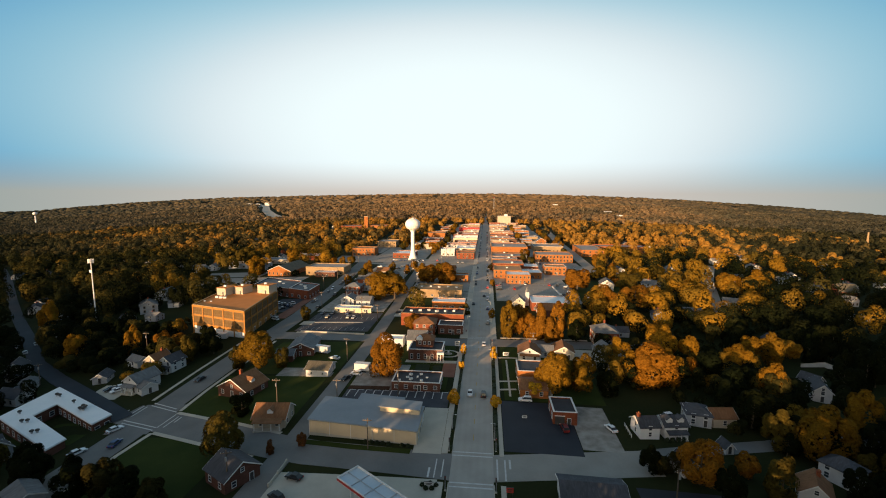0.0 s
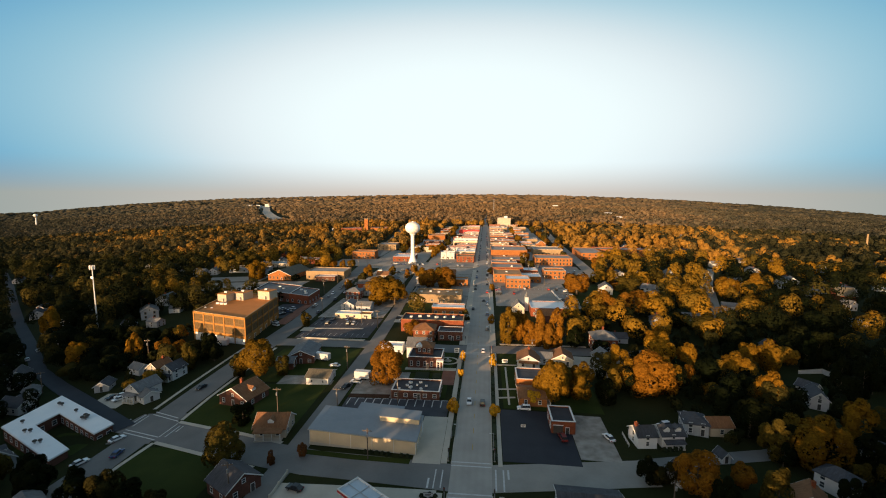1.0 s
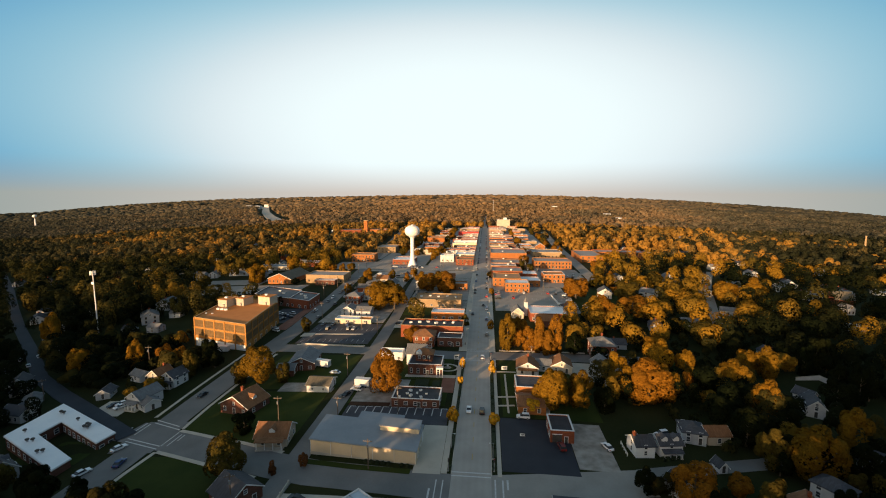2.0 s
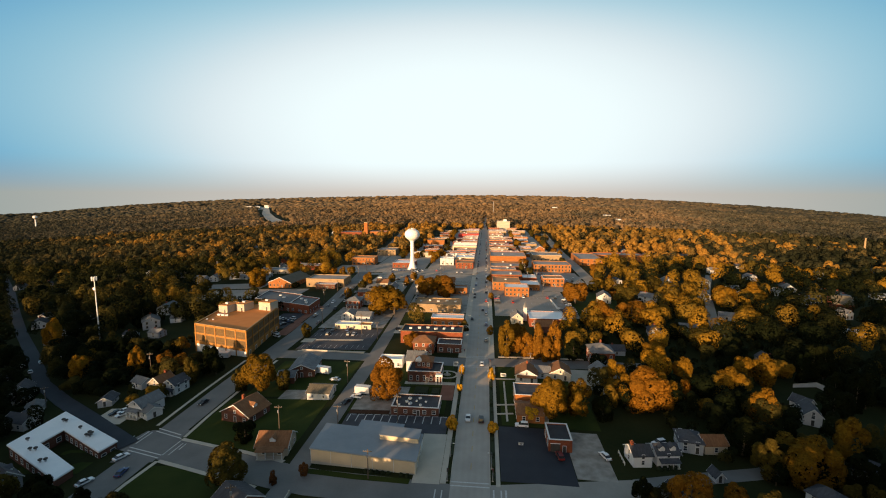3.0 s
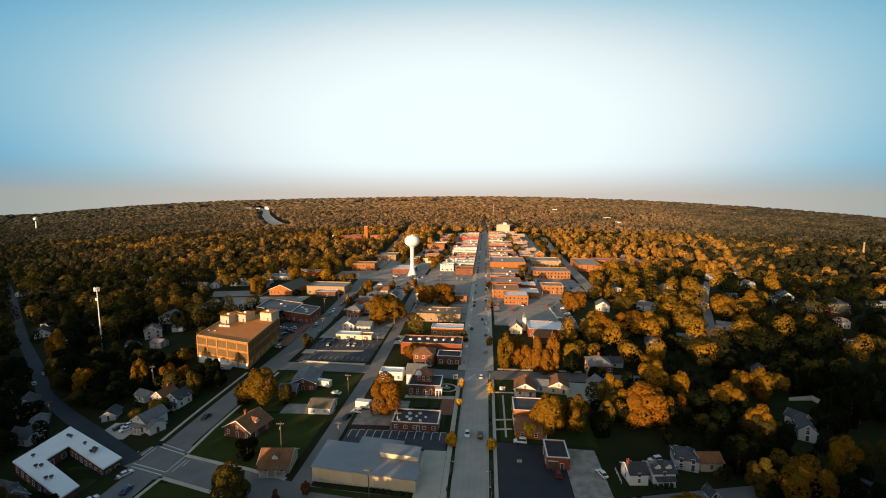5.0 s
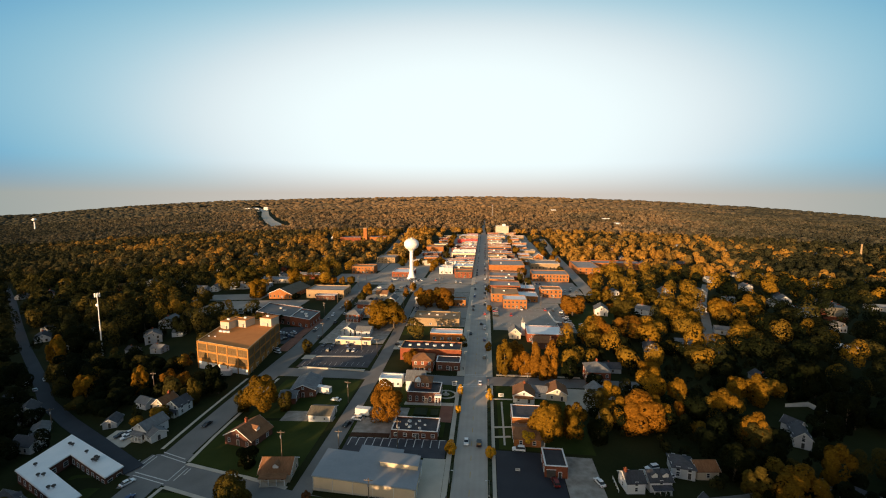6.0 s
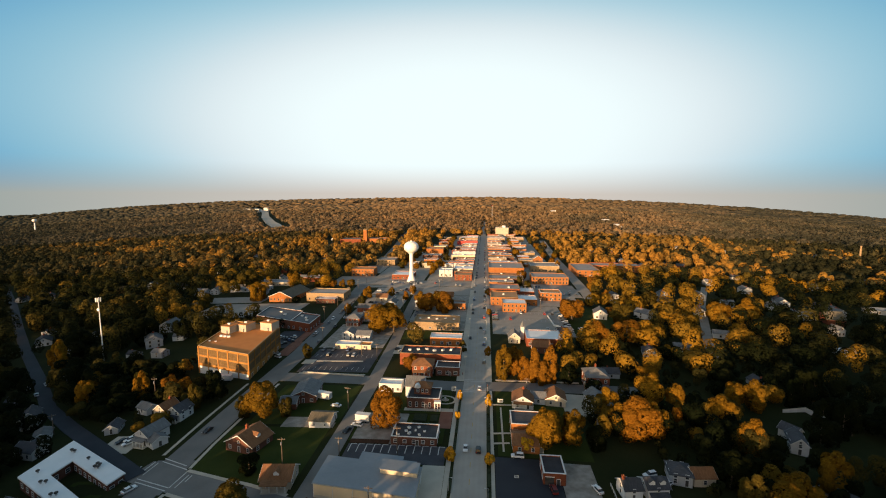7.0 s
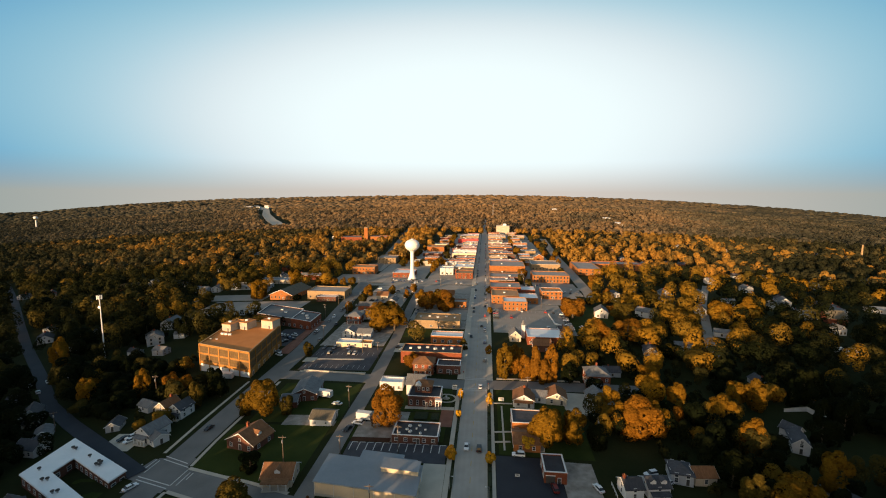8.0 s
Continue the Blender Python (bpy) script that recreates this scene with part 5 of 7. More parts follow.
# U-shaped motel
def motel():
    t = thing("motel", -138, 125, 0, "low brick motel round a yard, with a white flat roof", "building")
    plot(-162, -112, 98, 152)
    plan = ((-155.4, 143.1), (-120.4, 126.9), (-121.2, 120.9), (-144.4, 131.8), (-144.6, 123.3), (-121.6, 112.3), (-121.8, 106.9), (-153.8, 121.5))
    pts = [(x + 138, y - 125) for x, y in plan]

    def slab(z0, z1, grow, material, name, label=""):
        bm = bmesh.new()
        ring = []
        for i, (x, y) in enumerate(pts):
            (ax, ay), (bx, by) = pts[i - 1], pts[(i + 1) % 8]
            n1, n2 = Vector((-(y - ay), x - ax)).normalized(), Vector((-(by - y), bx - x)).normalized()
            o = (n1 + n2).normalized() * grow
            ring.append((x + o.x, y + o.y))
        lo, hi = [bm.verts.new((*p, z0)) for p in ring], [bm.verts.new((*p, z1)) for p in ring]
        for i in range(8):
            bm.faces.new((lo[i], lo[(i + 1) % 8], hi[(i + 1) % 8], hi[i]))
        for k in ((0, 1, 2, 3), (0, 3, 4, 7), (7, 4, 5, 6)):
            bm.faces.new([hi[i] for i in k])
            bm.faces.new([lo[i] for i in k[::-1]])
        return part(name, bm_mesh(name, bm, M[material]), t, label)

    slab(-4.6, 3.55, 0.0, "brick_dark", "wall")
    slab(3.554, 3.72, 0.45, "trim", "eave", "pale eave board under the flat roof")
    slab(3.724, 3.98, 0.3, "roof_white", "roof")
    for (ax, ay), (bx, by), n in ((plan[2], plan[3], 7), (plan[4], plan[5], 7), (plan[3], plan[4], 2), (plan[1], plan[2], 2), (plan[6], plan[7], 8)):
        a = math.degrees(math.atan2(by - ay, bx - ax)) + 180
        for i in range(n):
            k = (i + 0.5) / n
            window(t, ax + (bx - ax) * k + 138, ay + (by - ay) * k - 125, 0.7, 1.5, 1.5, a)
    return t


motel()
VENT = {}


def roof_vent(x, y, z, s=1.0):
    """A dark turbine vent on a flat roof."""
    m = Matrix.Translation((x, y, z)) @ Matrix.Diagonal((s, s, s, 1))
    if "v" in VENT:
        return again(VENT["v"], m)
    t = VENT["v"] = tagged(new("roof_vent"), "small dark metal vent standing on a flat roof", "roof vent", "roof vents")
    bm = bmesh.new()
    tube(bm, [(0, 0.3), (0.5, 0.3)], 8)
    part("stub", bm_mesh("stub", bm, M["steel"]), t)
    bm = bmesh.new()
    tube(bm, [(0.5, 0.35), (0.7, 0.6), (1.0, 0.6), (1.2, 0.25)], 10)
    part("cowl", bm_mesh("cowl", bm, M["trim_dark"]), t)
    t.matrix_basis = m
    return t


for x, y in ((-149.5, 136.6), (-148, 136.2), (-139, 132.6), (-133, 130.0), (-131.8, 129.6), (-132.6, 128.4), (-131.2, 128.2), (-149.5, 124), (-143, 119), (-141.5, 119.4), (-133.8, 113.8), (-132.6, 114.4)):
    roof_vent(x, y, G(-138, 125) + 3.98)
lot(-144, -121.7, 113.5, 126, "lawn", "dark grass yard inside the motel", "lawn", 0.02)
car(-113.7, 121.0, -24, "white", 0.0)
car(-106.6, 113.1, 8, "blue")
car(-114.2, 108.6, -20, "white")
car(-109.4, 156, 172, "black")

# houses west of the wide street
house(-129.0, 150.8, 6.6, 9.5, 4.2, 2.3, -12, "siding_white", "roof_grey", 1, "white gabled house with a pale grey roof", chimney=None, porch=1.8)
house(-124.2, 147.2, 5.5, 5, 2.8, 1.4, 60, "siding_white", "roof_grey", 1, "low white wing with a grey roof", register=False)
house(-136.4, 168.6, 6.2, 7.5, 4.4, 2.6, -8, "siding_tan", "roof_brown", 2, "tall tan gabled house lit by low sun", chimney=(0, 2))
house(-129.4, 167.6, 6.4, 7.5, 4.2, 2.3, -8, "siding_white", "roof_dark", 2, "white two-storey house with a dark roof", porch=1.8)
car(-138.2, 150.0, 150, "white")
car(-136.6, 147.4, 150, "white")
car(-140.5, 148.6, 150, "black")
house(-171, 140.6, 6, 9, 3.4, 2.0, 84, "siding_white", "roof_dark", 1, "long white bungalow with a dark roof in deep shade", dormer=1)
house(-196.5, 163.5, 6.5, 9, 4.6, 2.6, 38, "siding_white", "roof_dark", 2, "narrow white gabled house on a shaded street", porch=1.6)
house(-178.5, 152.0, 5.5, 7, 2.6, 1.2, 38, "siding_grey", "roof_grey", 1, "low grey garage on a shaded street", name="garage")
house(-138.6, 106.8, 6.4, 9, 3.8, 3.0, 66, "siding_grey", "roof_dark", 2, "dark roofed house with a white framed gable", dormer=1)
house(-151.5, 157.5, 5, 6.2, 2.4, 1.6, 20, "siding_grey", "roof_dark", 1, "small dark cottage among trees")
house(-148.7, 172.4, 5, 7, 2.8, 1.6, 70, "siding_white", "roof_grey", 1, "small white outbuilding with a pale roof", name="outbuilding")
lot(-146, -132.6, 141.5, 153, "concrete", "pale concrete drive beside the white house", "drive", 0.06)
for x, y, a in ((-237.8, 198.6, 52), (-232.9, 203.8, 52), (-224.6, 191.0, 52), (-195.6, 183.4, 52)):
    car(x, y, a, "white" if y > 191 else "silver")
utility_pole(-186.2, 178.2, 40, 11)
utility_pole(-177.4, 155.5, 40, 9)
utility_pole(-209, 193, 40, 10)
utility_pole(-154, 184, 10, 11)

# tall brick office
def bay_window(t, x, y, z, w, h, turn):
    """A wide window of many dark lights between two piers."""
    key = ("bay", round(w, 2), h)
    if key not in CACHE:
        n = max(3, round(w / 1.1))
        bars = [(-w / 2 + w * i / n - 0.05, -w / 2 + w * i / n + 0.05, -0.1, -0.031, 0, h) for i in range(n + 1)]
        bars += [(-w / 2, w / 2, -0.09, -0.032, k * h - 0.06, k * h + 0.06) for k in (0.03, 0.35, 0.97)]
        CACHE[key] = bm_mesh("bay_window", boxes((-w / 2, w / 2, -0.03, 0.01, 0, h)), M["bronze_glass"]), bm_mesh("mullion", boxes(*bars), M["trim_brown"])
    o = part("bay_window", CACHE[key][0], t, m=pose(x, y, z, 0, 0, turn))
    part("mullion", CACHE[key][1], o)


def brick_block():
    """The office block, its front and east side with a concrete grid over brick and windows."""
    x0, x1, y0, y1, h = -155.1, -121.5, 209.4, 256.1, 14.2
    t = flat_building(x0, x1, y0, y1, h, "brick_gold", "roof_rust", 0, 50, (1, 1), "", "large three-storey orange brick office block with a flat tan roof", "office_block", "concrete_band", 0.5, doors=0)
    cx, cy = (x0 + x1) / 2, (y0 + y1) / 2
    a, b, c, d = x0 - cx, x1 - cx, y0 - cy, y1 - cy
    for z in (4.0, 8.7, 13.3):
        for ring in ((a - 0.14, b + 0.14, c - 0.14, c - 0.02), (b + 0.02, b + 0.14, c - 0.02, d + 0.1), (a - 0.14, a - 0.02, c - 0.02, d + 0.1)):
            part("floor_band", bm_mesh("floor_band", boxes((*ring, z, z + 0.6)), M["brick_gold"]), t)
    for i in range(6):
        xx = a + (b - a) * i / 5
        part("pier", bm_mesh("pier", boxes((xx - 0.35, xx + 0.35, c - 0.3, c - 0.145, -3, h - 0.1)), M["brick_gold"]), t)
    for i in range(7):
        yy = c + (d - c) * i / 6
        part("pier", bm_mesh("pier", boxes((b + 0.145, b + 0.3, yy - 0.35, yy + 0.35, -4, h - 0.1)), M["brick_gold"]), t)
    for z in (4.75, 9.4):
        for i in range(5):
            bay_window(t, a + (b - a) * (i + 0.5) / 5, c, z, (b - a) / 5 - 1.1, 3.7, 0)
        for i in range(6):
            bay_window(t, b, c + (d - c) * (i + 0.5) / 6, z, (d - c) / 6 - 1.0, 3.7, 90)
    for i in range(6):
        door(t, b, c + (d - c) * (i + 0.5) / 6, 0.2, 90, 2.0, 2.6, "trim_brown")
    part("ground_floor_panel", bm_mesh("ground_floor_panel", boxes((a + 0.5, b - 0.5, c - 0.12, c - 0.02, -2.0, 3.2)), M["trim"]), t, "white ground floor panels")
    return lean(t, -0.126, -0.286)


brick_block()
zb = G(-138.3, 232.75) + 13.7


def roof_house(x, y, w, d, h, label):
    t = tagged(new("roof_house"), label, "roof house", "boxes on the office roof")
    t.matrix_basis = pose(x, y, zb, 0, 0, -12)
    part("wall", bm_mesh("wall", boxes((-w / 2, w / 2, -d / 2, d / 2, 0, h)), M["siding_tan"]), t)
    part("roof", bm_mesh("roof", boxes((-w / 2 - 0.15, w / 2 + 0.15, -d / 2 - 0.15, d / 2 + 0.15, h, h + 0.2)), M["roof_rust"]), t)
    door(t, w * 0.2, -d / 2, 0.0)
    part("louvre", bm_mesh("louvre", boxes((-w * 0.35, -w * 0.05, -d / 2 - 0.05, -d / 2, 0.8, 2.0)), M["steel"]), t)
    rooftop_unit(x - w * 0.1, y, zb + h + 0.2, 0.8)
    return t


roof_house(-149.6, 240.8, 6.2, 8, 4.2, "cream plant room on the brick office roof")
roof_house(-141.6, 245.0, 5.6, 8, 4.2, "cream stair head on the brick office roof")
roof_house(-128.6, 247.8, 8.0, 7, 4.8, "tall lift house with a cream front on the office roof")
for i, (x, y) in enumerate(((-149.5, 231.5), (-147, 231), (-144.6, 230.6), (-151.2, 222.8), (-147.4, 222.5))):
    rooftop_unit(x, y, zb, 0.9 if i < 3 else 0.5, 10 * i)
box_truck(-132, 203.5, 92, 9, "long white trailer parked behind the trees")
lean(flat_building(-134.5, -118.0, 284.7, 306.3, 6.2, "brick_red", "roof_slate", 1, 4.5, (1.4, 1.6), "SE", "low red brick store with a slate grey flat roof", "store_building", "trim", 0.5), -0.03, -0.38)
lean(flat_building(-166.5, -134.9, 294.0, 320.0, 6.6, "brick_dark", "roof_slate", 1, 4.5, (1.4, 1.6), "S", "wide low dark brick store with a slate grey flat roof", "store_building", "trim", 0.5), -0.1, -0.34)
for x, y in ((-126, 296), (-123, 290), (-131, 301), (-146, 305), (-152, 312)):
    rooftop_unit(x, y, G(x, y) + 5.6, 1.0)
house(-177.5, 384, 22, 34, 4.4, 4.6, -6, "brick_orange", "roof_olive", 1, "large orange brick hall with a broad gable end", name="church_hall", win=(1.0, 2.2))
flat_building(-156, -122, 369, 390, 7.0, "brick_tan", "roof_gravel", 1, 5, (1.4, 1.8), "SE", "long tan brick building with a flat roof", "store_building", "concrete_band")
flat_building(-144, -127, 360, 369, 4.2, "brick_dark", "roof_white", 1, 4, (1.4, 1.5), "SE", "low annex with a white flat roof", "store_building", "trim")
flat_building(-151, -125, 487, 504, 8.2, "brick_orange", "roof_tan", 2, 3.2, (1.2, 1.8), "SE", "orange brick building with tall white windows", "store_building", shop=True)
flat_building(-140, -116, 562, 590, 7.5, "brick_tan", "roof_gravel", 2, 4, (1.2, 1.6), "SE", "grey roofed tan block beside the street", "store_building")
flat_building(-100, -77, 468, 492, 5.2, "brick_red", "roof_white", 1, 4, (1.6, 1.6), "SE", "low brick store with a white roof under the tower", "store_building", "trim")
flat_building(-88, -62, 664, 690, 9.5, "brick_orange", "roof_tan", 2, 4, (1.2, 1.8), "SE", "orange brick block with a tan roof", "store_building")
water_tower(-76.4, 456)
cell_mast(-229, 236, 39)

# school with a chimney tower, far
flat_building(-275, -235, 820, 850, 9, "brick_red", "roof_grey", 2, 5, (1.8, 2), "S", "long red brick school wing", "school_building")
flat_building(-222, -185, 825, 850, 9, "brick_orange", "roof_grey", 2, 5, (1.8, 2), "S", "red brick school block", "school_building")
ct = thing("brick_tower", -226, 822, 0, "tall square red brick chimney tower", "chimney tower")
part("shaft", bm_mesh("shaft", boxes((-3.6, 3.6, -3.6, 3.6, -3, 26, 0.4)), M["brick_orange"]), ct)
part("cap", bm_mesh("cap", boxes((-3.6, 3.6, -3.6, 3.6, 26, 27)), M["concrete_band"]), ct)

# ---- blocks between the back street and the main street ----
flat_building(-23.4, -11.2, 213.6, 222, 4.6, "brick_dark", "roof_black", 1, 3.2, (1.6, 1.6), "SE", "low dark brick store with a black roof", "store_building", "trim", 0.4)
house(-30.2, 217.6, 10.5, 10.5, 5.2, 2.6, 0, "brick_red", "roof_brown", 2, "square red brick house with a brown hipped roof", hip=True, porch=1.8)
flat_building(-44.5, -11.4, 227, 239.8, 6.4, "brick_red", "roof_black", 1, 4.4, (1.5, 1.8), "SEW", "long red brick store with a black flat roof", "store_building", "concrete_band")
flat_building(-32, -12.4, 259, 268.6, 5.0, "brick_orange", "roof_white", 1, 4, (1.6, 1.6), "SE", "low orange brick store with a white roof", "store_building", "trim", 0.4)
flat_building(-47.5, -16, 289.5, 308, 5.4, "brick_tan", "roof_tan", 1, 7, (1.4, 1.2), "SE", "long low tan block with a gravel roof", "store_building", "concrete_band")
for i in range(6):
    rooftop_unit(-40 + 4.6 * i, 233 + (i % 3), G(-28, 233) + 5.84, 0.8 + 0.1 * (i % 2), 15 * i)
for i in range(5):
    rooftop_unit(-44 + 6 * i, 299 + 2 * (i % 2), G(-32, 299) + 4.85, 0.8, 15 * i)
flat_building(-88.5, -74.4, 249.6, 256.5, 2.9, "stucco_cream", "roof_white", 1, 4, (1.2, 1.2), "SE", "long low cream metal building", "store_building", "trim", 0.25)
flat_building(-74.2, -66.6, 249.0, 255.5, 2.7, "stucco_cream", "roof_rust", 1, 4, (1.2, 1.2), "SE", "low cream building with a rusty flat roof", "store_building", "trim", 0.25)
house(-86, 270, 8, 9, 4.0, 2.2, 0, "siding_grey", "roof_grey", 2, "grey two-storey gabled house")
house(-76, 270, 9, 9, 3.4, 1.8, 90, "siding_grey", "roof_grey", 1, "low grey cottage behind the car park")
house(-92, 301, 10, 10, 5.4, 2.4, 0, "brick_red", "roof_grey", 2, "red brick house with white trim and hipped roof", hip=True, porch=1.6)
house(-83, 312, 9, 10, 4.2, 2.2, 90, "siding_white", "roof_grey", 1, "white cottage among yards")
house(-66, 300, 8, 9, 4.4, 2.2, 0, "siding_white", "roof_white", 1, "small white gabled house beside the back street")
house(-66, 318, 8, 9, 4.4, 2.2, 0, "siding_white", "roof_grey", 1, "small white gabled house in a yard")
flat_building(-26, -14, 344, 354, 5.2, "brick_orange", "roof_gravel", 1, 3.5, (1.5, 1.5), "SE", "small orange brick store", "store_building")
house(-31, 372, 9, 11, 5.2, 3.2, 90, "siding_tan", "roof_brown", 2, "tan gabled house under a large tree", dormer=1)
house(-52, 356, 8, 9, 4.4, 2.6, 0, "siding_white", "roof_grey", 1, "white gabled house beside the back street")

# ---- near block: east of the main street ----
hut = flat_building(20.5, 27.6, 131.8, 142.0, 4.0, "brick_red", "roof_black", 1, 3.4, (2.0, 1.6), "W", "small flat roofed brick garage with white edge trim", "garage_building", "trim", 0.35)
part("garage_door", bm_mesh("garage_door", boxes((-3.0, -0.2, -5.16, -5.102, 0.0, 2.7), *((-2.95, -0.25, -5.19, -5.162, 0.15 + 0.5 * k, 0.55 + 0.5 * k) for k in range(5))), M["trim_dark"]), hut, "dark panelled garage door")
part("door_lintel", bm_mesh("door_lintel", boxes((-3.15, -0.05, -5.2, -5.102, 2.702, 2.9)), M["trim"]), hut)
small_sign(12.1, 133.5, 1.5, 0.9, 0.5, "small white sign board on the lot", "trim")
car(13.3, 145.6, 88, "white", 0.5)
car(37.2, 130.6, 20, "white")
car(23.4, 128.8, 8, "dark_red", 0.4)
house(18.4, 186.4, 9, 9.4, 3.4, 2.4, -4, "siding_white", "roof_brown", 1, "white gabled house with a brown roof", chimney=(0.2, 2.6), porch=1.2)
house(25.6, 190.6, 7.4, 6, 2.8, 1.6, 86, "siding_white", "roof_grey", 1, "low white wing with a grey roof behind the gabled house", register=False)
house(33.0, 190.4, 8.6, 9, 3.2, 2.3, -4, "siding_tan", "roof_brown", 1, "cream gabled garage with a brown roof")
flat_building(11.8, 23.5, 160.4, 171.2, 4.6, "brick_orange", "roof_dark", 1, 3.4, (1.2, 1.5), "SW", "orange brick house with a nearly flat dark roof", "house", "trim", 0.2)
house(16.6, 153.6, 10.4, 9.5, 3.0, 1.5, 90, "brick_orange", "roof_brown", 1, "low orange brick wing with a brown roof and white porch", porch=1.6)
house(18.2, 151.8, 6.5, 5, 3.0, 1.4, 90, "brick_orange", "roof_brown", 1, "low orange brick porch wing", register=False, back=False)
house(55.2, 210, 10.5, 11, 6.6, 3.2, 0, "brick_red", "roof_grey", 2, "tall red brick house with a steep grey hipped roof", hip=True, chimney=(0, 1.0), porch=1.6)
house(51, 186, 8, 14, 4.6, 2.6, 10, "siding_white", "roof_grey", 1, "white clapboard house under golden trees", porch=1.4)
house(46.7, 130.2, 6.0, 5.6, 3.7, 1.8, 98, "siding_bright", "roof_dark", 2, "white two-storey house with a dark grey roof", win=(0.8, 1.2), chimney=(0.0, 2.2), porch=1.4, porch_side=True)
house(54.6, 132.0, 6.0, 6.8, 3.7, 1.8, -82, "siding_bright", "roof_dark", 2, "white two-storey house with two gabled dormers", dormer=2, win=(0.8, 1.2), porch=1.5, porch_side=True)
house(65.6, 140.6, 6.8, 7.4, 3.6, 2.3, -10, "siding_grey", "roof_dark", 2, "grey house with a hipped dark roof", hip=True)
house(72.4, 140.6, 6.0, 7.0, 3.2, 1.8, 96, "siding_tan", "roof_brown", 1, "low house with a brown roof catching the sun")
house(119.8, 167.5, 5.4, 9.5, 4.0, 2.4, -21, "siding_white", "roof_dark", 2, "white gabled house with a dark roof in the woods")
house(122.6, 175.6, 5, 6, 3.6, 2.0, 30, "siding_white", "roof_dark", 1, "white gabled house wing with a dark roof")
yard_wall = thing("garden_wall", 140, 197.5, 14, "white plastered garden wall on two sides of a yard", "wall")
part("wall_panel", bm_mesh("wall_panel", boxes((-6.0, 5.5, 1.5, 1.8, -2.0, 1.7))  , M["siding_white"]), yard_wall)
part("wall_panel", bm_mesh("wall_panel", boxes((5.502, 5.8, -7.0, 1.8, -2.0, 1.7)), M["siding_white"]), yard_wall)
part("coping", bm_mesh("coping", boxes((-6.05, 5.85, 1.42, 1.88, 1.702, 1.82), (5.42, 5.88, -7.05, 1.418, 1.702, 1.82)), M["concrete"]), yard_wall)
plot(124, 150, 164, 202)
house(76.5, 106.0, 6.2, 7.5, 3.6, 2.6, -30, "siding_white", "roof_brown", 1, "white gabled house with a brown roof among dark trees", chimney=(0.5, 1.5))
house(66.4, 124.6, 2.4, 3.2, 2.0, 1.3, 10, "siding_white", "roof_dark", 1, "tiny white gabled shed beside the lane", name="shed", win=(0.6, 0.8))
house(90.0, 116.0, 6.2, 7.5, 4.2, 2.4, 30, "siding_white", "roof_dark", 2, "white house with a dark hipped roof", hip=True)
house(112.6, 131.0, 6, 8, 4.2, 2.6, 40, "siding_white", "roof_dark", 2, "white clapboard house at the wood's edge")
house(50.4, 113, 4.2, 5, 2.8, 1.6, 20, "siding_white", "roof_dark", 1, "small white cottage under an orange tree", win=(0.7, 0.9))
house(24, 97.5, 9, 14, 3.4, 1.6, 88, "siding_grey", "roof_dark", 1, "low grey building with a dark roof")
for x, y, w, d, h, rh, rz, wall, roof, rows, words in (
        (114, 393, 8, 9, 6.4, 1.6, 0, "siding_white", "roof_dark", 2, "white two-storey house behind orange trees"),
        (104, 330, 5, 7, 2.8, 1.2, 80, "siding_white", "roof_grey", 1, "low white garage beside the open grass"),
        (262.7, 406, 9, 11, 6.0, 3.0, -20, "siding_white", "roof_grey", 2, "tall white house catching the sun"),
        (275, 367, 15, 13, 4.6, 5.0, 80, "brick_red", "roof_olive", 1, "brick house with a broad brown roof"),
        (349, 417, 9, 18, 3.6, 1.6, 80, "siding_grey", "roof_metal", 1, "long low grey building with a metal roof"),
        (255, 334, 6, 8, 4.4, 2.4, 10, "siding_white", "roof_grey", 1, "narrow white gabled house in the shade"),
        (226, 288, 6, 9, 3.0, 1.4, 80, "siding_white", "roof_white", 1, "low white shed among dark trees"),
        (122, 272, 6, 10, 3.2, 1.4, 80, "siding_white", "roof_grey", 1, "low white house beside the narrow street"),
        (197, 419, 9, 11, 4.6, 3.4, 10, "siding_white", "roof_grey", 1, "white house with a steep grey roof"),
        (160, 304, 6, 9, 3.4, 1.8, 70, "siding_grey", "roof_grey", 1, "small grey shed by the narrow street")):
    house(x, y, w, d, h, rh, rz, wall, roof, rows, words, lite=True)
    plot(x - 6 - x * 0.02, x + 6 - x * 0.02, y - 18, y - 4)
car(67.6, 302, 20, "white", 0.5)
house(89, 337, 9.5, 12, 4.4, 3.0, -10, "siding_white", "roof_grey", 1, "bright white gabled house on open grass")
flat_building(27, 48.6, 263, 281, 5.2, "brick_red", "roof_white", 1, 4, (1.4, 1.6), "SE", "brick hall with a pale metal roof", "hall_building", "trim", 0.3)
house(34.5, 256, 9, 10, 4.0, 2.4, 90, "brick_dark", "roof_brown", 1, "brown roofed house between orange trees")
house(20, 272, 7, 9, 3.8, 3.0, 0, "siding_tan", "roof_grey", 1, "white church with a small steeple", name="church")
steeple = thing("steeple", 25.4, 276, 0, "small white church steeple with a pointed cap", "steeple")
part("shaft", bm_mesh("shaft", boxes((-1.1, 1.1, -1.1, 1.1, -0.5, 8.6)), M["siding_white"]), steeple)
bm = bmesh.new()
tube(bm, [(8.6, 1.5), (12.0, 0.08)], 4)
part("cap", bm_mesh("cap", bm, M["roof_grey"]), steeple)

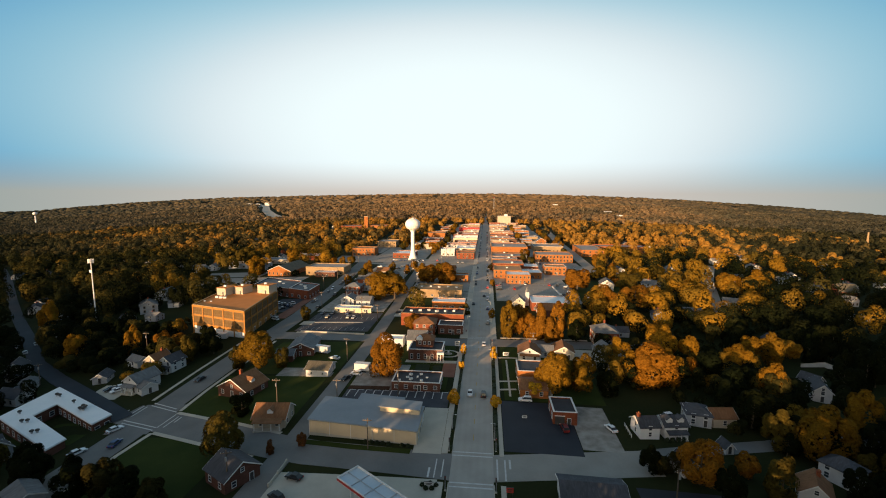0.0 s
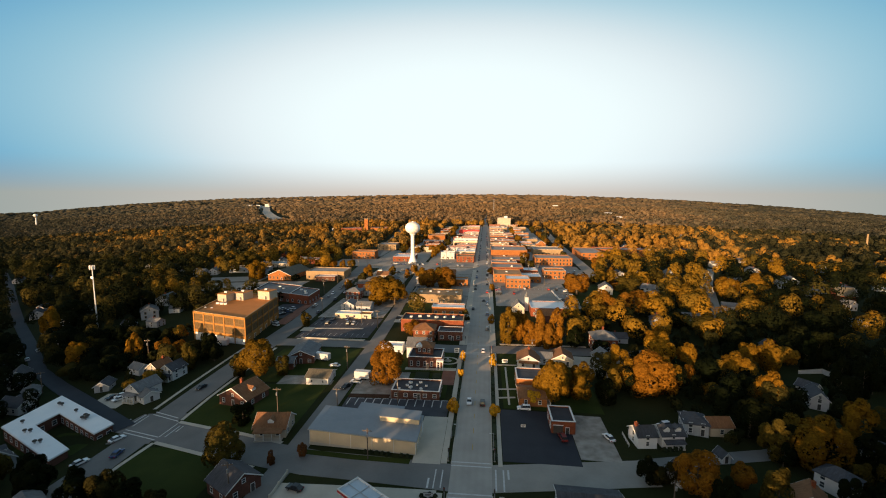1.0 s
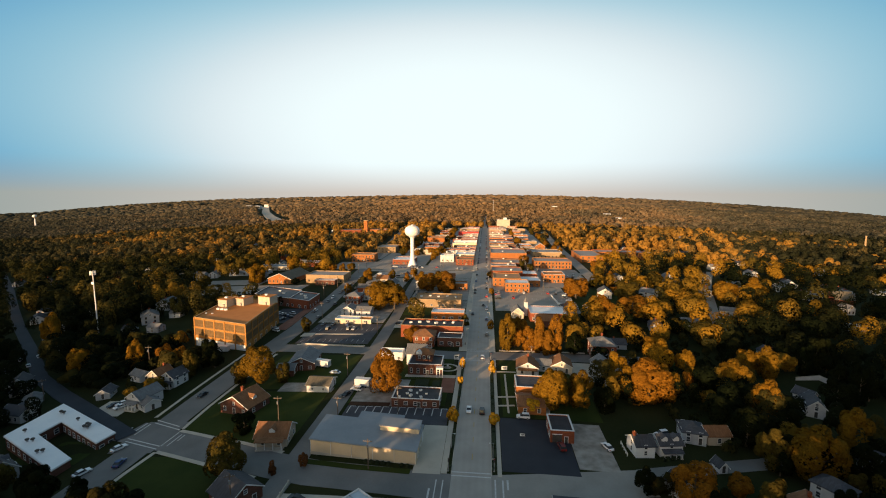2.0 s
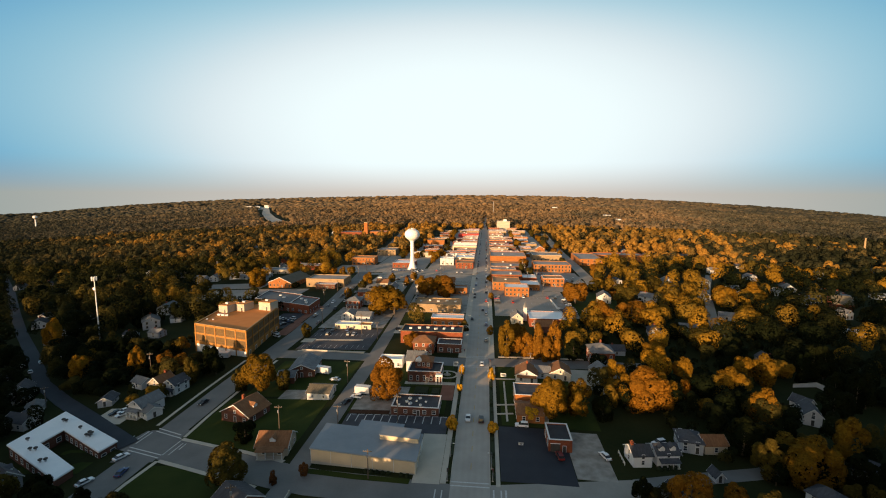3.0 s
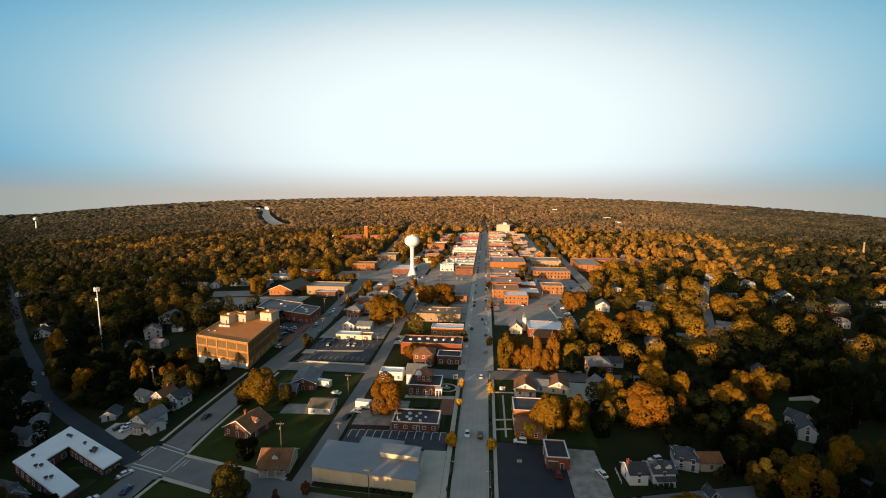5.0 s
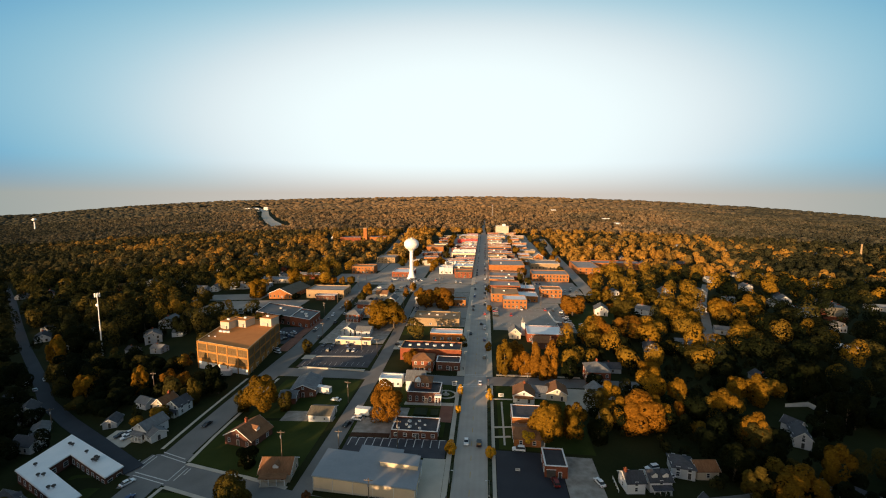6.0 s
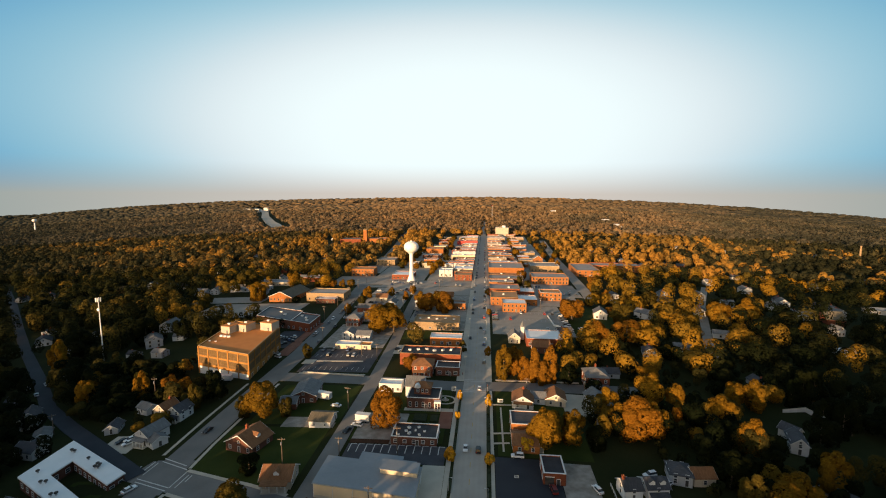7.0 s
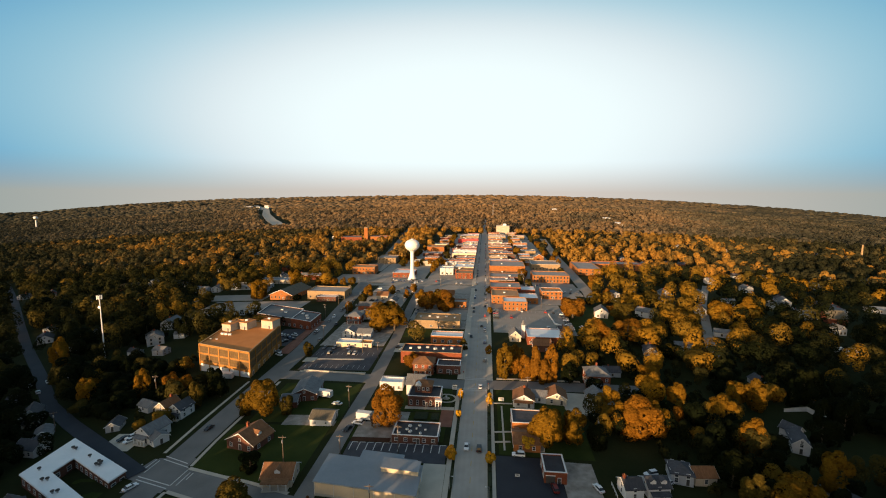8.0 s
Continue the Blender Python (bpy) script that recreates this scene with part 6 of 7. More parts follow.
# ---- downtown rows ----
flat_building(15.5, 34, 341.5, 357, 7.2, "brick_orange", "roof_white", 2, 2.6, (1.2, 1.6), "SE", "two-storey orange brick store with a white roof", "store_building", "concrete_band", 0.4)
flat_building(6.5, 29, 362, 386, 7.0, "brick_orange", "roof_tan", 2, 3.4, (1.1, 1.6), "SWE", "brick store with a tan gravel roof", "store_building", "concrete_band", 0.4)
flat_building(29.6, 45, 365, 382, 5.0, "brick_orange", "roof_white", 1, 4, (1.2, 1.4), "SE", "low brick store with a white metal roof", "store_building", "trim", 0.3)
flat_building(5.5, 33, 395, 418, 7.2, "brick_red", "roof_gravel", 2, 4, (1.1, 1.6), "SW", "red brick store with a grey roof", "store_building")
flat_building(5.5, 41, 450, 472, 6.2, "brick_dark", "roof_gravel", 1, 4, (1.4, 1.6), "SWE", "dark brick store row", "store_building")
flat_building(5.5, 45, 492, 532, 10.4, "brick_orange", "roof_gravel", 1, 30, (1.2, 1.6), "W", "tall orange brick theatre with a blank side wall", "theatre_building", "concrete_band")
flat_building(50, 68, 384, 399, 7.2, "brick_orange", "roof_tan", 2, 3, (1.4, 1.6), "SE", "orange brick block with white windows", "store_building", "trim")
flat_building(50, 87, 456, 482, 7.8, "brick_orange", "roof_gravel", 2, 3.2, (1.4, 2.2), "SE", "long two-storey orange brick block with tall windows", "store_building", "concrete_band")
flat_building(56, 90, 532, 562, 7.2, "brick_tan", "roof_gravel", 1, 4, (1.4, 1.8), "SE", "tan block with a wide grey roof", "store_building", "trim")
house(72, 600, 12, 14, 7, 4, 0, "brick_orange", "roof_grey", 2, "orange brick gabled chapel behind downtown")
flat_building(106, 132, 508, 560, 7.5, "brick_orange", "roof_gravel", 2, 6, (1.8, 1.6), "SWE", "long orange brick block with a grey roof", "store_building")
flat_building(133, 192, 552, 575, 7.5, "brick_orange", "roof_gravel", 2, 6, (1.8, 1.6), "SE", "long red brick wing with a flat grey roof", "store_building", "red")
flat_building(5.5, 39, 473.5, 490.5, 5.0, "brick_red", "roof_tan", 1, 5, (1.4, 1.6), "SW", "low brown store row beside the theatre", "store_building", "concrete_band", 0.4)
flat_building(5.5, 30, 434.0, 448.6, 5.6, "brick_orange", "roof_gravel", 1, 5, (1.4, 1.6), "SW", "low grey roofed store at the corner", "store_building", "trim", 0.4)
flat_building(33.5, 46, 398.0, 414.0, 4.6, "brick_red", "roof_white", 1, 5, (1.4, 1.6), "S", "small store with a pale metal roof", "store_building", "trim", 0.3)
flat_building(-50, -36, 505.0, 521.0, 5.4, "brick_tan", "roof_gravel", 1, 5, (1.4, 1.6), "S", "low tan store behind the main street", "store_building", "trim", 0.3)
flat_building(-33, -12.6, 486.5, 499.0, 6.0, "brick_red", "roof_tan", 1, 5, (1.4, 1.6), "SE", "brown brick store with a flat tan roof", "store_building", "concrete_band", 0.3)
flat_building(-34, -12.6, 501.5, 524.0, 6.8, "stucco_cream", "roof_white", 1, 5, (1.4, 1.6), "SE", "cream rendered store with a white roof", "store_building", "trim", 0.3)
walls = ["brick_orange", "brick_red", "brick_tan", "siding_tan", "brick_orange", "brick_dark", "brick_tan", "stucco_cream"]
roofs = ["roof_white", "roof_gravel", "roof_metal", "roof_tan", "roof_gravel", "roof_slate"]
WALL_WORD = {"brick_orange": "orange brick", "brick_red": "red brick", "brick_tan": "tan brick", "siding_tan": "tan sided", "brick_dark": "dark brick", "stucco_cream": "cream clad", "siding_white": "white sided", "red": "red painted"}
ROOF_WORD = {"roof_white": "white", "roof_gravel": "grey gravel", "roof_metal": "blue-grey metal", "roof_tan": "tan gravel", "roof_slate": "slate grey"}


def store(x0, x1, y0, y1, h, wall, roof, rows, gap, sides, words, cope):
    """A plain downtown store, named by its walls and its roof."""
    return flat_building(x0, x1, y0, y1, h, wall, roof, rows, gap, (1.3, 1.7), sides, "%s %s with a %s roof" % (WALL_WORD[wall], words, ROOF_WORD[roof]), "store_building", cope, 0.4, 0)



rr = random.Random(4)
yy, i = 537.0, 0
while yy < 960:
    dpt = rr.uniform(9, 20)
    store(5.5, rr.uniform(26, 44), yy, yy + dpt, rr.uniform(4.4, 7.2), walls[(i * 3 + 1) % 8], roofs[(i * 5 + 1) % 6], 1 if i % 3 else 2, 7, "SW", "store facing the main street", ["concrete_band", "trim"][i % 2])
    if i % 2 == 0:
        store(47, rr.uniform(58, 84), yy + 24, yy + 24 + dpt, rr.uniform(4, 7), walls[(i * 5) % 8], roofs[(i + 2) % 6], 1, 7, "S", "store behind the main street", "trim")
    yy += dpt + (0.4 if i % 4 else 8)
    i += 1
flat_building(-50, -35, 487, 500, 7.4, "siding_white", "roof_white", 1, 4, (1.2, 1.6), "SE", "white sided block with a pale roof", "store_building", "trim")
flat_building(-31, -12.6, 466, 484, 6.2, "brick_red", "roof_tan", 2, 4, (1.2, 1.6), "SE", "brown brick store beside the main street", "store_building")
yy, i = 528.0, 0
while yy < 930:
    dpt = rr.uniform(9, 19)
    store(rr.uniform(-50, -34), -12.6, yy, yy + dpt, rr.uniform(4.4, 7.2), ["brick_tan", "siding_white", "brick_red", "red", "brick_orange", "brick_dark", "stucco_cream"][i % 7], ["roof_tan", "roof_white", "roof_gravel", "roof_white", "roof_gravel"][i % 5], 1 + i % 2, 6, "SE", "store facing the main street", ["trim", "concrete_band"][i % 2])
    if i % 3 == 1:
        store(rr.uniform(-92, -80), -62, yy, yy + dpt, rr.uniform(4, 7), walls[(i * 3) % 8], roofs[i % 6], 1, 7, "S", "store near the back street", "trim")
    yy += dpt + (0.4 if i % 4 else 8)
    i += 1
flat_building(-252, -214, 410, 424, 4.2, "siding_grey", "roof_gravel", 1, 6, (1.4, 1.4), "SE", "long low grey roofed storage building", "store_building", "trim", 0.3)
flat_building(-236, -196, 436, 450, 4.2, "siding_tan", "roof_metal", 1, 6, (1.4, 1.4), "SE", "long low shed building with a metal roof", "store_building", "trim", 0.3)
flat_building(-205, -176, 455, 470, 5.0, "brick_red", "roof_gravel", 1, 6, (1.4, 1.4), "SE", "low brick building among trees", "store_building", "trim", 0.3)
flat_building(24, 52, 975, 1000, 19, "siding_tan", "roof_gravel", 3, 9, (1.2, 1.5), "S", "tall pale block at the far end of downtown", "tower_block", "trim")
rooftop_unit(42, 990, G(42, 990) + 18.4, 4.0)
for cx, cy, w, d, z in ROOFS:
    if 330 < cy < 900 and -60 < cx < 60 and w > 19:
        rooftop_unit(cx + rr.uniform(-0.36, 0.36) * w, cy + rr.uniform(-0.25, 0.25) * d, z, rr.uniform(0.8, 1.5), rr.choice([0, 90]))
plot(98, 132, 482, 508)
plot(132, 195, 528, 552)

# ---- parked and standing cars ----
car(-0.6, 148, 0, "black", 0.5)
car(-0.8, 199.5, 0, "white")
car(-5.2, 148.6, 180, "white")
car(-1.2, 296.4, 0, "black")
car(1.1, 286, 0, "silver")
for i in range(22):
    y = 238 + i * 27 + rr.uniform(-6, 6)
    car(1.1, y, 0, rr.choice(["black", "white", "silver", "red", "grey", "blue"]), rr.choice([0, 0.5]))
    if i % 2:
        car(-7.7, y + 11, 180, rr.choice(["black", "white", "silver", "grey"]), rr.choice([0, 0.5]))
for i in range(24):
    y = 340 + i * 17 + rr.uniform(-5, 5)
    car(1.3 if i % 2 else -7.8, y, 0 if i % 2 else 180, rr.choice(["black", "black", "grey", "blue", "white", "silver"]), rr.choice([0, 0.5]))
for i in range(14):
    car(-111.4 - 0.1 * i if i % 3 else -103.4 - 0.12 * i, 262 + i * 9.5 + rr.uniform(-3, 3), rr.choice([4, 184]), rr.choice(["black", "grey", "white", "silver"]), rr.choice([0, 0.5]))
for i in range(26):
    lx, ly, a = rr.choice([(rr.randrange(10, 60, 3) + 1.5, rr.choice([298.5, 320.5, 338.5]), 0), (rr.uniform(-100, -66), rr.choice([402, 412, 440, 450]), 90), (rr.uniform(50, 86), rr.choice([410, 420, 440]), 0)])
    car(lx, ly, a + rr.choice([0, 180]), rr.choice(["black", "white", "silver", "red", "grey", "blue"]), rr.choice([0, 0.5]))
for i in range(24):
    car(rr.uniform(-100, -64), rr.choice([400, 408, 416, 438, 446, 454]), rr.choice([0, 90, 180]), rr.choice(["black", "white", "silver", "grey", "blue"]), rr.choice([0, 0.5]))
for i in range(14):
    car(rr.uniform(-56, -16), rr.choice([314, 322, 333, 440, 448]), rr.choice([0, 180]), rr.choice(["black", "white", "silver", "red", "grey"]), rr.choice([0, 0.5]))
for x, y, c in ((-118, 235, "white"), (-121, 240, "silver"), (-125, 258, "black"), (-124, 270, "white"), (56.5, 140.5, "white"), (60.4, 136.5, "white"), (-47, 246, "white"), (-42, 247, "silver"), (-50, 250, "black")):
    car(x, y, rr.uniform(0, 360), c, rr.choice([0, 0.5]))

for i in range(6):
    car(rr.choice(range(-95, -62, 3)) + 0.2, rr.choice([219.5, 219.5, 238.5, 247]), rr.choice([0, 180]), rr.choice(["black", "grey", "grey", "blue", "red", "black", "silver"]), rr.choice([0, 0.5]))
for i in range(7):
    car(-139 + 2.9 * i, 275.5 - 2.2 * i + rr.uniform(-0.4, 0.4), 38, rr.choice(["black", "grey", "silver", "blue", "white"]), rr.choice([0, 0.5]))
for x0, x1, y0, y1 in ((-27.6, -22.2, 166.6, 172.4), (-20.6, -17.6, 166.6, 171.8)):
    structure("hedge", drape("hedge", x0, x1, y0, y1, 0.7, M["shrub"], 1.5), "dark clipped hedge bed in the garden", "hedge")

house(-94, 338, 9, 11, 3.4, 2.2, 90, "brick_red", "roof_grey", 1, "small brick workshop with a grey roof in the yard", name="workshop", lite=True)
house(-76, 356, 8, 12, 3.2, 2.0, 0, "siding_white", "roof_grey", 1, "low white garage with a grey roof", name="garage", lite=True)
house(-88, 372, 9, 10, 3.8, 2.4, 90, "siding_tan", "roof_brown", 1, "tan cottage beside the yard", lite=True)
for i in range(9):
    car(rr.uniform(-99, -70), rr.choice([324, 347, 363, 384]), rr.choice([0, 90]), rr.choice(["black", "grey", "silver", "white", "blue"]), rr.choice([0, 0.5]))

for i in range(8):
    car(59.6, 296 + 5.4 * i, 90 + rr.uniform(-3, 3), rr.choice(["black", "grey", "black", "blue", "white"]), rr.choice([0, 0.5]))
for i in range(4):
    car(9.4, 318 + 6.2 * i, 90, rr.choice(["black", "grey", "red"]), rr.choice([0, 0.5]))
for i in range(7):
    utility_pole(-42.5 - 0.35 * i, 420 + 30 * i, rr.uniform(-8, 8), 10.5)
    utility_pole(38.0 + 0.4 * i, 400 + 32 * i, rr.uniform(-8, 8), 10.5)
for i in range(8):
    utility_pole(-118.5 - 1.2 * i, 312 + 34 * i, rr.uniform(-8, 8), 10.5)
for x, y in ((-58.5, 232), (-60.5, 285), (-63.4, 338), (-66, 392), (-101, 262), (-104.6, 322), (46, 352), (46.5, 402), (-57.5, 176)):
    utility_pole(x, y, rr.uniform(-8, 8), 10)

# ---- small things along the main street ----
for i in range(9):
    shrub(3.15, 116.4 + i * 9.4, 0.55, 0.7)
    if i not in (2,):
        shrub(-9.3, 115.4 + i * 9.4, 0.5, 0.6)
for y in (121, 181, 225, 262, 300, 340, 380, 420, 460, 505, 550):
    street_lamp(2.75, y, 180, 5.0)
    street_lamp(-9.5, y + 4, 0, 5.0)
hedge = lambda x0, x1, y0, y1, z: structure("hedge", drape("hedge", x0, x1, y0, y1, z, M["shrub"], 1.5), "dark clipped planting strip beside the kerb", "hedge")
for y0, y1 in ((115.4, 118.6), (121.5, 127), (128, 137.5), (146, 158), (161, 172), (176, 188), (191, 197)):
    hedge(2.55, 3.75, y0, y1, 0.45)
    if y0 != 121.5:
        hedge(-9.75, -8.75, y0 - 1 if y0 < 120 else y0 - 2, y1 - 2, 0.45)
small_sign(8.6, 186.4, 2.4, 1.6, 0.3, "white sign board on the lawn corner")
utility_pole(43.2, 99.5, 20, 9)
small_sign(5.8, 97.4, 1.6, 1.2, 1.2, "small orange and white sign board at the corner", "red")
small_sign(-13.2, 99.4, 2.2, 0.9, 0.2, "low sign board in a planting bed")
for dx0, dy0 in ((-1.6, 0.3), (-0.6, -0.9), (0.8, -0.8), (1.7, 0.4), (0.2, 1.0)):
    shrub(-13.2 + dx0, 99.2 + dy0, 0.55)


def traffic_signal(x, y, rz):
    """A corner post with one three-lamp signal head."""
    if "ts" in POLES:
        return again(POLES["ts"], pose(x, y, G(x, y), 0, 0, rz))
    t = POLES["ts"] = tagged(new("traffic_signal"), "dark post-mounted traffic signal at the crossing corner", "traffic signal", "traffic signals")
    bm = bmesh.new()
    tube(bm, [(-0.4, 0.12), (0.0, 0.09), (3.9, 0.07)], 8)
    part("post", bm_mesh("post", bm, M["steel"]), t)
    head = part("signal_head", bm_mesh("signal_head", boxes((-0.2, 0.2, -0.18, 0.14, 2.7, 3.8)), M["trim_dark"]), t)
    for k, c in ((3.6, "lamp_red"), (3.25, "trim_dark"), (2.9, "trim_dark")):
        bm = bmesh.new()
        tube(bm, [(0, 0.13), (0.05, 0.13)], 10)
        part("lens", bm_mesh("lens", bm, M[c]), head, m=pose(0, -0.18, k, 90))
    part("base", bm_mesh("base", boxes((-0.25, 0.25, -0.25, 0.25, -0.4, 0.15)), M["concrete"]), t)
    t.matrix_basis = pose(x, y, G(x, y), 0, 0, rz)
    return t


for x, y, a in ((3.0, 115.4, 0), (-9.6, 114.4, 90), (2.7, 98.6, -90), (-9.2, 98.2, 0), (2.9, 196.6, 0), (-9.4, 209.6, 0)):
    traffic_signal(x, y, a)

# ---- trees that stand out one by one ----
tree(-70.6, 107.5, 13.8, 6.6, "olive")
tree(-92.6, 167.2, 18.0, 8.4, "gold")
tree(-122.0, 184.0, 13.0, 5.6, "green")
tree(-37.5, 161.6, 17.0, 7.1, "orange")
tree(-70.5, 283.0, 19.0, 9.4, "gold")
tree(-59.5, 283.0, 19.5, 8.8, "gold")
tree(-64.5, 294.0, 20.0, 9.0, "olive")
tree(-72.5, 296.0, 18.0, 8.0, "gold")
tree(-44.0, 340.0, 17.0, 9.6, "orange")
tree(-29.5, 338.0, 16.5, 9.4, "orange")
tree(-37.0, 348.0, 16.0, 8.4, "gold")
tree(-50.5, 347.0, 14.0, 6.4, "gold")
tree(-104.0, 382.4, 11.2, 5.5, "gold")
for x, y, h, r, kind in ((-84.5, 540, 8.5, 5.0, "gold"), (-77, 548, 9.5, 5.4, "olive"), (-69, 549, 9, 5.2, "gold"), (-60, 541, 9.5, 5.5, "gold"), (-53, 552, 9, 5.0, "orange"), (109, 663, 14, 8.0, "olive"), (125, 690, 13, 7.5, "gold"), (101, 640, 10, 5.5, "gold"), (-60, 500, 8, 4.4, "gold"), (-48, 586, 9, 5, "olive"), (-104, 560, 9, 5, "gold"), (-108, 600, 10, 5.5, "orange"), (-98, 650, 10, 5.5, "gold"), (98.5, 388, 8.5, 5.2, "gold"), (106, 384, 8, 4.6, "olive"), (88, 372, 7, 4.2, "dark_olive"), (98, 345, 8, 3.6, "orange"), (112, 352, 9, 5.5, "orange"), (-238, 348, 11, 6, "olive"), (-203, 380, 10, 5.5, "gold"), (-246, 366, 10, 6, "olive")):
    tree(x, y, h, r, kind)
tree(-168.7, 427.0, 9.0, 4.2, "gold")
tree(-160.5, 428.0, 8.0, 3.8, "gold")
tree(-151.7, 427.0, 9.0, 4.4, "orange")
tree(-142.5, 428.0, 8.5, 4.0, "gold")
tree(-133.4, 427.0, 9.5, 4.6, "gold")
tree(-162.5, 362.5, 6.5, 3.8, "green")
tree(11.0, 211.5, 18.5, 4.8, "gold")
tree(15.0, 216.0, 15.0, 4.0, "orange")
tree(16.5, 222.0, 16.0, 5.6, "orange")
tree(21.0, 214.0, 12.0, 4.6, "orange")
tree(26.6, 212.5, 17.5, 4.8, "orange")
tree(34.0, 211.5, 19.0, 4.8, "orange")
tree(30.6, 208.5, 12.0, 4.6, "orange")
tree(42.5, 209.5, 11.5, 4.6, "green")
tree(66.0, 326.4, 19.0, 11.2, "orange")
tree(70.5, 270.0, 16.5, 9.0, "orange")
tree(91.0, 279.0, 16.5, 10.2, "orange")
tree(23.8, 153.2, 17.0, 6.9, "gold")
tree(34.5, 156.6, 14.0, 5.0, "gold")
tree(29.0, 158.0, 12.0, 4.6, "olive")
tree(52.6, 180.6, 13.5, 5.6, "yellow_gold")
tree(60.4, 163.4, 17.0, 8.6, "orange")
tree(53.8, 167.0, 13.0, 5.0, "gold")
tree(67.0, 166.5, 14.0, 5.4, "gold")
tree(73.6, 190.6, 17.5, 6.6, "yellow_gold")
tree(83.8, 189.6, 14.0, 4.4, "gold")
tree(79.5, 177.0, 10.0, 2.8, "orange")
tree(96.1, 176.8, 15.0, 6.4, "gold")
tree(87.4, 176.0, 9.5, 3.0, "gold")
tree(98.8, 159.2, 15.0, 6.0, "gold")
tree(91.3, 124.6, 16.5, 7.6, "gold")
tree(82.6, 128.6, 12.5, 4.8, "olive")
tree(113.6, 141.4, 15.0, 5.2, "gold")
tree(82.2, 216.9, 10.8, 6.5, "gold")
tree(52.2, 108.2, 12.5, 5.8, "orange")
tree(112.0, 198.0, 13.0, 5.0, "gold")
tree(121.0, 197.0, 14.2, 5.4, "gold")
tree(68.5, 104.4, 11.8, 4.5, "olive")
tree(-127.3, 174.0, 13.5, 3.9, "olive")
tree(-240.0, 218.9, 21.2, 5.7, "gold")
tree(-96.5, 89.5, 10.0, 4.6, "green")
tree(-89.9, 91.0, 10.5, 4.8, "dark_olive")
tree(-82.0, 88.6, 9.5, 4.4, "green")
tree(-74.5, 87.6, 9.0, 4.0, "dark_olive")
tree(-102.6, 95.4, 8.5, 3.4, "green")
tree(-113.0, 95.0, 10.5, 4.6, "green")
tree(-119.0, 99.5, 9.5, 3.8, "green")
tree(-100.6, 167.8, 11.0, 4.2, "olive")
tree(-82.6, 168.8, 9.0, 3.6, "olive")
tree(-50.6, 113.4, 4.6, 1.6, "russet")
tree(-57.8, 109.6, 4.2, 1.4, "russet")
tree(-130.6, 194.0, 11.0, 5.0, "green")
tree(-144.4, 190.5, 9.5, 4.4, "orange")
tree(-152.8, 192.0, 10.0, 4.6, "orange")
tree(-184.0, 179.4, 14.5, 5.0, "gold")
tree(-161.3, 184.6, 14.0, 4.0, "gold")
tree(65.5, 113.0, 7.8, 3.3, "orange")
tree(41.6, 111.8, 7.6, 3.0, "green")
tree(40.7, 478.0, 12.0, 6.5, "orange")
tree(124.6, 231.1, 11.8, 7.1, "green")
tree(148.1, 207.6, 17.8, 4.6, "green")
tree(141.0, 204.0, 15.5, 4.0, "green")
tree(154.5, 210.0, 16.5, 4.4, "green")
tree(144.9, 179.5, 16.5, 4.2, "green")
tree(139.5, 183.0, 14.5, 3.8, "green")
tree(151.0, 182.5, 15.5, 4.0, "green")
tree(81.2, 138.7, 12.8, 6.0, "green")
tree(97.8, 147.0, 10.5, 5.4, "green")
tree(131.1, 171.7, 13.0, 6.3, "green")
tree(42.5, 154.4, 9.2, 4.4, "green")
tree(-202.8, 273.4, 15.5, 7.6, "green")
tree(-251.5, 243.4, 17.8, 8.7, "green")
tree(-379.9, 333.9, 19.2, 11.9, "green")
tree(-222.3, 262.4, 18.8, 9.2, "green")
tree(-100.4, 236.0, 8.5, 3.4, "olive")
tree(56.0, 102.4, 9.8, 3.2, "green")
tree(-241.6, 428.6, 20.2, 13.0, "olive")
tree(-203.0, 372.0, 18.0, 8.6, "gold")
tree(-190.0, 418.0, 20.0, 8.3, "gold")
tree(100.2, 322.9, 16.2, 10.1, "olive")
tree(107.4, 255.7, 9.8, 7.9, "green")
tree(134.8, 371.3, 14.8, 9.2, "olive")
tree(143.6, 317.0, 12.0, 7.8, "olive")
tree(179.6, 343.9, 17.0, 9.4, "gold")
tree(203.5, 351.2, 19.5, 9.6, "gold")
tree(114.0, 237.4, 12.8, 7.3, "olive")
tree(76.7, 191.7, 10.0, 4.8, "green")
tree(89.0, 128.5, 8.5, 4.8, "green")
for x, y, h, r, k in ((3.3, 140.5, 4.6, 2.2, "yellow"), (-10.2, 141.8, 5.0, 2.4, "yellow"), (3.3, 183.5, 5.4, 2.0, "yellow"), (-9.4, 170, 4.2, 1.5, "yellow"), (-9.4, 188, 4.6, 1.6, "yellow"), (3.3, 245, 6, 2.2, "gold"),
                      (-11.0, 250, 7, 3.0, "olive"), (4.2, 330, 6, 2.4, "gold"), (4.2, 400, 7, 3, "gold"), (-37.5, 222, 9, 4.6, "orange"), (-78, 131, 7, 4.5, "green"), (17, 150, 6, 3.2, "yellow")):
    tree(x, y, h, r, k)

for x, y, h, r, k in ((-70, 330, 9, 4, "gold"), (-101, 352, 10, 4.2, "olive"), (-84, 390, 9, 4, "gold"), (-68, 376, 8, 3.6, "orange"), (-66, 398, 9, 4, "gold"), (-106, 330, 8, 3.4, "gold")):
    tree(x, y, h, r, k)

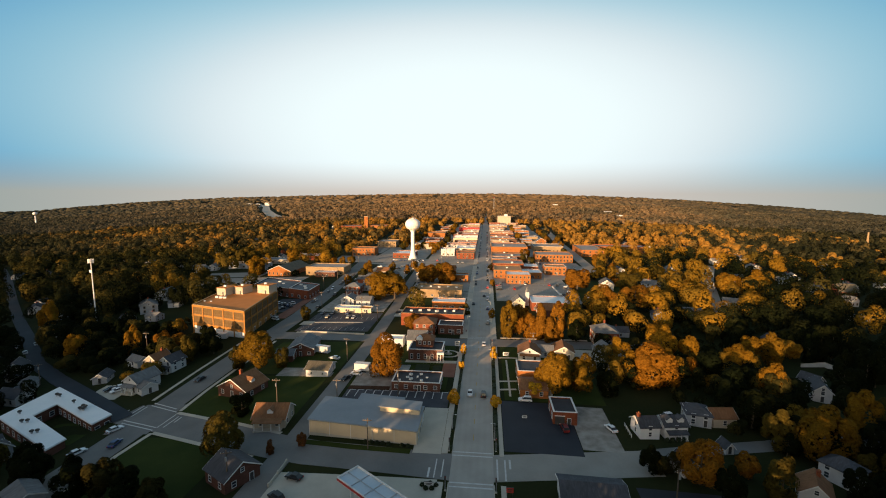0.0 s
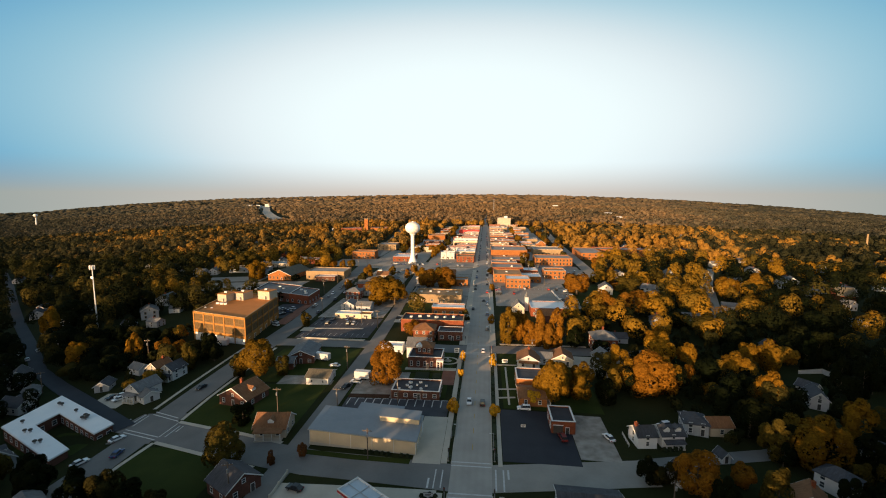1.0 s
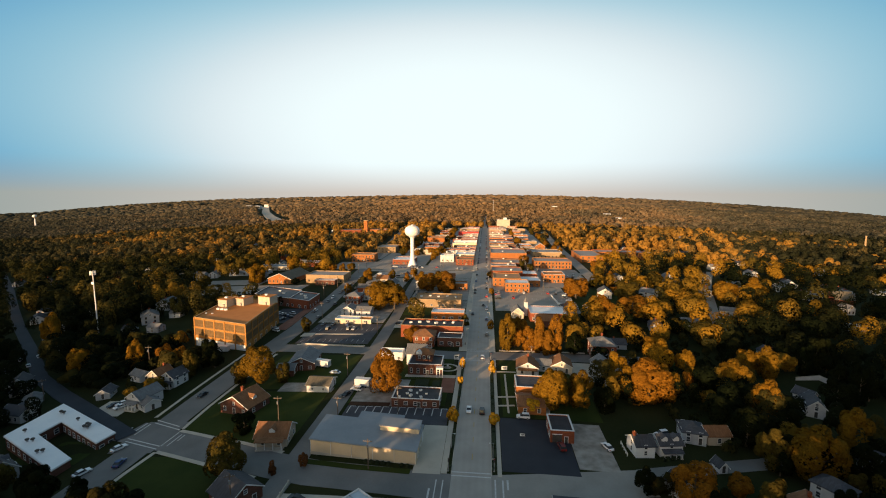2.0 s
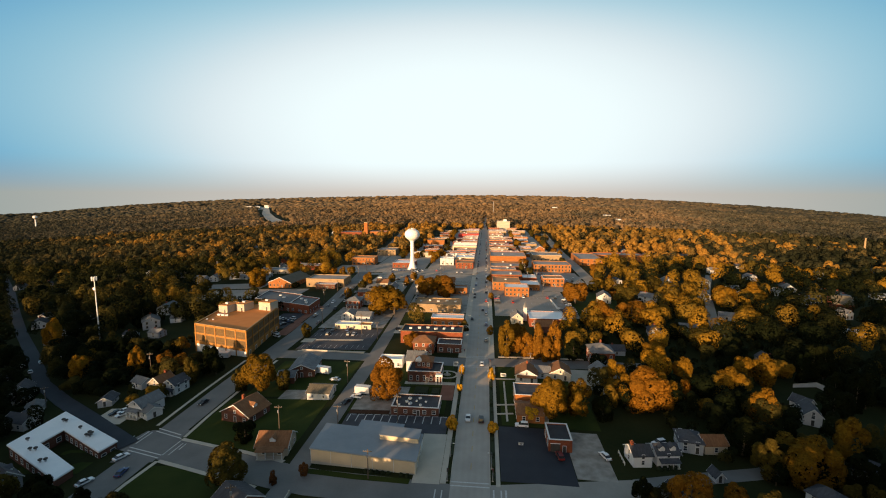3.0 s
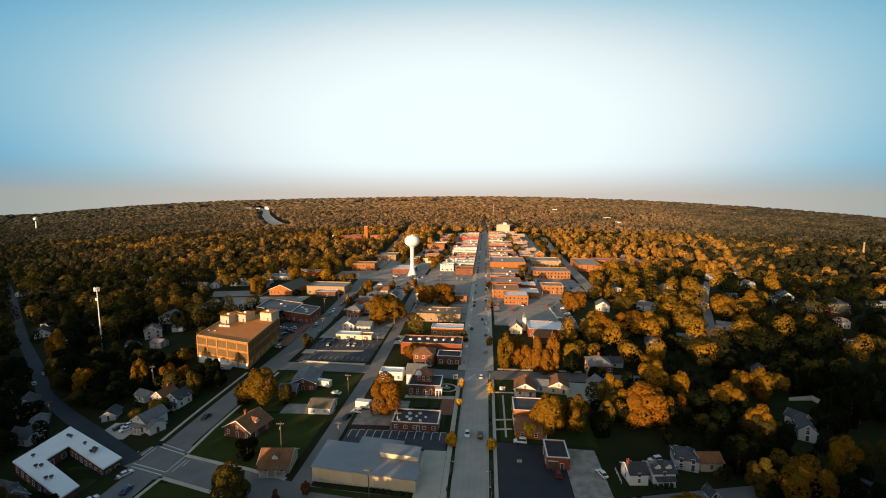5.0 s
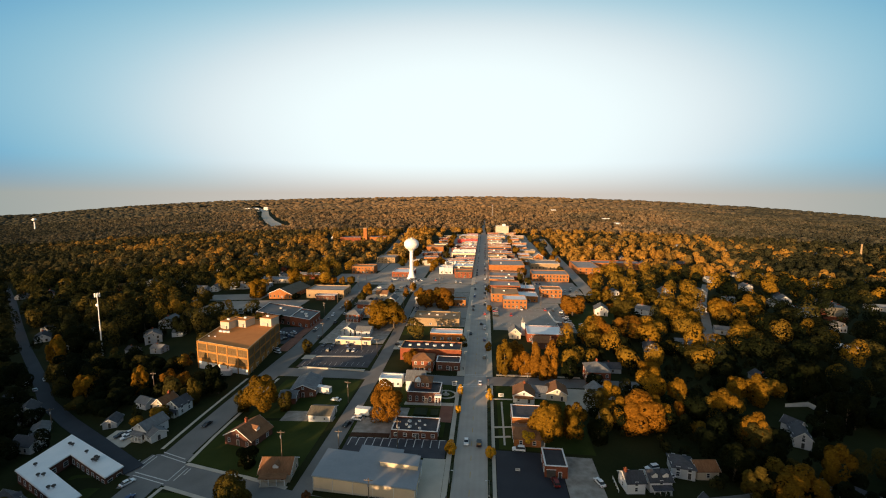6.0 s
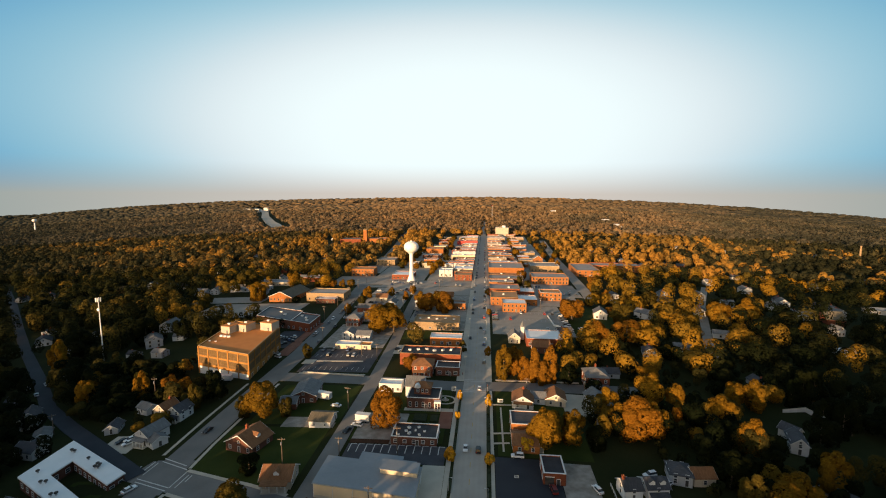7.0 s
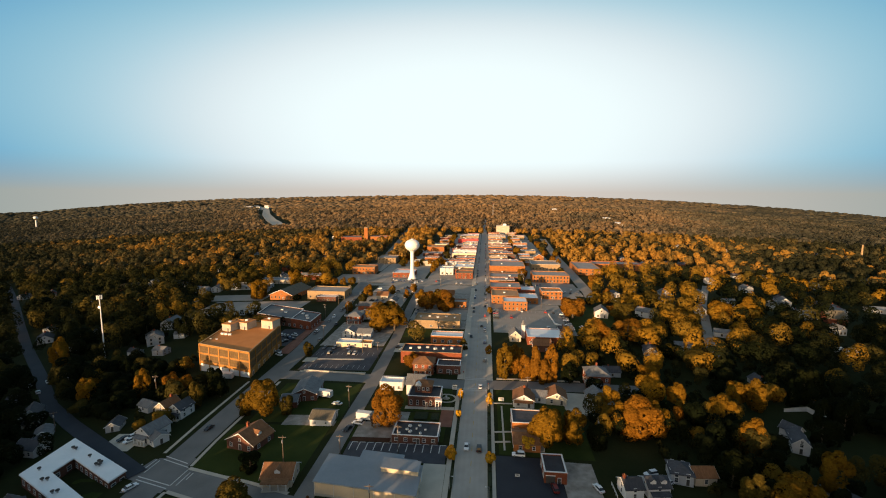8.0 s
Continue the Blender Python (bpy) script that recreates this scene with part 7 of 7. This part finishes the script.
rs = random.Random(31)
for x0, x1, y0, y1, n in ((85, 91, 484, 900, 9), (44, 49, 520, 900, 5), (-61, -54, 500, 900, 8), (-104, -92, 520, 690, 6), (30, 46, 420, 450, 2), (101, 112, 352, 480, 6)):
    for i in range(n):
        tree(rs.uniform(x0, x1), y0 + (y1 - y0) * (i + rs.uniform(0.2, 0.8)) / n, rs.uniform(9, 14), rs.uniform(4, 6.4), rs.choice(["gold", "olive", "olive", "orange"]))

# ---- houses among the trees ----
HOMES = {}


def home(x, y, kind):
    """One of a few plain family houses, set down again and again through the suburb."""
    rz = random.choice([0, 90, 10, -12, 96, 80, 180, 45]) + random.uniform(-6, 6)
    plot(x - 8, x + 8, y - (11 if y < 240 else 14 if x < 0 else 20), y + 5)
    k = (kind, random.randrange(2))
    size = random.uniform(0.58, 0.68) if x < -150 and y < 330 else random.uniform(0.72, 0.86) if y < 330 else random.uniform(0.78, 0.95)
    if k in HOMES:
        return again(HOMES[k], pose(x, y, G(x, y), 0, 0, rz) @ Matrix.Diagonal((size, size, size, 1)))
    wall, roof = {"w": ("siding_white", "roof_grey"), "g": ("siding_grey", "roof_grey"), "r": ("brick_red", "roof_brown")}[kind]
    HOMES[k] = house(x, y, 8.5 + k[1], 11 + k[1], 3.4 + 1.6 * k[1], 2.8, rz, wall, roof if k[1] else "roof_dark", 1 + k[1], {"w": "white family house with a gabled roof among trees", "g": "grey family house with a shingle roof among trees", "r": "red brick family house among trees"}[kind], chimney=(0.0, 2.0), register=False, lite=True)
    tagged(HOMES[k], group="family houses among trees")
    return HOMES[k]


SPOTS = """-307 271 w -267 255 g -280 286 g -215 260 g -227 292 w -195 240 g -221 303 g -213 241 g -252 300 w -204 270 w -226 182 g -330 296 w -262 236 g
-449 407 g -482 410 g -505 566 w -441 502 w -380 439 g -365 449 g -274 399 g -423 714 w -644 1053 w -282 614 w -398 807 w -348 639 w -270 515 g -331 523 w
169 706 w 218 775 w 123 343 w 157 394 w 243 610 g 173 362 w 98 260 g 303 405 r
396 538 g 532 797 w 458 865 w 415 811 w 139 225 w 359 511 w 425 674 g 463 578 g 66 224 g 199 320 g 54 289 g 194 643 w 187 600 r 343 818 g""".split()
plot(-300, -196, 745, 822)
plot(-222, -164, 222, 262)
plot(-168, -114, 316, 370)
for i in range(0, len(SPOTS), 3):
    home(float(SPOTS[i]), float(SPOTS[i + 1]), SPOTS[i + 2])
for _ in range(110):
    y = 370 + 620 * random.random() ** 1.5
    x = random.uniform(-1.1 * y, 0.8 * y)
    if not (-150 < x < 140 and y < 1000):
        home(x, y, random.choice("wwwggr"))

# ---- the woods of the town: single trees near, one mass of crowns beyond ----
GRID = {}
for k in KEEP:
    for i in range(int(k[0] // 20), int(k[1] // 20) + 1):
        for j in range(int(k[2] // 20), int(k[3] // 20) + 1):
            GRID.setdefault((i, j), []).append(k)


def open_plot(x, y):
    return any(a < x < b and c < y < d for a, b, c, d in GRID.get((int(x // 20), int(y // 20)), ()))


def core(x, y):
    """Yards and streets of the town's middle, where trees are few."""
    return -126 < x < 42 and 60 < y < 300 or -158 < x < -104 and 400 < y < 520 or -112 < x < 95 and 300 <= y < 980


rt = random.Random(12)
for k in ((41, 60, 140, 158), (84, 108, 188, 214), (106, 150, 152, 202), (-160, -126, 196, 208)):
    for i in range(int(k[0] // 20), int(k[1] // 20) + 1):
        for j in range(int(k[2] // 20), int(k[3] // 20) + 1):
            GRID.setdefault((i, j), []).append(k)
count, WOODED = 0, []
for _ in range(6000):
    y = rt.uniform(92, 218)
    x = rt.uniform(-1.3 * y - 30, 0.9 * y + 30)
    if count >= 360 or open_plot(x, y) or core(x, y) or (36 < x < 80 and y < 130) or (36 < x < 76 and y < 158):
        continue
    if x > 44 and y > 150 and noise.noise(Vector((x / 24, y / 24, 5.0))) > 0.32:
        continue
    r = rt.uniform(2.9, 5.4)
    plot_new = (x - r * 0.62, x + r * 0.62, y - r * 0.62, y + r * 0.62)
    for i in range(int(plot_new[0] // 20), int(plot_new[1] // 20) + 1):
        for j in range(int(plot_new[2] // 20), int(plot_new[3] // 20) + 1):
            GRID.setdefault((i, j), []).append(plot_new)
    h = r * rt.uniform(2.0, 2.8) * (0.72 if -190 < x < -112 and y > 140 else 1.0)
    # more dark kinds toward both sides: the dimness there is put into leaf colour
    kind = rt.choices(["gold", "orange", "olive", "green"], ((16, 12, 14, 58) if y > 150 and x < 150 else (4, 3, 6, 87)) if x > 70 else (3, 4, 24, 69) if x < -140 else (11, 12, 36, 41))[0]
    if y < 138 and -170 < x < 150:
        tree(x, y, h, r, kind)
    else:
        # olive and green take low tints, shade between the houses put into colour
        WOODED.append((x, y, G(x, y), h, r, {"gold": 0.74, "orange": 0.76, "olive": 0.36, "green": 0.0}[kind] + rt.uniform(-0.06, 0.1)))
    count += 1


def crowns(rng, n_leaf, rows, leaf):
    """Leafy tufts over the crowns of many trees at once: rows of x, y, ground, height, radius, tint."""
    T = np.array(rows)
    p, v, out = lobed(rng, len(T), n_leaf, 8, 0.52, 0.34, 0.5) if n_leaf > 300 else lobed(rng, len(T), n_leaf, 5, 0.5, 0.34, 0.5)
    c = T[:, None, :3] + p * np.stack([T[:, 4], T[:, 4], T[:, 3] * 0.49], 1)[:, None] + np.stack([T[:, 3] * 0, T[:, 3] * 0, T[:, 3] * 0.5], 1)[:, None]
    size = np.broadcast_to((leaf * T[:, 4])[:, None], out.shape)[out]
    return leaf_corners(c[out], v[out], size, rng, 0.16), np.broadcast_to(T[:, 5][:, None], out.shape)[out]


def domes(rng, rows, sides=6):
    """Far crowns as uneven leafy domes with soft shading, all in one mesh; returns it and the tint of each face."""
    T = np.array(rows)
    n = len(T)
    a = (np.arange(sides) / sides + rng.random((n, 1))) * 2 * np.pi
    rings = []
    for z, r in ((0.58, 1.0), (0.84, 0.74)):
        q = r * (0.76 + 0.48 * rng.random((n, sides))) * T[:, 4][:, None]
        rings.append(np.stack([T[:, 0][:, None] + q * np.cos(a), T[:, 1][:, None] + q * np.sin(a), T[:, 2][:, None] + T[:, 3][:, None] * (z + 0.10 * rng.random((n, sides)))], -1))
    top = T[:, :3] + np.stack([rng.normal(size=n) * 0.15 * T[:, 4], rng.normal(size=n) * 0.15 * T[:, 4], T[:, 3]], 1)
    co = np.concatenate([*rings, top[:, None]], 1)
    k = np.array([f for i in range(sides) for j in [(i + 1) % sides] for f in ((i, j, sides + j), (i, sides + j, sides + i), (sides + i, sides + j, 2 * sides))])
    tri = (np.arange(n)[:, None, None] * (2 * sides + 1) + k).reshape(-1, 3)
    me = bpy.data.meshes.new("crowns")
    me.vertices.add(n * (2 * sides + 1))
    me.loops.add(tri.size)
    me.polygons.add(len(tri))
    me.vertices.foreach_set("co", np.ascontiguousarray(co, np.float32).ravel())
    me.loops.foreach_set("vertex_index", tri.astype(np.int32).ravel())
    me.polygons.foreach_set("loop_start", np.arange(0, tri.size, 3, dtype=np.int32))
    me.polygons.foreach_set("use_smooth", np.ones(len(tri), bool))
    me.update(calc_edges=True)
    return me, np.repeat(T[:, 5], len(k))


def woods(name, label, bands, seed, foliage=WOODS, low=False):
    """bands: (y0, y1, gap between trees, leaf clumps a tree, clump size, radius)."""
    rng, pyr = np.random.default_rng(seed), random.Random(seed)
    allc, allt, far_rows = [], [], []
    for y0, y1, gap, n_leaf, leaf, rad, where in bands:
        rows = []
        y = y0
        while y < y1:
            lo, hi = (-1.3 * y - 40, 0.9 * y + 40) if where == "view" else (-420, 260)
            x = lo
            while x < hi:
                px, py = x + pyr.uniform(-0.5, 0.5) * gap, y + pyr.uniform(-0.5, 0.5) * gap
                x += gap
                if open_plot(px, py):
                    continue
                if where == "view" and (core(px, py) and pyr.random() > 0.12):
                    continue
                if where != "view" and py > 60 and -125 < px < 75:
                    continue
                thin = noise.noise(Vector((px / 70, py / 70, 3.0)))
                if low and (core(px, py) or not -1.0 * py < px < 0.78 * py):
                    continue
                if where == "view" and not low and px > -0.5 * py and ((thin > 0.24 and pyr.random() < 0.9) or pyr.random() < 0.1):
                    continue
                r = rad * (pyr.uniform(0.62, 1.3) if py < 520 else pyr.uniform(0.7, 1.25) if py < 1000 else pyr.uniform(0.6, 1.35))
                # tints brighten mid-view and darken to the sides, light and shade by colour
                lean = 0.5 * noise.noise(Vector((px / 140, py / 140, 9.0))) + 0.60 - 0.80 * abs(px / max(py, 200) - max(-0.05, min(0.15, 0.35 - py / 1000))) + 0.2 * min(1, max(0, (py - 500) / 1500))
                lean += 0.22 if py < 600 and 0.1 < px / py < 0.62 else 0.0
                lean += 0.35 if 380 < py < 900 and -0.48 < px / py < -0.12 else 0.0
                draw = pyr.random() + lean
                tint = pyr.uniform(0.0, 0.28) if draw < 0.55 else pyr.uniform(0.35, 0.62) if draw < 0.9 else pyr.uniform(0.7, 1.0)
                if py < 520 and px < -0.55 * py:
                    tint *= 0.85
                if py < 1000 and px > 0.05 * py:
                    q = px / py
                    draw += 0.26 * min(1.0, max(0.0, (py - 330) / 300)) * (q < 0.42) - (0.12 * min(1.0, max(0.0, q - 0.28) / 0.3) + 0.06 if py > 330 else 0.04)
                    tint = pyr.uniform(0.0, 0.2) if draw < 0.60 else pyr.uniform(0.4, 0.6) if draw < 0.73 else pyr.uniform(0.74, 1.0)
                # tints draw together with distance, as haze would make them
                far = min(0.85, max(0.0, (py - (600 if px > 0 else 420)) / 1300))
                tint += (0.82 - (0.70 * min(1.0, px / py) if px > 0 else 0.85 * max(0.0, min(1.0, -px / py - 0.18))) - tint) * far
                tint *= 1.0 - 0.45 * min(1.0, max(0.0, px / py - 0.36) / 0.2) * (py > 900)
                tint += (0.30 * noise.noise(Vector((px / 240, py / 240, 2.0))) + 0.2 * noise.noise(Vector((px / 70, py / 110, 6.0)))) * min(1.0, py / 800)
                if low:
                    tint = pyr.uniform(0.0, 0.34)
                # behind the viewpoint, height by place sets how far the shade reaches
                rows.append((px, py, ground_z(px, py), r * pyr.uniform(1.9, 3.0) if r < 8 else r * ((1.75 if r < 12 else 1.05 + 0.3 * pyr.random()) if where == "view" else 1.75 + 0.5 * (-30 < px < 70) + 0.6 * (-175 < px < -60) + min(1.8, max(0.0, (px - 18) / 36)) + min(0.9, max(0.0, (px - 85) / 40)) + min(0.95, max(0.0, (-160 - px) / 40)) + min(2.2, max(0.0, (-235 - px) / 60))), r, min(1.0, max(0.0, tint))))
            y += gap
        if not n_leaf:
            far_rows += rows
            continue
        c, t = crowns(rng, n_leaf, rows, leaf)
        allc.append(c)
        allt.append(t)
    if far_rows:
        me, t = domes(rng, far_rows)
    else:
        t, me = np.concatenate(allt), facets(np.concatenate(allc))
    me.materials.append(foliage)
    at = me.attributes.new("tint", "FLOAT", "FACE")
    at.data.foreach_set("value", t.astype(np.float32))
    ob = tagged(new(name, me), label, "woods", kind="stuff")
    return ob


rng = np.random.default_rng(31)
corners, tints = crowns(rng, 2300, [(*q[:5], min(1.0, max(0.0, q[5]))) for q in WOODED], 0.125)
me = facets(corners)
me.materials.append(WOODS)
me.attributes.new("tint", "FLOAT", "FACE").data.foreach_set("value", tints.astype(np.float32))
tagged(new("near_woods", me), "mixed dark green and golden autumn trees between the houses", "woods", kind="stuff")
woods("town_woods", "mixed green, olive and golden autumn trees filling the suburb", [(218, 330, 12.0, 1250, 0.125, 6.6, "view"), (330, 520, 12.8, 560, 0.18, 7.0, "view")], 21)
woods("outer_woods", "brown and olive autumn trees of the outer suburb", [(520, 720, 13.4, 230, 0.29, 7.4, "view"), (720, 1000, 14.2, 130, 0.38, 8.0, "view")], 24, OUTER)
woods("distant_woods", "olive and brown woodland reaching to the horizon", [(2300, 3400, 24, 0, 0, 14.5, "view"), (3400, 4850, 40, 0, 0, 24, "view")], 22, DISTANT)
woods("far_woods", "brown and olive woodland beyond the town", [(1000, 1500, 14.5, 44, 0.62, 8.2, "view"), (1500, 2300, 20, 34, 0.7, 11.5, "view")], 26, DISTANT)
# unseen trees, added only to keep the low sun off the near ground
woods("woods_behind", "tall trees of the suburb behind the viewpoint", [(-170, 72, 10.8, 60, 0.62, 9.2, "behind")], 23)
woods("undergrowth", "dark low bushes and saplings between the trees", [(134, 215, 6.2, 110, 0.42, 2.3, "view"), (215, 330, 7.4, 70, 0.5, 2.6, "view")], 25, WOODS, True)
structure("road", ribbon("road", NORTH_WEST, 34.0, 4.0, M["concrete"]), "distant pale road cutting through woods", "road")

# ---- landmarks far off ----
def far_tower(x, y, h, r, label):
    t = tagged(new("water_tower"), label, "water tower")
    t.matrix_basis = pose(x, y, ground_z(x, y))
    bm = bmesh.new()
    tube(bm, [(-3, r * 0.5), (2, r * 0.35), (h - 2.2 * r, r * 0.28)], 14)
    part("pedestal", bm_mesh("pedestal", bm, M["tower_white"], True), t)
    bm = bmesh.new()
    tube(bm, [(h - r - r * 0.8 * math.cos(q), r * math.sin(q)) for q in [0.25 + i * 0.26 for i in range(11)]], 20)
    part("tank", bm_mesh("tank", bm, M["tower_white"], True), t)
    return t


far_tower(-2025, 1814, 65, 8.5, "distant white water tower over the woods")
lattice_mast(24, 1500, 54)
stack = thing("brick_chimney", 640, 812, 0, "tall slim pale brick chimney over the trees", "chimney")
bm = bmesh.new()
tube(bm, [(-3, 1.9), (26, 1.15), (26.6, 1.4), (27.4, 1.4)], 14)
part("shaft", bm_mesh("shaft", bm, M["brick_tan"]), stack)
part("base", bm_mesh("base", boxes((-3.4, 3.4, -3.4, 3.4, -3, 3)), M["brick_red"]), stack)
for x, y, w, h in ((-1500, 2700, 34, 19), (-1570, 2750, 26, 18), (-1420, 2780, 30, 19), (-1460, 2640, 20, 18), (-1385, 2600, 24, 18), (374, 1287, 16, 13), (392, 1490, 18, 15), (300, 2000, 20, 17)):
    t = tagged(new("distant_hall"), "pale flat roofed hall far off among woods", "building")
    t.matrix_basis = pose(x, y, ground_z(x, y))
    part("wall", bm_mesh("wall", boxes((-w / 2, w / 2, -12, 12, -3, h)), M["siding_white"]), t)
    part("roof", bm_mesh("roof", boxes((-w / 2 - 0.5, w / 2 + 0.5, -12.5, 12.5, h, h + 0.8)), M["roof_white"]), t)

tree(44.3, 111.4, 5.5, 2.8, "dark_olive")
tree(47.4, 112.6, 6.0, 2.9, "dark_olive")

# ---- clipped bushes before the white houses, and the low white fence beside them ----
for x, y in ((51.8, 126.8), (53.4, 127.2), (55.0, 127.7), (56.6, 128.2)):
    shrub(x, y, 0.75, 1.0)
fence = thing("picket_fence", 42.0, 130.5, 0, "low white board fence beside the white house", "fence")
for i in range(5):
    part("post", bm_mesh("post", boxes((-0.06, 0.06, 1.6 * i - 3.26, 1.6 * i - 3.14, -0.3, 1.15)), M["trim"]), fence)
for z in (0.3, 0.75):
    part("rail", bm_mesh("rail", boxes((0.062, 0.1, -3.3, 3.3, z, z + 0.28)), M["trim"]), fence)
